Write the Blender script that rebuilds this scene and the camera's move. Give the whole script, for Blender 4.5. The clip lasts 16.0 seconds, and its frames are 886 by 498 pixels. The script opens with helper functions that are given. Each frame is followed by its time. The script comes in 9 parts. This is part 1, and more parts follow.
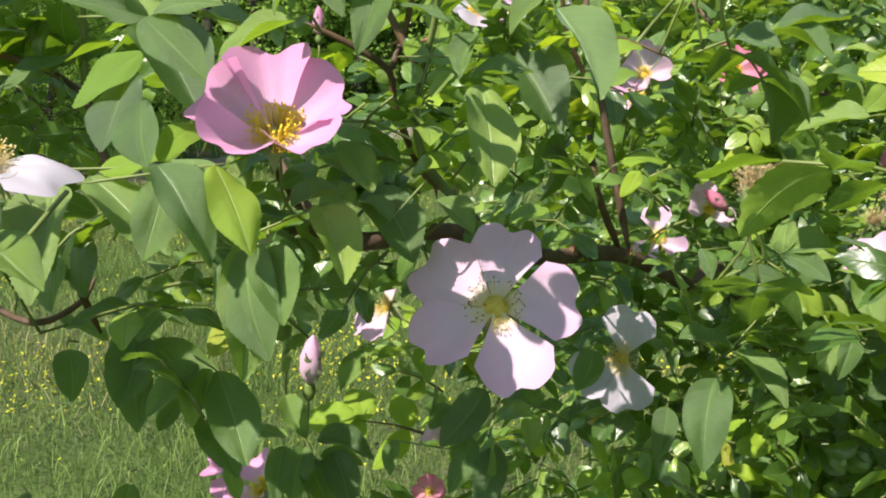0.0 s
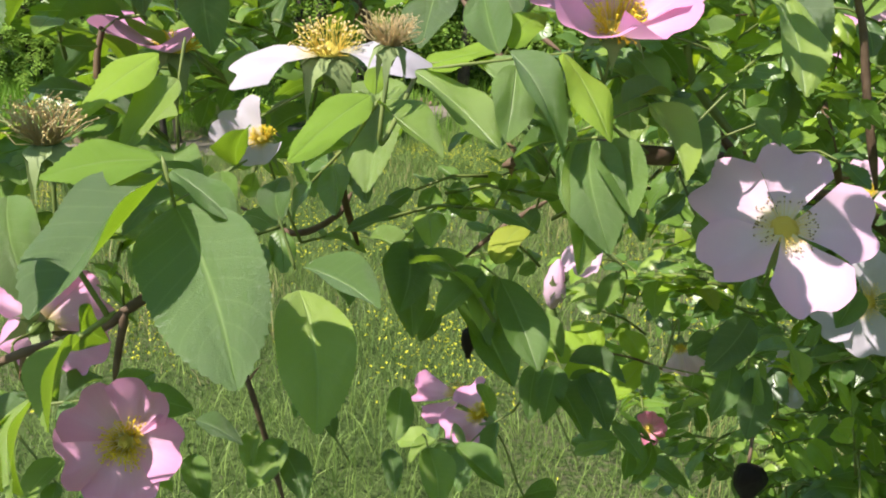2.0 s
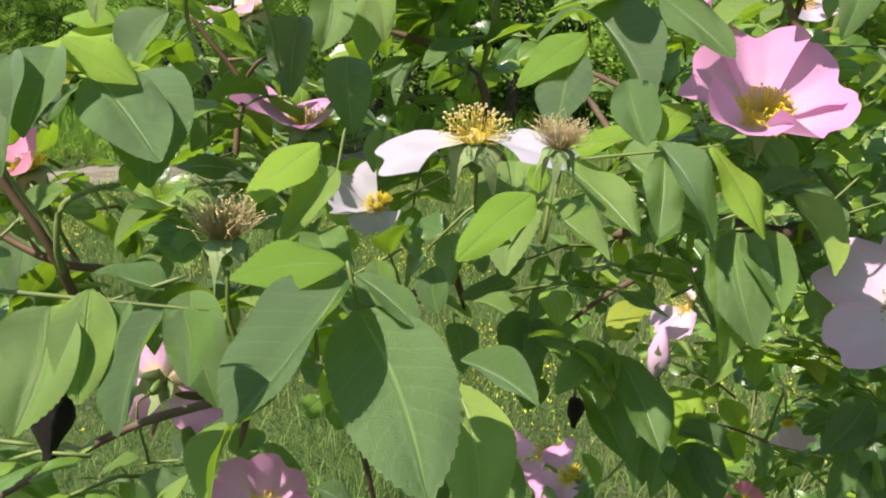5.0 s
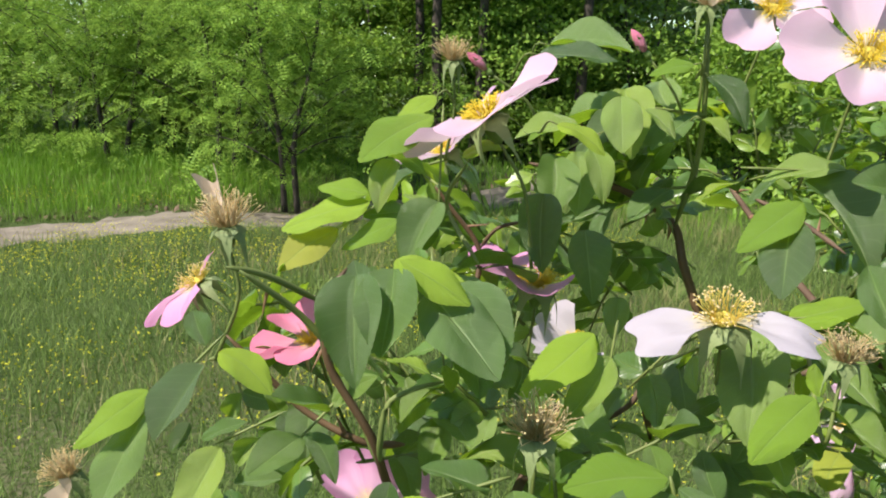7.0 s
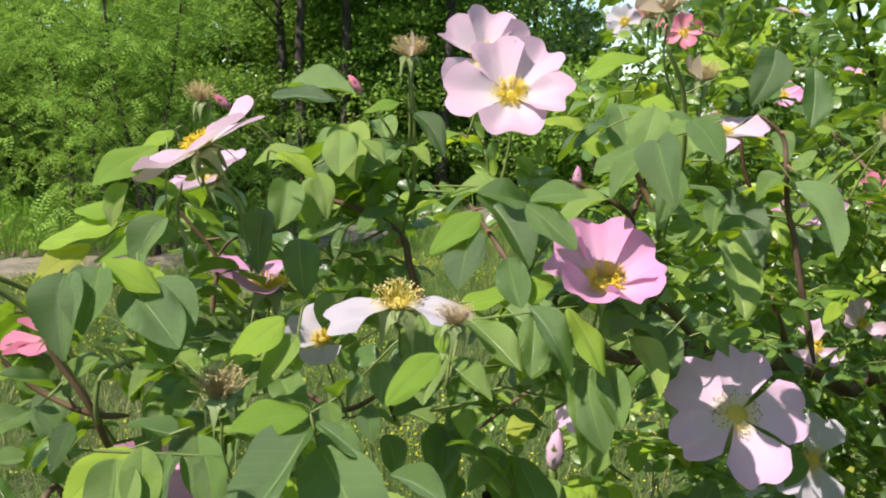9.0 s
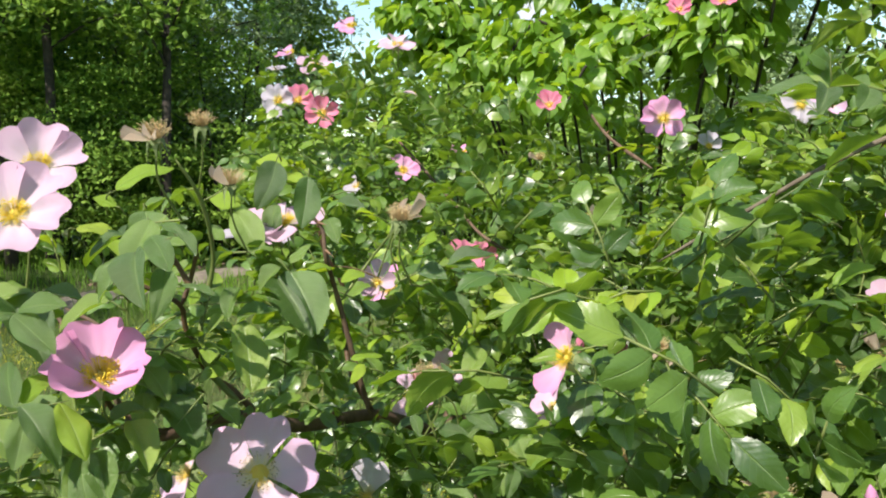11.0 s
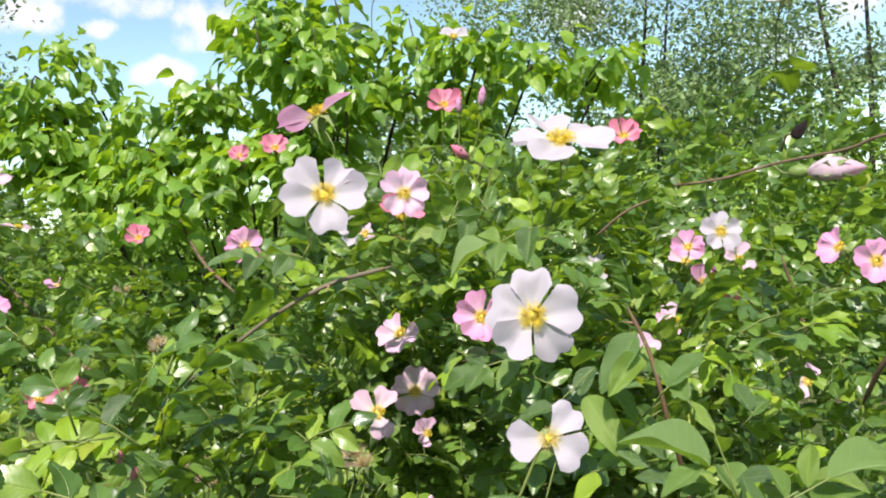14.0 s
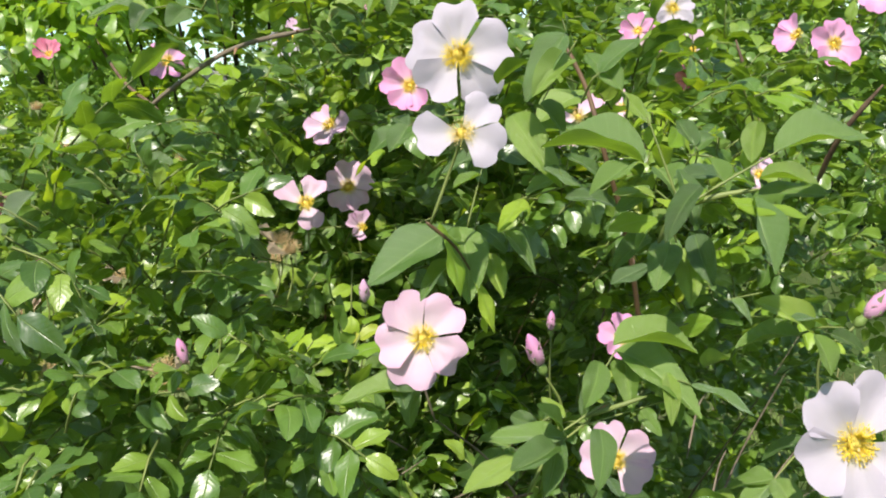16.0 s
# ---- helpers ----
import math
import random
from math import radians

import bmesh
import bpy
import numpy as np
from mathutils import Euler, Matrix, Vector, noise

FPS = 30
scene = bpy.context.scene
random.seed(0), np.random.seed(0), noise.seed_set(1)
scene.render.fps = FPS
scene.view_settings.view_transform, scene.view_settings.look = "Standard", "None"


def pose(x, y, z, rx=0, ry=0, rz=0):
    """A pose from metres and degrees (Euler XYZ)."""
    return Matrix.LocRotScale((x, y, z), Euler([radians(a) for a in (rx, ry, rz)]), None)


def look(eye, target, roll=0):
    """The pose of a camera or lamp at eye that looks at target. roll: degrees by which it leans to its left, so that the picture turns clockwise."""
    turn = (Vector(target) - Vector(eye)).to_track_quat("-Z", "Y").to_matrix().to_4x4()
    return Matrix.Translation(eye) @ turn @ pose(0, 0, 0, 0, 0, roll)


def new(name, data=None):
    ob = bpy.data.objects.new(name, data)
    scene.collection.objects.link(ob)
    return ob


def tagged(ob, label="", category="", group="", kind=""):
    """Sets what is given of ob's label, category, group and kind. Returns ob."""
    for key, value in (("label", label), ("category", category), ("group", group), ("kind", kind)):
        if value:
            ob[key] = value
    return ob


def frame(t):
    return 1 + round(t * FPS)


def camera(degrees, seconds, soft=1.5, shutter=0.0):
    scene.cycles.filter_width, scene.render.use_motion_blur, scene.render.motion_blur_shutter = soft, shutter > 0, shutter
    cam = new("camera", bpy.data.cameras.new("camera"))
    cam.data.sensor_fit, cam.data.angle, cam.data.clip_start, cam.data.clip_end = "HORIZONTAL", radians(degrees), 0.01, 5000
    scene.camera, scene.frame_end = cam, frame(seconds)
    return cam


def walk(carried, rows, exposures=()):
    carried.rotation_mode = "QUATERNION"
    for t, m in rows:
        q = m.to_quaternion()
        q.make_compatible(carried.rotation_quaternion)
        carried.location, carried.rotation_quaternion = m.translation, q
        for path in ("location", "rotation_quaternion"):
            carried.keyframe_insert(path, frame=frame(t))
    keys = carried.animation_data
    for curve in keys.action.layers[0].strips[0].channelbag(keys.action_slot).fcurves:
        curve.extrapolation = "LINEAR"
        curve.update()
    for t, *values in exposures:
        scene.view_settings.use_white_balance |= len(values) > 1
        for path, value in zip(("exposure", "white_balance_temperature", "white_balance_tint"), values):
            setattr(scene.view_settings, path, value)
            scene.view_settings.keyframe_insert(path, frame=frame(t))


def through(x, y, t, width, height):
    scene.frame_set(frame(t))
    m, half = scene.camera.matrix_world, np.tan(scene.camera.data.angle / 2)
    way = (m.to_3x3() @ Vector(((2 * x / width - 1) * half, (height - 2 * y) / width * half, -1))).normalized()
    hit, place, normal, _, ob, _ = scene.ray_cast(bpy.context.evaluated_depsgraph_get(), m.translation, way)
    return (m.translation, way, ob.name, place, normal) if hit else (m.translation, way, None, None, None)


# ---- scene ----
cam = camera(56.0, 16.0, soft=2.0)
PATH = [
    (0.0, pose(0.0000, 0.0000, 1.3500, 75.59, -0.82, 0.21)),
    (0.5, pose(-0.0135, 0.0007, 1.3408, 74.19, -1.11, 2.60)),
    (1.0, pose(-0.0250, -0.0001, 1.3340, 73.34, -0.79, 4.23)),
    (1.5, pose(-0.0328, -0.0022, 1.3332, 73.31, -0.92, 5.41)),
    (2.0, pose(-0.0459, -0.0048, 1.3339, 73.62, -1.28, 7.21)),
    (2.5, pose(-0.0564, -0.0058, 1.3335, 73.56, -1.33, 9.19)),
    (3.0, pose(-0.0637, -0.0087, 1.3344, 73.68, -1.50, 10.41)),
    (3.2, pose(-0.0667, -0.0108, 1.3356, 73.92, -1.74, 10.84)),
    (5.5, pose(-0.0652, -0.0053, 1.3531, 76.17, -1.90, 10.18)),
    (6.0, pose(-0.0660, -0.0062, 1.3648, 77.30, -1.24, 10.31)),
    (6.5, pose(-0.0828, -0.0116, 1.3667, 77.96, -1.58, 11.93)),
    (7.0, pose(-0.1041, -0.0220, 1.3726, 78.34, -1.73, 14.55)),
    (7.5, pose(-0.1096, -0.0344, 1.3710, 79.14, -2.68, 15.56)),
    (8.0, pose(-0.1039, -0.0458, 1.3581, 79.12, -3.28, 14.52)),
    (8.5, pose(-0.0825, -0.0511, 1.3628, 79.29, -2.21, 10.56)),
    (9.0, pose(-0.0563, -0.0580, 1.3737, 81.03, -1.34, 5.58)),
    (9.5, pose(-0.0380, -0.0666, 1.3788, 81.99, -0.83, 2.20)),
    (10.0, pose(-0.0202, -0.0780, 1.3815, 83.00, -0.50, -2.49)),
    (10.2, pose(-0.0115, -0.0863, 1.3828, 83.48, -0.57, -4.91)),
    (12.3, pose(0.0408, -0.1392, 1.4158, 88.10, 2.13, -22.09)),
    (12.5, pose(0.0450, -0.1514, 1.4192, 89.01, 2.21, -23.85)),
    (13.0, pose(0.0600, -0.1779, 1.4267, 91.02, 2.29, -28.28)),
    (13.5, pose(0.0659, -0.1976, 1.4277, 91.59, 3.52, -31.13)),
    (14.0, pose(0.0800, -0.2094, 1.4200, 90.30, 3.54, -32.74)),
    (14.5, pose(0.0925, -0.2105, 1.4107, 88.47, 4.06, -34.08)),
    (15.0, pose(0.0992, -0.2072, 1.3957, 86.26, 4.41, -34.62)),
    (15.5, pose(0.1016, -0.1991, 1.3807, 83.90, 4.56, -34.99)),
    (16.0, pose(0.1069, -0.1911, 1.3683, 81.18, 5.16, -35.49)),
]
walk(cam, PATH, exposures=[(0.0, 0.93, 6500, 18), (1.5, 1.00, 6500, 18), (3.0, 0.95, 6500, 18), (5.5, 0.82, 6500, 18), (9.0, 0.70, 6500, 18), (10.0, 0.70, 6500, 18), (12.5, 0.78, 6500, 18), (16.0, 0.76, 6500, 18)])

# ---- light ----
SUN_AZ, SUN_EL = radians(-132), radians(53)      # azimuth clockwise from +y, height
to_sun = Vector((math.sin(SUN_AZ) * math.cos(SUN_EL), math.cos(SUN_AZ) * math.cos(SUN_EL), math.sin(SUN_EL)))
world = bpy.data.worlds.new("sky")
scene.world = world
world.use_nodes = True
wn, wl = world.node_tree.nodes, world.node_tree.links
wn.clear()
w_out = wn.new("ShaderNodeOutputWorld")
w_bg = wn.new("ShaderNodeBackground")
w_sky = wn.new("ShaderNodeTexSky")
w_sky.sky_type, w_sky.sun_disc = "NISHITA", False
w_sky.sun_elevation, w_sky.sun_rotation = SUN_EL, SUN_AZ
w_sky.air_density, w_sky.dust_density, w_sky.ozone_density = 1.0, 0.35, 0.7
w_bg.inputs["Strength"].default_value = 0.088
# fair-weather cumulus: the puffs low over the meadow, and thin ones over the rest of the sky
w_co = wn.new("ShaderNodeTexCoord")


def sky_math(op, *args):
    n = wn.new("ShaderNodeMath")
    n.operation = op
    for i, v in enumerate(args):
        if isinstance(v, (int, float)):
            n.inputs[i].default_value = v
        else:
            wl.new(v, n.inputs[i])
    return n.outputs[0]


def sky_noise(scale, detail, rough):
    n = wn.new("ShaderNodeTexNoise")
    n.inputs["Scale"].default_value, n.inputs["Detail"].default_value, n.inputs["Roughness"].default_value = scale, detail, rough
    wl.new(w_co.outputs["Generated"], n.inputs["Vector"])
    return n.outputs["Fac"]


puffs = None
for way, wide in (
    ((0.084, 0.958, 0.272), 0.020),
    ((0.115, 0.954, 0.279), 0.025),
    ((0.180, 0.935, 0.306), 0.026),
    ((0.208, 0.931, 0.299), 0.026),
    ((0.236, 0.929, 0.290), 0.018),
    ((0.188, 0.946, 0.265), 0.013),
    ((0.299, 0.914, 0.274), 0.029),
    ((0.283, 0.924, 0.256), 0.022),
    ((0.322, 0.910, 0.260), 0.024),
    ((0.256, 0.941, 0.222), 0.019),
    ((0.233, 0.946, 0.220), 0.015),
    ((0.313, 0.930, 0.190), 0.024),
    ((0.812, 0.548, 0.201), 0.030),
    ((0.836, 0.497, 0.235), 0.030),
    ((0.651, 0.713, 0.262), 0.030),
):
    off = wn.new("ShaderNodeVectorMath")
    off.operation = "SUBTRACT"
    wl.new(w_co.outputs["Generated"], off.inputs[0])
    off.inputs[1].default_value = Vector(way).normalized()
    flat = wn.new("ShaderNodeVectorMath")
    flat.operation = "MULTIPLY"
    wl.new(off.outputs["Vector"], flat.inputs[0])
    flat.inputs[1].default_value = (1.0, 1.0, 1.7)
    far = wn.new("ShaderNodeVectorMath")
    far.operation = "LENGTH"
    wl.new(flat.outputs["Vector"], far.inputs[0])
    near = sky_math("SUBTRACT", 1.0, sky_math("POWER", sky_math("DIVIDE", far.outputs["Value"], wide * 1.7), 2.0))
    puffs = near if puffs is None else sky_math("MAXIMUM", puffs, near)
lumps = sky_math("SUBTRACT", sky_noise(24.0, 9.0, 0.62), 0.5)
cover = sky_math("ADD", sky_math("MAXIMUM", puffs, -1.2), sky_math("MULTIPLY", lumps, 3.4))
thin = sky_math("MULTIPLY", sky_math("SUBTRACT", sky_noise(3.1, 6.0, 0.55), 0.66), 6.0)
w_f = wn.new("ShaderNodeMapRange")
w_f.interpolation_type = "SMOOTHSTEP"
w_f.inputs["From Min"].default_value, w_f.inputs["From Max"].default_value = 0.0, 1.3
wl.new(sky_math("MAXIMUM", cover, thin), w_f.inputs["Value"])
w_tint = wn.new("ShaderNodeMix")
w_tint.data_type, w_tint.blend_type = "RGBA", "MULTIPLY"
w_tint.inputs["Factor"].default_value = 1.0
w_tint.inputs["B"].default_value = (1.22, 1.34, 1.13, 1)
w_mix = wn.new("ShaderNodeMix")
w_mix.data_type = "RGBA"
w_mix.inputs["B"].default_value = (7.2, 7.5, 7.9, 1)
w_up = wn.new("ShaderNodeSeparateXYZ")
wl.new(w_co.outputs["Generated"], w_up.inputs[0])
w_low = wn.new("ShaderNodeMapRange")
w_low.interpolation_type = "SMOOTHSTEP"
w_low.inputs["From Min"].default_value, w_low.inputs["From Max"].default_value = 0.10, 0.62
w_low.inputs["To Min"].default_value, w_low.inputs["To Max"].default_value = 1.36, 0.88
wl.new(w_up.outputs["Z"], w_low.inputs["Value"])
w_haze = wn.new("ShaderNodeVectorMath")
w_haze.operation = "SCALE"
wl.new(w_sky.outputs["Color"], w_haze.inputs[0])
wl.new(w_low.outputs["Result"], w_haze.inputs["Scale"])
wl.new(w_haze.outputs["Vector"], w_tint.inputs["A"])
wl.new(w_tint.outputs["Result"], w_mix.inputs["A"])
wl.new(w_f.outputs["Result"], w_mix.inputs["Factor"])
wl.new(w_mix.outputs["Result"], w_bg.inputs["Color"])
wl.new(w_bg.outputs["Background"], w_out.inputs["Surface"])

sun = new("sun", bpy.data.lights.new("sun", "SUN"))
sun.data.energy, sun.data.angle, sun.data.color = 5.0, radians(0.53), (1.0, 0.95, 0.85)
sun.matrix_world = look((0, 0, 0), -to_sun)


# ---- materials ----
def mat(name):
    m = bpy.data.materials.new(name)
    m.use_nodes = True
    t = m.node_tree
    t.nodes.clear()
    out = t.nodes.new("ShaderNodeOutputMaterial")
    return m, t.nodes, t.links, out


def ramp(ns, stops):
    r = ns.new("ShaderNodeValToRGB")
    el = r.color_ramp.elements
    while len(el) < len(stops):
        el.new(0.5)
    for e, (p, c) in zip(el, stops):
        e.position, e.color = p, (*c, 1)
    return r


def mathn(ns, ls, op, a, b=None, clamp=False):
    n = ns.new("ShaderNodeMath")
    n.operation, n.use_clamp = op, clamp
    for i, v in enumerate((a, b)):
        if v is None:
            continue
        if isinstance(v, (int, float)):
            n.inputs[i].default_value = v
        else:
            ls.new(v, n.inputs[i])
    return n.outputs[0]


def mixc(ns, ls, fac, a, b, mode="MIX"):
    n = ns.new("ShaderNodeMix")
    n.data_type, n.blend_type = "RGBA", mode
    for key, v in (("Factor", fac), ("A", a), ("B", b)):
        if isinstance(v, (int, float)):
            n.inputs[key].default_value = v
        elif isinstance(v, tuple):
            n.inputs[key].default_value = (*v, 1)
        else:
            ls.new(v, n.inputs[key])
    return n.outputs["Result"]


def noise_of(ns, ls, scale, detail=3.0, coord="Object", rough=0.55):
    co = ns.new("ShaderNodeTexCoord")
    n = ns.new("ShaderNodeTexNoise")
    n.inputs["Scale"].default_value, n.inputs["Detail"].default_value, n.inputs["Roughness"].default_value = scale, detail, rough
    ls.new(co.outputs[coord], n.inputs["Vector"])
    return n.outputs["Fac"]


def chance(ns, ls):
    """One number for each piece: by object and by island together."""
    o = ns.new("ShaderNodeObjectInfo").outputs["Random"]
    g = ns.new("ShaderNodeNewGeometry").outputs["Random Per Island"]
    return mathn(ns, ls, "FRACT", mathn(ns, ls, "ADD", o, g))


def leaf_material(name, stops, through_color, through, rough, veins=0.5, vein_count=9.0, gloss=0.4, bloom=0.0):
    m, ns, ls, out = mat(name)
    c = ramp(ns, stops)
    ls.new(chance(ns, ls), c.inputs["Fac"])
    uv = ns.new("ShaderNodeUVMap")
    sep = ns.new("ShaderNodeSeparateXYZ")
    ls.new(uv.outputs["UV"], sep.inputs[0])
    # u runs base to tip, v is 0 on the midrib and 1 at the margin
    rib = mathn(ns, ls, "SUBTRACT", 1.0, mathn(ns, ls, "MULTIPLY", sep.outputs["Y"], 16.0), True)
    wave = mathn(ns, ls, "MULTIPLY", mathn(ns, ls, "SUBTRACT", sep.outputs["X"], mathn(ns, ls, "MULTIPLY", sep.outputs["Y"], 0.20)), vein_count * 6.283)
    side = mathn(ns, ls, "SINE", wave)
    groove = mathn(ns, ls, "MULTIPLY", mathn(ns, ls, "SUBTRACT", side, 0.90, True), 8.0, True)
    vein = mathn(ns, ls, "MULTIPLY", mathn(ns, ls, "MAXIMUM", rib, mathn(ns, ls, "MULTIPLY", groove, 0.30)), veins, True)
    mottle, patch = noise_of(ns, ls, 160.0, 3.0), noise_of(ns, ls, 35.0, 3.0)
    col = mixc(ns, ls, mathn(ns, ls, "MULTIPLY", mottle, 0.4), c.outputs["Color"], (0.66, 0.74, 0.5), "MULTIPLY")
    col = mixc(ns, ls, mathn(ns, ls, "MULTIPLY", mathn(ns, ls, "SUBTRACT", patch, 0.45, True), 1.2, True), col, (1.25, 1.12, 0.8), "MULTIPLY")
    col = mixc(ns, ls, vein, col, (0.30, 0.42, 0.14))
    p = ns.new("ShaderNodeBsdfPrincipled")
    ls.new(col, p.inputs["Base Color"])
    ls.new(mathn(ns, ls, "ADD", rough - 0.10, mathn(ns, ls, "MULTIPLY", patch, 0.2)), p.inputs["Roughness"])
    p.inputs["Specular IOR Level"].default_value = gloss
    p.inputs["Sheen Roughness"].default_value = 0.4
    # some leaves carry a waxy bloom, most hardly any
    wax = mathn(ns, ls, "FRACT", mathn(ns, ls, "MULTIPLY", chance(ns, ls), 7.3))
    ls.new(mathn(ns, ls, "MULTIPLY", mathn(ns, ls, "POWER", wax, 2.5), bloom), p.inputs["Sheen Weight"])
    p.inputs["Sheen Tint"].default_value = (0.82, 1.0, 0.92, 1)
    bump = ns.new("ShaderNodeBump")
    bump.inputs["Strength"].default_value, bump.inputs["Distance"].default_value = 0.7, 0.0007
    height = mathn(ns, ls, "ADD", mathn(ns, ls, "MULTIPLY", mottle, 0.5), mathn(ns, ls, "MULTIPLY", side, -0.03))
    ls.new(mathn(ns, ls, "SUBTRACT", height, mathn(ns, ls, "MULTIPLY", rib, 0.5)), bump.inputs["Height"])
    ls.new(bump.outputs["Normal"], p.inputs["Normal"])
    tr = ns.new("ShaderNodeBsdfTranslucent")
    ls.new(mixc(ns, ls, 0.55, col, through_color), tr.inputs["Color"])
    mx = ns.new("ShaderNodeMixShader")
    mx.inputs["Fac"].default_value = through
    ls.new(p.outputs[0], mx.inputs[1])
    ls.new(tr.outputs[0], mx.inputs[2])
    ls.new(mx.outputs[0], out.inputs["Surface"])
    return m


def petal_material(name, tip, middle, base, streak):
    m, ns, ls, out = mat(name)
    uv = ns.new("ShaderNodeUVMap")
    sep = ns.new("ShaderNodeSeparateXYZ")
    ls.new(uv.outputs["UV"], sep.inputs[0])
    n = noise_of(ns, ls, 60.0, 4.0)
    along = mathn(ns, ls, "ADD", sep.outputs["X"], mathn(ns, ls, "MULTIPLY", mathn(ns, ls, "SUBTRACT", n, 0.5), 0.35))
    r = ramp(ns, [(0.10, base), (0.36, middle), (0.95, tip)])
    ls.new(along, r.inputs["Fac"])
    fan = mathn(ns, ls, "SINE", mathn(ns, ls, "MULTIPLY", sep.outputs["Y"], 60.0))
    col = mixc(ns, ls, mathn(ns, ls, "MULTIPLY", mathn(ns, ls, "ADD", fan, 1.0), 0.05), r.outputs["Color"], streak)
    p = ns.new("ShaderNodeBsdfPrincipled")
    ls.new(col, p.inputs["Base Color"])
    p.inputs["Roughness"].default_value, p.inputs["Specular IOR Level"].default_value = 0.62, 0.25
    bump = ns.new("ShaderNodeBump")
    bump.inputs["Strength"].default_value, bump.inputs["Distance"].default_value = 0.3, 0.0012
    ls.new(n, bump.inputs["Height"])
    ls.new(bump.outputs["Normal"], p.inputs["Normal"])
    tr = ns.new("ShaderNodeBsdfTranslucent")
    ls.new(col, tr.inputs["Color"])
    mx = ns.new("ShaderNodeMixShader")
    mx.inputs["Fac"].default_value = 0.42
    ls.new(p.outputs[0], mx.inputs[1])
    ls.new(tr.outputs[0], mx.inputs[2])
    ls.new(mx.outputs[0], out.inputs["Surface"])
    return m


def plain_material(name, dark, light, scale, rough=0.7, bump=0.0, gloss=0.3, through=0.0, pieces=False, detail=4.0):
    """Colour between two tones by noise (and, for pieces, by chance), with a little relief."""
    m, ns, ls, out = mat(name)
    n = noise_of(ns, ls, scale, detail)
    f = mathn(ns, ls, "ADD", mathn(ns, ls, "MULTIPLY", mathn(ns, ls, "SUBTRACT", n, 0.5), 1.9), 0.5, True)
    if pieces:
        f = mathn(ns, ls, "ADD", mathn(ns, ls, "MULTIPLY", f, 0.4), mathn(ns, ls, "MULTIPLY", chance(ns, ls), 0.6), True)
    col = mixc(ns, ls, f, dark, light)
    p = ns.new("ShaderNodeBsdfPrincipled")
    ls.new(col, p.inputs["Base Color"])
    p.inputs["Roughness"].default_value, p.inputs["Specular IOR Level"].default_value = rough, gloss
    if bump:
        b = ns.new("ShaderNodeBump")
        b.inputs["Strength"].default_value, b.inputs["Distance"].default_value = 0.8, bump
        ls.new(n, b.inputs["Height"])
        ls.new(b.outputs["Normal"], p.inputs["Normal"])
    if through:
        tr = ns.new("ShaderNodeBsdfTranslucent")
        ls.new(col, tr.inputs["Color"])
        mx = ns.new("ShaderNodeMixShader")
        mx.inputs["Fac"].default_value = through
        ls.new(p.outputs[0], mx.inputs[1])
        ls.new(tr.outputs[0], mx.inputs[2])
        ls.new(mx.outputs[0], out.inputs["Surface"])
    else:
        ls.new(p.outputs[0], out.inputs["Surface"])
    return m


ROSE_LEAF = leaf_material("rose_leaf", [(0.0, (0.036, 0.084, 0.015)), (0.4, (0.076, 0.158, 0.026)), (0.75, (0.130, 0.228, 0.034)), (1.0, (0.24, 0.345, 0.042))],
                          (0.44, 0.72, 0.008), 0.30, 0.38, gloss=0.9, bloom=0.26)
YOUNG_LEAF = leaf_material("young_leaf", [(0.0, (0.16, 0.30, 0.025)), (0.55, (0.26, 0.42, 0.028)), (0.94, (0.34, 0.49, 0.038)), (1.0, (0.40, 0.40, 0.065))], (0.62, 0.78, 0.010), 0.45, 0.5, gloss=0.6, bloom=0.06)
PEAR_LEAF = leaf_material("pear_leaf", [(0.0, (0.10, 0.22, 0.025)), (0.6, (0.17, 0.32, 0.03)), (1.0, (0.24, 0.39, 0.035))], (0.55, 0.80, 0.015), 0.44, 0.43, 0.35, 7.0, 0.9, 0.06)
PETALS = {
    "white": petal_material("white_petal", (0.56, 0.51, 0.59), (0.58, 0.54, 0.59), (0.70, 0.63, 0.34), (0.53, 0.46, 0.55)),
    "pale": petal_material("pale_pink_petal", (0.80, 0.51, 0.71), (0.82, 0.61, 0.76), (0.85, 0.79, 0.50), (0.81, 0.55, 0.73)),
    "blush": petal_material("blush_petal", (0.72, 0.48, 0.62), (0.73, 0.58, 0.66), (0.80, 0.74, 0.50), (0.74, 0.50, 0.63)),
    "pink": petal_material("pink_petal", (0.79, 0.35, 0.60), (0.81, 0.48, 0.67), (0.88, 0.76, 0.36), (0.75, 0.31, 0.56)),
    "rose": petal_material("rose_pink_petal", (0.80, 0.24, 0.38), (0.82, 0.36, 0.46), (0.86, 0.66, 0.36), (0.74, 0.20, 0.34)),
}
PETALS["faded"] = petal_material("faded_petal", (0.60, 0.47, 0.36), (0.72, 0.63, 0.50), (0.74, 0.62, 0.36), (0.50, 0.36, 0.24))
STAMEN = plain_material("stamen", (0.85, 0.62, 0.03), (0.96, 0.82, 0.10), 300.0, 0.6, through=0.3, pieces=True)
STAMEN_OLD = plain_material("old_stamen", (0.82, 0.60, 0.26), (0.93, 0.82, 0.50), 300.0, 0.7, through=0.3, pieces=True)
DRY = plain_material("withered", (0.80, 0.56, 0.24), (0.95, 0.88, 0.62), 120.0, 0.8, 0.0006, through=0.5, pieces=True)
FILAMENT = plain_material("filament", (0.78, 0.58, 0.08), (0.90, 0.76, 0.22), 200.0, 0.6, through=0.3, pieces=True)
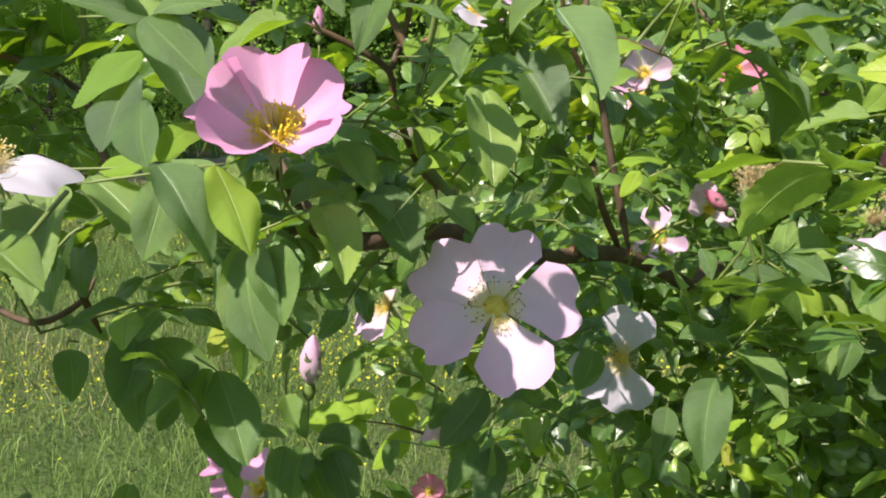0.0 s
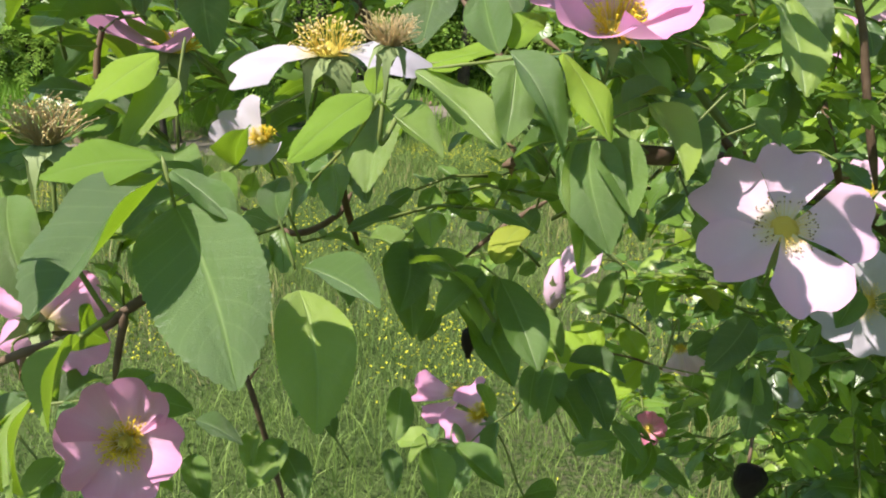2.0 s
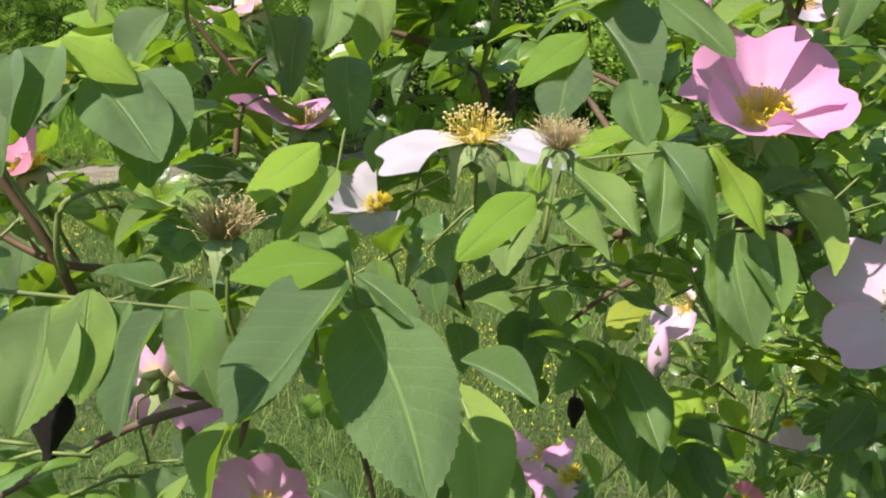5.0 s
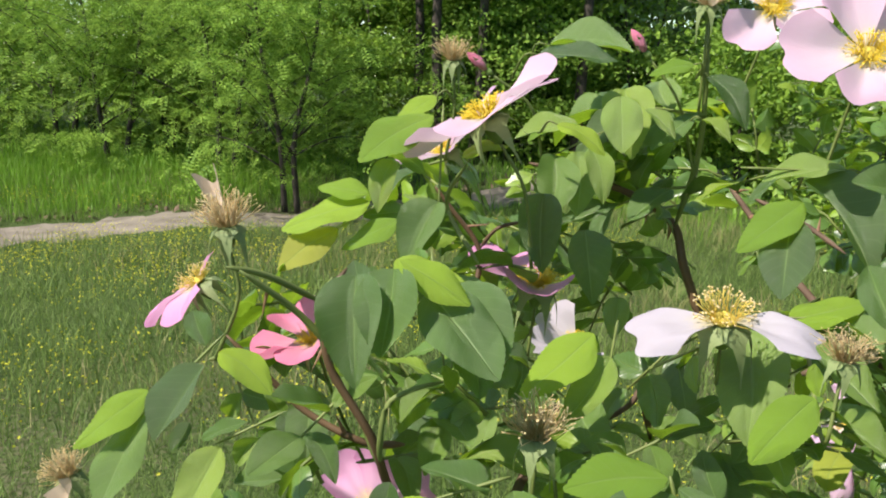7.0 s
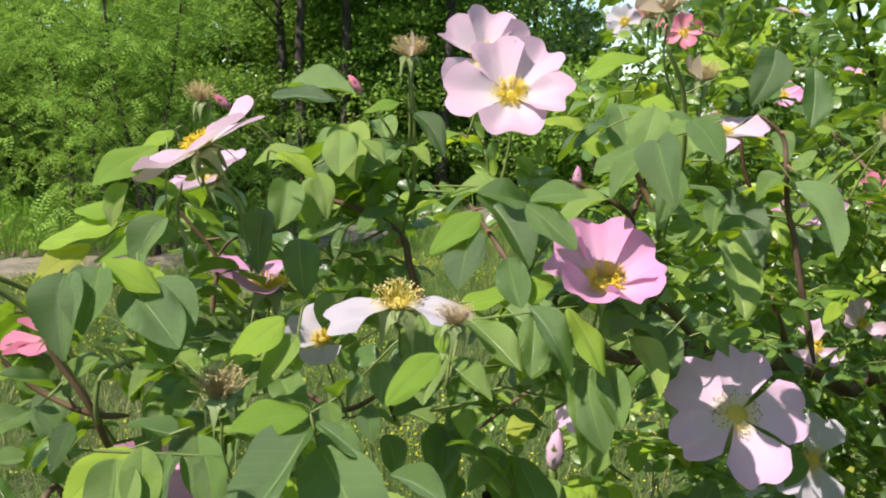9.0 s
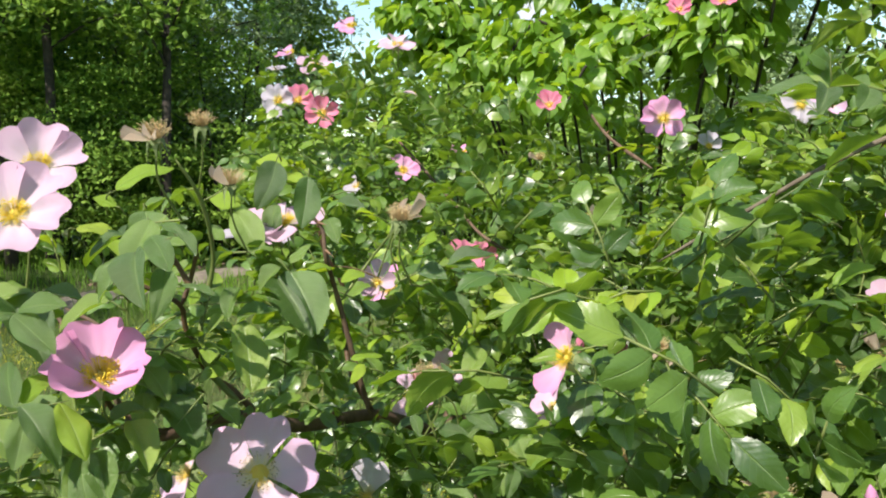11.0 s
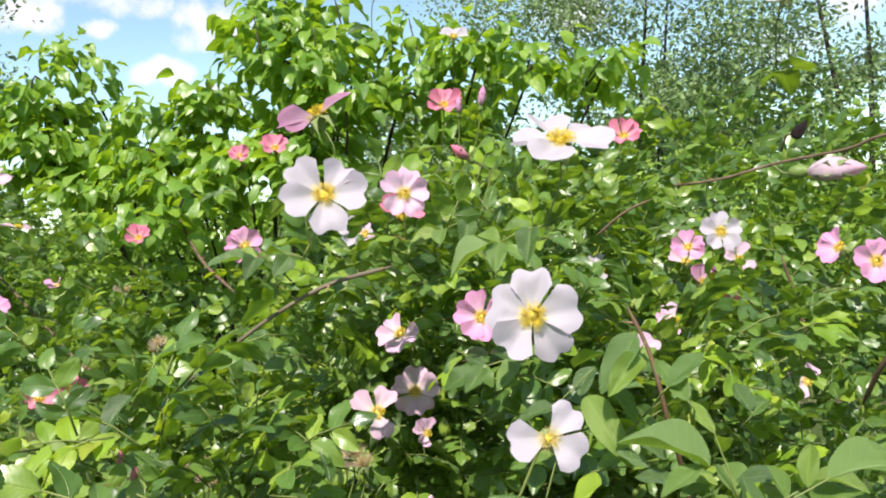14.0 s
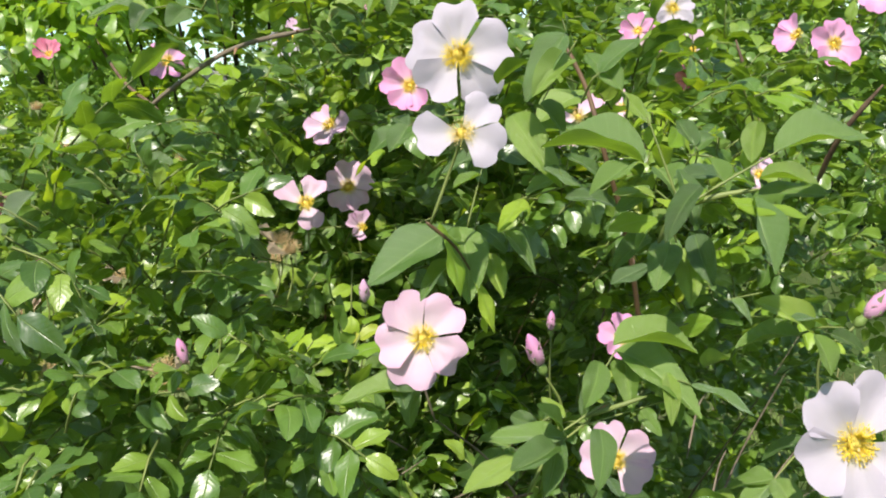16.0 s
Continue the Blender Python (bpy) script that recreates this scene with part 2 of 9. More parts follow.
BROWN_ANTHER = plain_material("brown_anther", (0.16, 0.10, 0.04), (0.42, 0.28, 0.10), 200.0, 0.7, pieces=True)
SEPAL = plain_material("sepal", (0.13, 0.20, 0.06), (0.32, 0.37, 0.17), 200.0, 0.6, through=0.25)
RECEPT = plain_material("receptacle", (0.09, 0.15, 0.035), (0.17, 0.24, 0.06), 150.0, 0.5)
DISC = plain_material("flower_disc", (0.76, 0.56, 0.05), (0.88, 0.74, 0.18), 500.0, 0.6, 0.0005)
BARK = plain_material("rose_bark", (0.055, 0.032, 0.020), (0.17, 0.115, 0.075), 140.0, 0.75, 0.0008)
GREEN_STEM = plain_material("green_stem", (0.085, 0.12, 0.03), (0.20, 0.24, 0.07), 60.0, 0.5)
RED_STEM = plain_material("reddish_stem", (0.055, 0.032, 0.018), (0.15, 0.092, 0.045), 60.0, 0.55)
THORN = plain_material("thorn", (0.16, 0.08, 0.05), (0.3, 0.18, 0.1), 200.0, 0.6)
HIP = plain_material("old_hip", (0.006, 0.004, 0.004), (0.024, 0.010, 0.009), 260.0, 0.62, 0.0008)
TWIG = plain_material("dead_twig", (0.075, 0.058, 0.038), (0.23, 0.19, 0.135), 90.0, 0.85, 0.0006)
GRASS = plain_material("grass", (0.050, 0.118, 0.022), (0.275, 0.375, 0.092), 1.6, 0.55, through=0.3, pieces=True)
TALL_GRASS = plain_material("tall_grass", (0.10, 0.23, 0.015), (0.22, 0.40, 0.04), 0.7, 0.5, through=0.35, pieces=True)
DRY_GRASS = plain_material("dry_grass", (0.22, 0.20, 0.07), (0.40, 0.36, 0.17), 2.0, 0.7, through=0.2, pieces=True)
YELLOW = plain_material("yellow_blossom", (0.45, 0.46, 0.03), (0.70, 0.66, 0.05), 30.0, 0.6, through=0.3, pieces=True)
SAND = plain_material("sandy_soil", (0.11, 0.092, 0.07), (0.27, 0.235, 0.185), 5.0, 0.95, 0.02, detail=8.0)
LITTER = plain_material("leaf_litter", (0.05, 0.035, 0.025), (0.24, 0.17, 0.11), 3.0, 0.9, pieces=True)
TREE_BARK = plain_material("tree_bark", (0.018, 0.015, 0.012), (0.085, 0.07, 0.055), 9.0, 0.9, 0.02)
TREE_LEAF = plain_material("tree_leaf", (0.055, 0.145, 0.022), (0.30, 0.46, 0.05), 0.8, 0.5, through=0.38, pieces=True)
LOCUST_LEAF = plain_material("locust_leaf", (0.040, 0.13, 0.022), (0.40, 0.60, 0.09), 0.9, 0.6, gloss=0.15, through=0.42, pieces=True)
SILVER_LEAF = plain_material("silvery_leaf", (0.12, 0.21, 0.07), (0.28, 0.38, 0.17), 0.6, 0.5, through=0.3, pieces=True)


def ground_material():
    m, ns, ls, out = mat("meadow_soil")
    a, b, c = noise_of(ns, ls, 0.35, 6.0), noise_of(ns, ls, 3.0, 6.0), noise_of(ns, ls, 40.0, 4.0)
    g = mixc(ns, ls, b, (0.030, 0.058, 0.014), (0.078, 0.112, 0.032))
    r = ramp(ns, [(0.50, (0, 0, 0)), (0.66, (1, 1, 1))])
    ls.new(mathn(ns, ls, "ADD", mathn(ns, ls, "MULTIPLY", a, 0.6), mathn(ns, ls, "MULTIPLY", c, 0.4)), r.inputs["Fac"])
    col = mixc(ns, ls, r.outputs["Color"], g, (0.150, 0.125, 0.085))
    p = ns.new("ShaderNodeBsdfPrincipled")
    p.inputs["Roughness"].default_value, p.inputs["Specular IOR Level"].default_value = 0.95, 0.1
    ls.new(col, p.inputs["Base Color"])
    bm_ = ns.new("ShaderNodeBump")
    bm_.inputs["Strength"].default_value, bm_.inputs["Distance"].default_value = 1.0, 0.03
    ls.new(c, bm_.inputs["Height"])
    ls.new(bm_.outputs["Normal"], p.inputs["Normal"])
    ls.new(p.outputs[0], out.inputs["Surface"])
    return m


SOIL = ground_material()


# ---- mesh helpers ----
def mesh_from(name, verts, faces, material, uvs=None, smooth=True):
    me = bpy.data.meshes.new(name)
    me.from_pydata([tuple(v) for v in verts], [], faces)
    if uvs is not None:
        layer = me.uv_layers.new(name="UVMap")
        idx = np.empty(len(me.loops), dtype=np.int32)
        me.loops.foreach_get("vertex_index", idx)
        layer.data.foreach_set("uv", np.asarray(uvs, dtype=np.float32)[idx].ravel())
    if smooth:
        me.polygons.foreach_set("use_smooth", np.ones(len(me.polygons), dtype=bool))
    me.materials.append(material)
    me.update()
    return me


def part(name, me, parent, m=None, label=""):
    ob = new(name, me)
    ob.parent = parent
    if m is not None:
        ob.matrix_parent_inverse = Matrix.Identity(4)
        ob.matrix_basis = m
    return tagged(ob, label) if label else ob


def frame_from(x, z):
    """A turn whose x axis is x and whose z axis lies as near z as it can."""
    x = Vector(x).normalized()
    y = Vector(z).cross(x)
    if y.length < 1e-5:
        y = Vector((0.3, 1, 0.2)).cross(x)
    y.normalize()
    return Matrix((x, y, x.cross(y))).transposed().to_4x4()


def spline(points, steps=6):
    """A smooth line through the points."""
    p = [Vector(q) for q in points]
    p = [p[0] * 2 - p[1]] + p + [p[-1] * 2 - p[-2]]
    out = []
    for i in range(1, len(p) - 2):
        a, b, c, d = p[i - 1], p[i], p[i + 1], p[i + 2]
        for k in range(steps):
            t = k / steps
            out.append(0.5 * ((2 * b) + (c - a) * t + (2 * a - 5 * b + 4 * c - d) * t * t + (3 * b - a - 3 * c + d) * t ** 3))
    out.append(p[-2])
    return out


def tube_data(line, r0, r1, sides=6, knots=0.0, rng=random):
    verts, faces = [], []
    n = len(line)
    ref = Vector((0.31, 0.2, 0.93))
    for i, q in enumerate(line):
        d = (line[min(i + 1, n - 1)] - line[max(i - 1, 0)]).normalized()
        a = d.cross(ref)
        if a.length < 0.05:
            a = d.cross(Vector((1, 0, 0)))
        a.normalize()
        b = d.cross(a)
        r = r0 + (r1 - r0) * i / max(n - 1, 1)
        r *= 1 + knots * rng.uniform(-0.5, 1.0) * (rng.random() < 0.4)
        for k in range(sides):
            t = 2 * math.pi * k / sides
            verts.append(q + (a * math.cos(t) + b * math.sin(t)) * r)
    for i in range(n - 1):
        for k in range(sides):
            k2 = (k + 1) % sides
            faces.append((i * sides + k, i * sides + k2, (i + 1) * sides + k2, (i + 1) * sides + k))
    faces.append(tuple(range(sides))[::-1])
    faces.append(tuple(range((n - 1) * sides, n * sides)))
    return verts, faces


def join_data(chunks):
    verts, faces = [], []
    for v, f in chunks:
        o = len(verts)
        verts += list(v)
        faces += [tuple(i + o for i in q) for q in f]
    return verts, faces


def cone_data(base, tip, r, sides=5):
    d = (Vector(tip) - Vector(base)).normalized()
    a = d.orthogonal().normalized()
    b = d.cross(a)
    v = [Vector(base) + (a * math.cos(t) + b * math.sin(t)) * r for t in [2 * math.pi * k / sides for k in range(sides)]] + [Vector(tip)]
    return v, [(k, (k + 1) % sides, sides) for k in range(sides)] + [tuple(range(sides))[::-1]]


# ---- leaves ----
def leaflet_data(rows, wide, fold, droop, teeth, rng, twist=0.0, widest=0.45, cols=9):
    """One leaflet: base at 0, tip at x = 1, face up along z; u base to tip, v from midrib to margin."""
    verts, uvs, faces = [], [], []
    half, ph = (cols - 1) // 2, rng.uniform(0, 6)
    side_bend, cup = rng.uniform(-0.07, 0.07), rng.uniform(0.05, 0.45)
    for i in range(rows + 1):
        t = i / rows
        if t < widest:
            shape = max(0.0, 1 - ((widest - t) / widest) ** 2.2) ** 0.62
        else:
            shape = (1 - ((t - widest) / (1 - widest)) ** 2.1) ** 0.88
        w = wide * max(shape, 0.012)
        tooth = 0 < i < rows and i % 2 == 1
        z = -droop * t * t + 0.10 * droop * math.sin(math.pi * t)
        for j in range(cols):
            s = (j - half) / half
            edge = abs(s) == 1
            y = s * w * (1 + (teeth if tooth else -teeth) * edge) + side_bend * math.sin(math.pi * t)
            x = t + (0.8 / rows if edge and tooth and teeth else 0.0)
            zz = z + abs(s) * w * fold + twist * t * y - cup * w * s * s + 0.055 * math.sin(7 * t + 2.2 * s + ph) * abs(s) * math.sin(math.pi * t)
            verts.append((x, y, zz))
            uvs.append((t, abs(s)))
    for i in range(rows):
        for j in range(cols - 1):
            a = i * cols + j
            faces.append((a, a + cols, a + cols + 1, a + 1))
    return verts, faces, uvs


leaf_rng = random.Random(11)
LEAFLETS = []
for k in range(12):
    v, f, u = leaflet_data(48, leaf_rng.uniform(0.24, 0.295), leaf_rng.uniform(0.35, 0.95), leaf_rng.uniform(0.05, 0.45), 0.015, leaf_rng, leaf_rng.uniform(-0.25, 0.25), leaf_rng.uniform(0.42, 0.50))
    LEAFLETS.append(mesh_from("rose_leaflet", v, f, ROSE_LEAF, u))
YOUNG_LEAFLETS = []
for k in range(4):
    v, f, u = leaflet_data(40, leaf_rng.uniform(0.24, 0.29), leaf_rng.uniform(0.25, 0.5), leaf_rng.uniform(0.08, 0.28), 0.018, leaf_rng, leaf_rng.uniform(-0.2, 0.2))
    YOUNG_LEAFLETS.append(mesh_from("young_leaflet", v, f, YOUNG_LEAF, u))


def rachis_mesh(line, r0, r1, material):
    line = [line[0].lerp(line[1], -0.6)] + list(line) + [line[-1].lerp(line[-2], -0.5)]
    v, f = tube_data(line, r0, r1 * 0.55, 6)
    c = line[-1]
    v[-6:] = [c + (q - c) * 0.25 for q in v[-6:]]
    v[:6] = [line[0] + (q - line[0]) * 0.4 for q in v[:6]]
    return mesh_from("rachis", v, f, material)


def leaf(bush, base, tip, up, size=0.034, pairs=2, young=False, rng=leaf_rng, spread=1.0, terminal=True):
    """A compound leaf from base to the foot of its end leaflet at tip, with its pairs of leaflets."""
    base, tip, up = Vector(base), Vector(tip), Vector(up).normalized()
    d = tip - base
    sag = up * d.length * 0.08
    line = spline([base, base + d * 0.5 + sag, tip], 4)
    stalk = part("leaf", rachis_mesh(line, size * 0.028, size * 0.016, RED_STEM if young else GREEN_STEM), bush)
    x = d.normalized()
    side = up.cross(x).normalized()
    up = x.cross(side)
    pool = YOUNG_LEAFLETS if young else LEAFLETS
    spots = []
    for k in range(pairs):
        f = 0.30 + 0.62 * (k / max(pairs - 1, 1)) if pairs > 1 else 0.75
        for s in (-1, 1):
            way = side * s * spread + x * rng.uniform(0.45, 0.8) + up * rng.uniform(-0.25, 0.15)
            spots.append((line[0].lerp(line[-1], f) + sag * (1 - abs(2 * f - 1)), way, size * rng.uniform(0.72, 0.92), up + side * s * rng.uniform(-0.1, 0.5) + x * rng.uniform(-0.3, 0.2)))
    if terminal:
        spots.append((tip, x + up * rng.uniform(-0.35, 0.05), size * rng.uniform(0.95, 1.12), up + side * rng.uniform(-0.25, 0.25)))
    for at, way, ln, nn in spots:
        m = Matrix.Translation(at) @ frame_from(way, nn) @ Matrix.Diagonal((ln, ln * rng.uniform(0.92, 1.12), ln, 1))
        part("leaflet", rng.choice(pool), stalk, m)
    return stalk


def leaflet_at(bush_leaf, base, tip, up, mesh_id=0, young=False, wide=1.0):
    """A single leaflet placed by its foot and tip."""
    base, tip = Vector(base), Vector(tip)
    ln = (tip - base).length
    pool = YOUNG_LEAFLETS if young else LEAFLETS
    m = Matrix.Translation(base) @ frame_from(tip - base, up) @ Matrix.Diagonal((ln, ln * wide, ln, 1))
    return part("leaflet", pool[mesh_id % len(pool)], bush_leaf, m)


# ---- flowers ----
def petal_data(rng, cup, curl, notch=0.12, wide=1.0):
    """A petal: claw at 0, outer edge near x = 1, cupped upwards along z."""
    verts, faces, uvs = [], [], []
    rows, cols = 14, 17
    ph, amp = rng.uniform(0, 6), rng.uniform(0.6, 1.4)
    for i in range(rows + 1):
        t = i / rows
        half = wide * (0.05 + 0.43 * t ** 1.15)
        for j in range(cols):
            s = (j - 8) / 8
            y = s * half
            top = 0.58 + 0.42 * math.sqrt(max(0.0, 1 - abs(s) ** 2.7)) - notch * math.exp(-(s * 2.9) ** 2) + 0.014 * math.sin(9 * s + ph)
            x = t * top
            z = cup * (t ** 1.7) + (0.10 + 0.22 * cup) * s * s * t - curl * max(0, t - 0.6) ** 2 * 1.6 + amp * 0.034 * t * math.sin(4 * s + ph) + 0.022 * amp * math.sin(8 * t + 2 * s + ph) * t
            verts.append((x, y, z))
            uvs.append((t, abs(s) * 0.5 + 0.02 * ph))
    for i in range(rows):
        for j in range(cols - 1):
            a = i * cols + j
            faces.append((a, a + cols, a + cols + 1, a + 1))
    return verts, faces, uvs


petal_rng = random.Random(5)
PETAL_DATA = {}


def petal_mesh(colour, kind, cup):
    key = (colour, kind, round(cup, 1))
    if key not in PETAL_DATA:
        r = random.Random(100 + kind)
        v, f, u = petal_data(r, round(cup, 1), r.uniform(0.0, 0.5), r.uniform(0.06, 0.16), r.uniform(0.95, 1.08))
        PETAL_DATA[key] = mesh_from("petal", v, f, PETALS[colour], u)
    return PETAL_DATA[key]


def stamens_mesh(name, rng, count, length, spread, filament, anther, droop=0.0, low=0.25, grain=0.0145, thin=1.0):
    """Filaments with their anthers, round the axis z."""
    chunks, tips = [], []
    for k in range(count):
        a = rng.uniform(0, 2 * math.pi)
        o = rng.uniform(low, 1.0) * spread
        r0 = 0.07 + 0.05 * rng.random()
        ln = length * rng.uniform(0.7, 1.1)
        base = Vector((math.cos(a) * r0, math.sin(a) * r0, 0.0))
        out = Vector((math.cos(a), math.sin(a), 0))
        end = base + out * ln * math.sin(o) + Vector((0, 0, ln * math.cos(o)))
        wild = Vector((rng.uniform(-1, 1), rng.uniform(-1, 1), rng.uniform(-1, 1))) * droop
        mid = base.lerp(end, 0.55) + Vector((0, 0, ln * 0.12)) + wild
        end = end + wild * 0.6
        chunks.append(tube_data([base, mid, end], 0.0042 * thin, 0.0034 * thin, 3))
        e = grain
        ax = Vector((rng.uniform(-1, 1), rng.uniform(-1, 1), rng.uniform(-0.4, 0.4))).normalized()
        up = ax.orthogonal().normalized()
        sd = ax.cross(up)
        pts = [end + ax * e * 1.5, end - ax * e * 1.5, end + up * e, end - up * e, end + sd * e, end - sd * e]
        tips.append((pts, [(0, 2, 4), (0, 4, 3), (0, 3, 5), (0, 5, 2), (1, 4, 2), (1, 3, 4), (1, 5, 3), (1, 2, 5)]))
    v, f = join_data(chunks + tips)
    me = mesh_from(name, v, f, filament)
    me.materials.append(anther)
    stems = sum(len(c[1]) for c in chunks)
    me.polygons.foreach_set("material_index", np.array([0] * stems + [1] * (len(f) - stems), dtype=np.int32))
    return me


def lathe_data(profile, sides=10):
    verts = [(r * math.cos(2 * math.pi * k / sides), r * math.sin(2 * math.pi * k / sides), z) for r, z in profile for k in range(sides)]
    faces = [(i * sides + k, i * sides + (k + 1) % sides, (i + 1) * sides + (k + 1) % sides, (i + 1) * sides + k) for i in range(len(profile) - 1) for k in range(sides)]
    return verts, faces + [tuple(range(sides))[::-1], tuple(range((len(profile) - 1) * sides, len(profile) * sides))]


st_rng = random.Random(21)
STAMEN_FRESH = [stamens_mesh("stamens", st_rng, 170, 0.235, 1.25, STAMEN, STAMEN, 0.02, 0.12, 0.0125) for _ in range(3)]
STAMEN_RING = [stamens_mesh("stamens", st_rng, 84, 0.27, 1.25, FILAMENT, BROWN_ANTHER, 0.0, 0.5, 0.0115, 0.5)]
STAMEN_OLDS = [stamens_mesh("old_stamens", st_rng, 90, 0.27, 1.15, FILAMENT, STAMEN_OLD, 0.09, 0.1, 0.013) for _ in range(3)]
STAMEN_DRY = [stamens_mesh("dry_stamens", st_rng, 150, 0.50, 1.05, DRY, STAMEN_OLD, 0.16, 0.10, 0.013, 1.5) for _ in range(4)]
CUP = mesh_from("receptacle", *lathe_data([(0.02, -0.34), (0.06, -0.32), (0.10, -0.22), (0.11, -0.12), (0.075, -0.02), (0.08, 0.0)]), RECEPT)
EYE_DISC = mesh_from("pistil", *lathe_data([(0.19, 0.0), (0.17, 0.035), (0.08, 0.06), (0.045, 0.10), (0.02, 0.115)]), DISC)


def sepal_mesh(rng, back):
    verts, faces = [], []
    for i in range(7):
        t = i / 6
        w = 0.085 * (1 - t) ** 0.8 * (0.5 + 1.4 * math.sin(math.pi * min(1, t + 0.25))) + 0.006
        w *= 1 + (0.5 if i in (2, 4) else 0)
        z = -back * t * t * 0.6
        verts += [(0.07 + t * (0.48 - 0.2 * back * t), -w, z + 0.02), (0.07 + t * (0.48 - 0.2 * back * t), 0, z), (0.07 + t * (0.48 - 0.2 * back * t), w, z + 0.02)]
    for i in range(6):
        for j in range(2):
            a = i * 3 + j
            faces.append((a, a + 3, a + 4, a + 1))
    return mesh_from("sepal", verts, faces, SEPAL)


SEPALS = [sepal_mesh(st_rng, b) for b in (0.1, 0.6, 1.0, 1.4)]


FLOWERS = []


def stalk_to(bush, at, axis, reach, size, root=None, leafy=True):
    """The flower stalk, from its root to the foot of the flower, with a leaf at its root."""
    at, axis = Vector(at), Vector(axis).normalized()
    FLOWERS.append((at, axis, size))
    foot = at - axis * size * 0.15
    rng = petal_rng
    end = Vector(root) if root is not None else foot - axis * reach * 0.5 + Vector((rng.uniform(-0.4, 0.4) * reach, rng.uniform(0.1, 0.6) * reach, -reach))
    line = spline([foot, foot - axis * (foot - end).length * 0.4, end], 5)
    v, f = tube_data(line, 0.00036, 0.0005, 5)
    stalk = part("flower_stalk", mesh_from("flower_stalk", v, f, GREEN_STEM), bush)
    if leafy and root is None:
        for k in range(1):
            a = rng.uniform(0, 2 * math.pi)
            out = Vector((math.cos(a), 0.5 + 0.5 * math.sin(a), rng.uniform(-0.5, 0.25)))
            leaf(bush, end, end + out.normalized() * 0.024, Vector((rng.uniform(-0.5, 0.5), rng.uniform(-0.8, 0.2), 1)), size=0.019 * rng.uniform(0.85, 1.2), pairs=2, young=rng.random() < 0.15, rng=rng)
    return stalk


def rose(bush, at, axis, size=0.048, colour="pale", cup=0.3, spin=0.0, petals=(0, 1, 2, 3, 4), old=False, side=None, root=None, stalk=0.020, ruffle=9.0, label="", ring=False, broad=1.0, heart=1.0):
    """An open single rose facing along axis; size is its breadth; spin turns the petals, counted round from side."""
    axis = Vector(axis).normalized()
    turn = frame_from(side if side is not None else axis.orthogonal(), axis)
    # keep the flower's own axis exact and let the side give way
    z = axis
    x = (Vector(turn.col[0][:3]) - z * z.dot(Vector(turn.col[0][:3])))
    x = x.normalized() if x.length > 1e-4 else z.orthogonal().normalized()
    basis = Matrix((x, z.cross(x), z)).transposed().to_4x4()
    r = size * 0.44
    m = Matrix.Translation(Vector(at)) @ basis @ Matrix.Diagonal((r, r, r, 1))
    head = part("flower", CUP, bush, m, label)
    part("pistil", EYE_DISC, head, Matrix.Diagonal((0.85, 0.85, 0.7, 1) if ring else (0.7, 0.7, 0.9, 1)))
    for k in petals:
        a = radians(spin + 72 * k + petal_rng.uniform(-ruffle, ruffle))
        tilt = radians(petal_rng.uniform(-8, 9))
        pm = pose(0, 0, 0.015 * (k % 3), 0, 0, math.degrees(a)) @ pose(0.05, 0, 0, petal_rng.uniform(-9, 9), -math.degrees(tilt), 0) @ Matrix.Diagonal((petal_rng.uniform(0.92, 1.06), broad * petal_rng.uniform(0.88, 1.08), 1, 1))
        part("petal", petal_mesh(colour, petal_rng.randrange(6), cup + petal_rng.uniform(-0.07, 0.07)), head, pm)
    part("stamens", petal_rng.choice(STAMEN_RING if ring else STAMEN_OLDS if old else STAMEN_FRESH), head, Matrix.Scale(heart, 4))
    for k in range(5):
        part("sepal", SEPALS[2 if cup < 0.5 else 1], head, pose(0, 0, -0.03, 0, 0, spin + 36 + 72 * k))
    stalk_to(bush, at, axis, stalk, size, root)
    return head


def spent_rose(bush, at, axis, size=0.03, root=None, stalk=0.016, label="", petals=(), colour="pale"):
    """A flower that has shed its petals: withered stamens over bent-back sepals."""
    axis = Vector(axis).normalized()
    m = Matrix.Translation(Vector(at)) @ axis.to_track_quat("Z", "Y").to_matrix().to_4x4() @ Matrix.Diagonal((size * 0.38,) * 3 + (1,))
    head = part("spent_flower", CUP, bush, m, label)
    part("dry_stamens", petal_rng.choice(STAMEN_DRY), head, pose(0, 0, 0, 0, 0, petal_rng.uniform(0, 360)))
    for k in range(5):
        part("sepal", SEPALS[3 if k % 2 else 2], head, pose(0, 0, -0.02, 0, 0, 72 * k + petal_rng.uniform(-12, 12)))
    for k in range(petal_rng.choice((0, 1, 1, 2))):
        part("withered_petal", petal_mesh("faded", petal_rng.randrange(6), 0.6), head, pose(0, 0, -0.02, 0, 0, petal_rng.uniform(0, 360)) @ pose(0, 0, 0, petal_rng.uniform(-40, 40), petal_rng.uniform(-10, 35), 0) @ Matrix.Diagonal((0.78, 0.36, 1.2, 1)))
    for k in petals:
        part("petal", petal_mesh(colour, petal_rng.randrange(6), 0.2), head, pose(0, 0, 0, 0, 20, 72 * k) @ Matrix.Diagonal((1.3, 1.1, 1.3, 1)))
    stalk_to(bush, at, axis, stalk, size, root)
    return head


BUD_CORE = {}


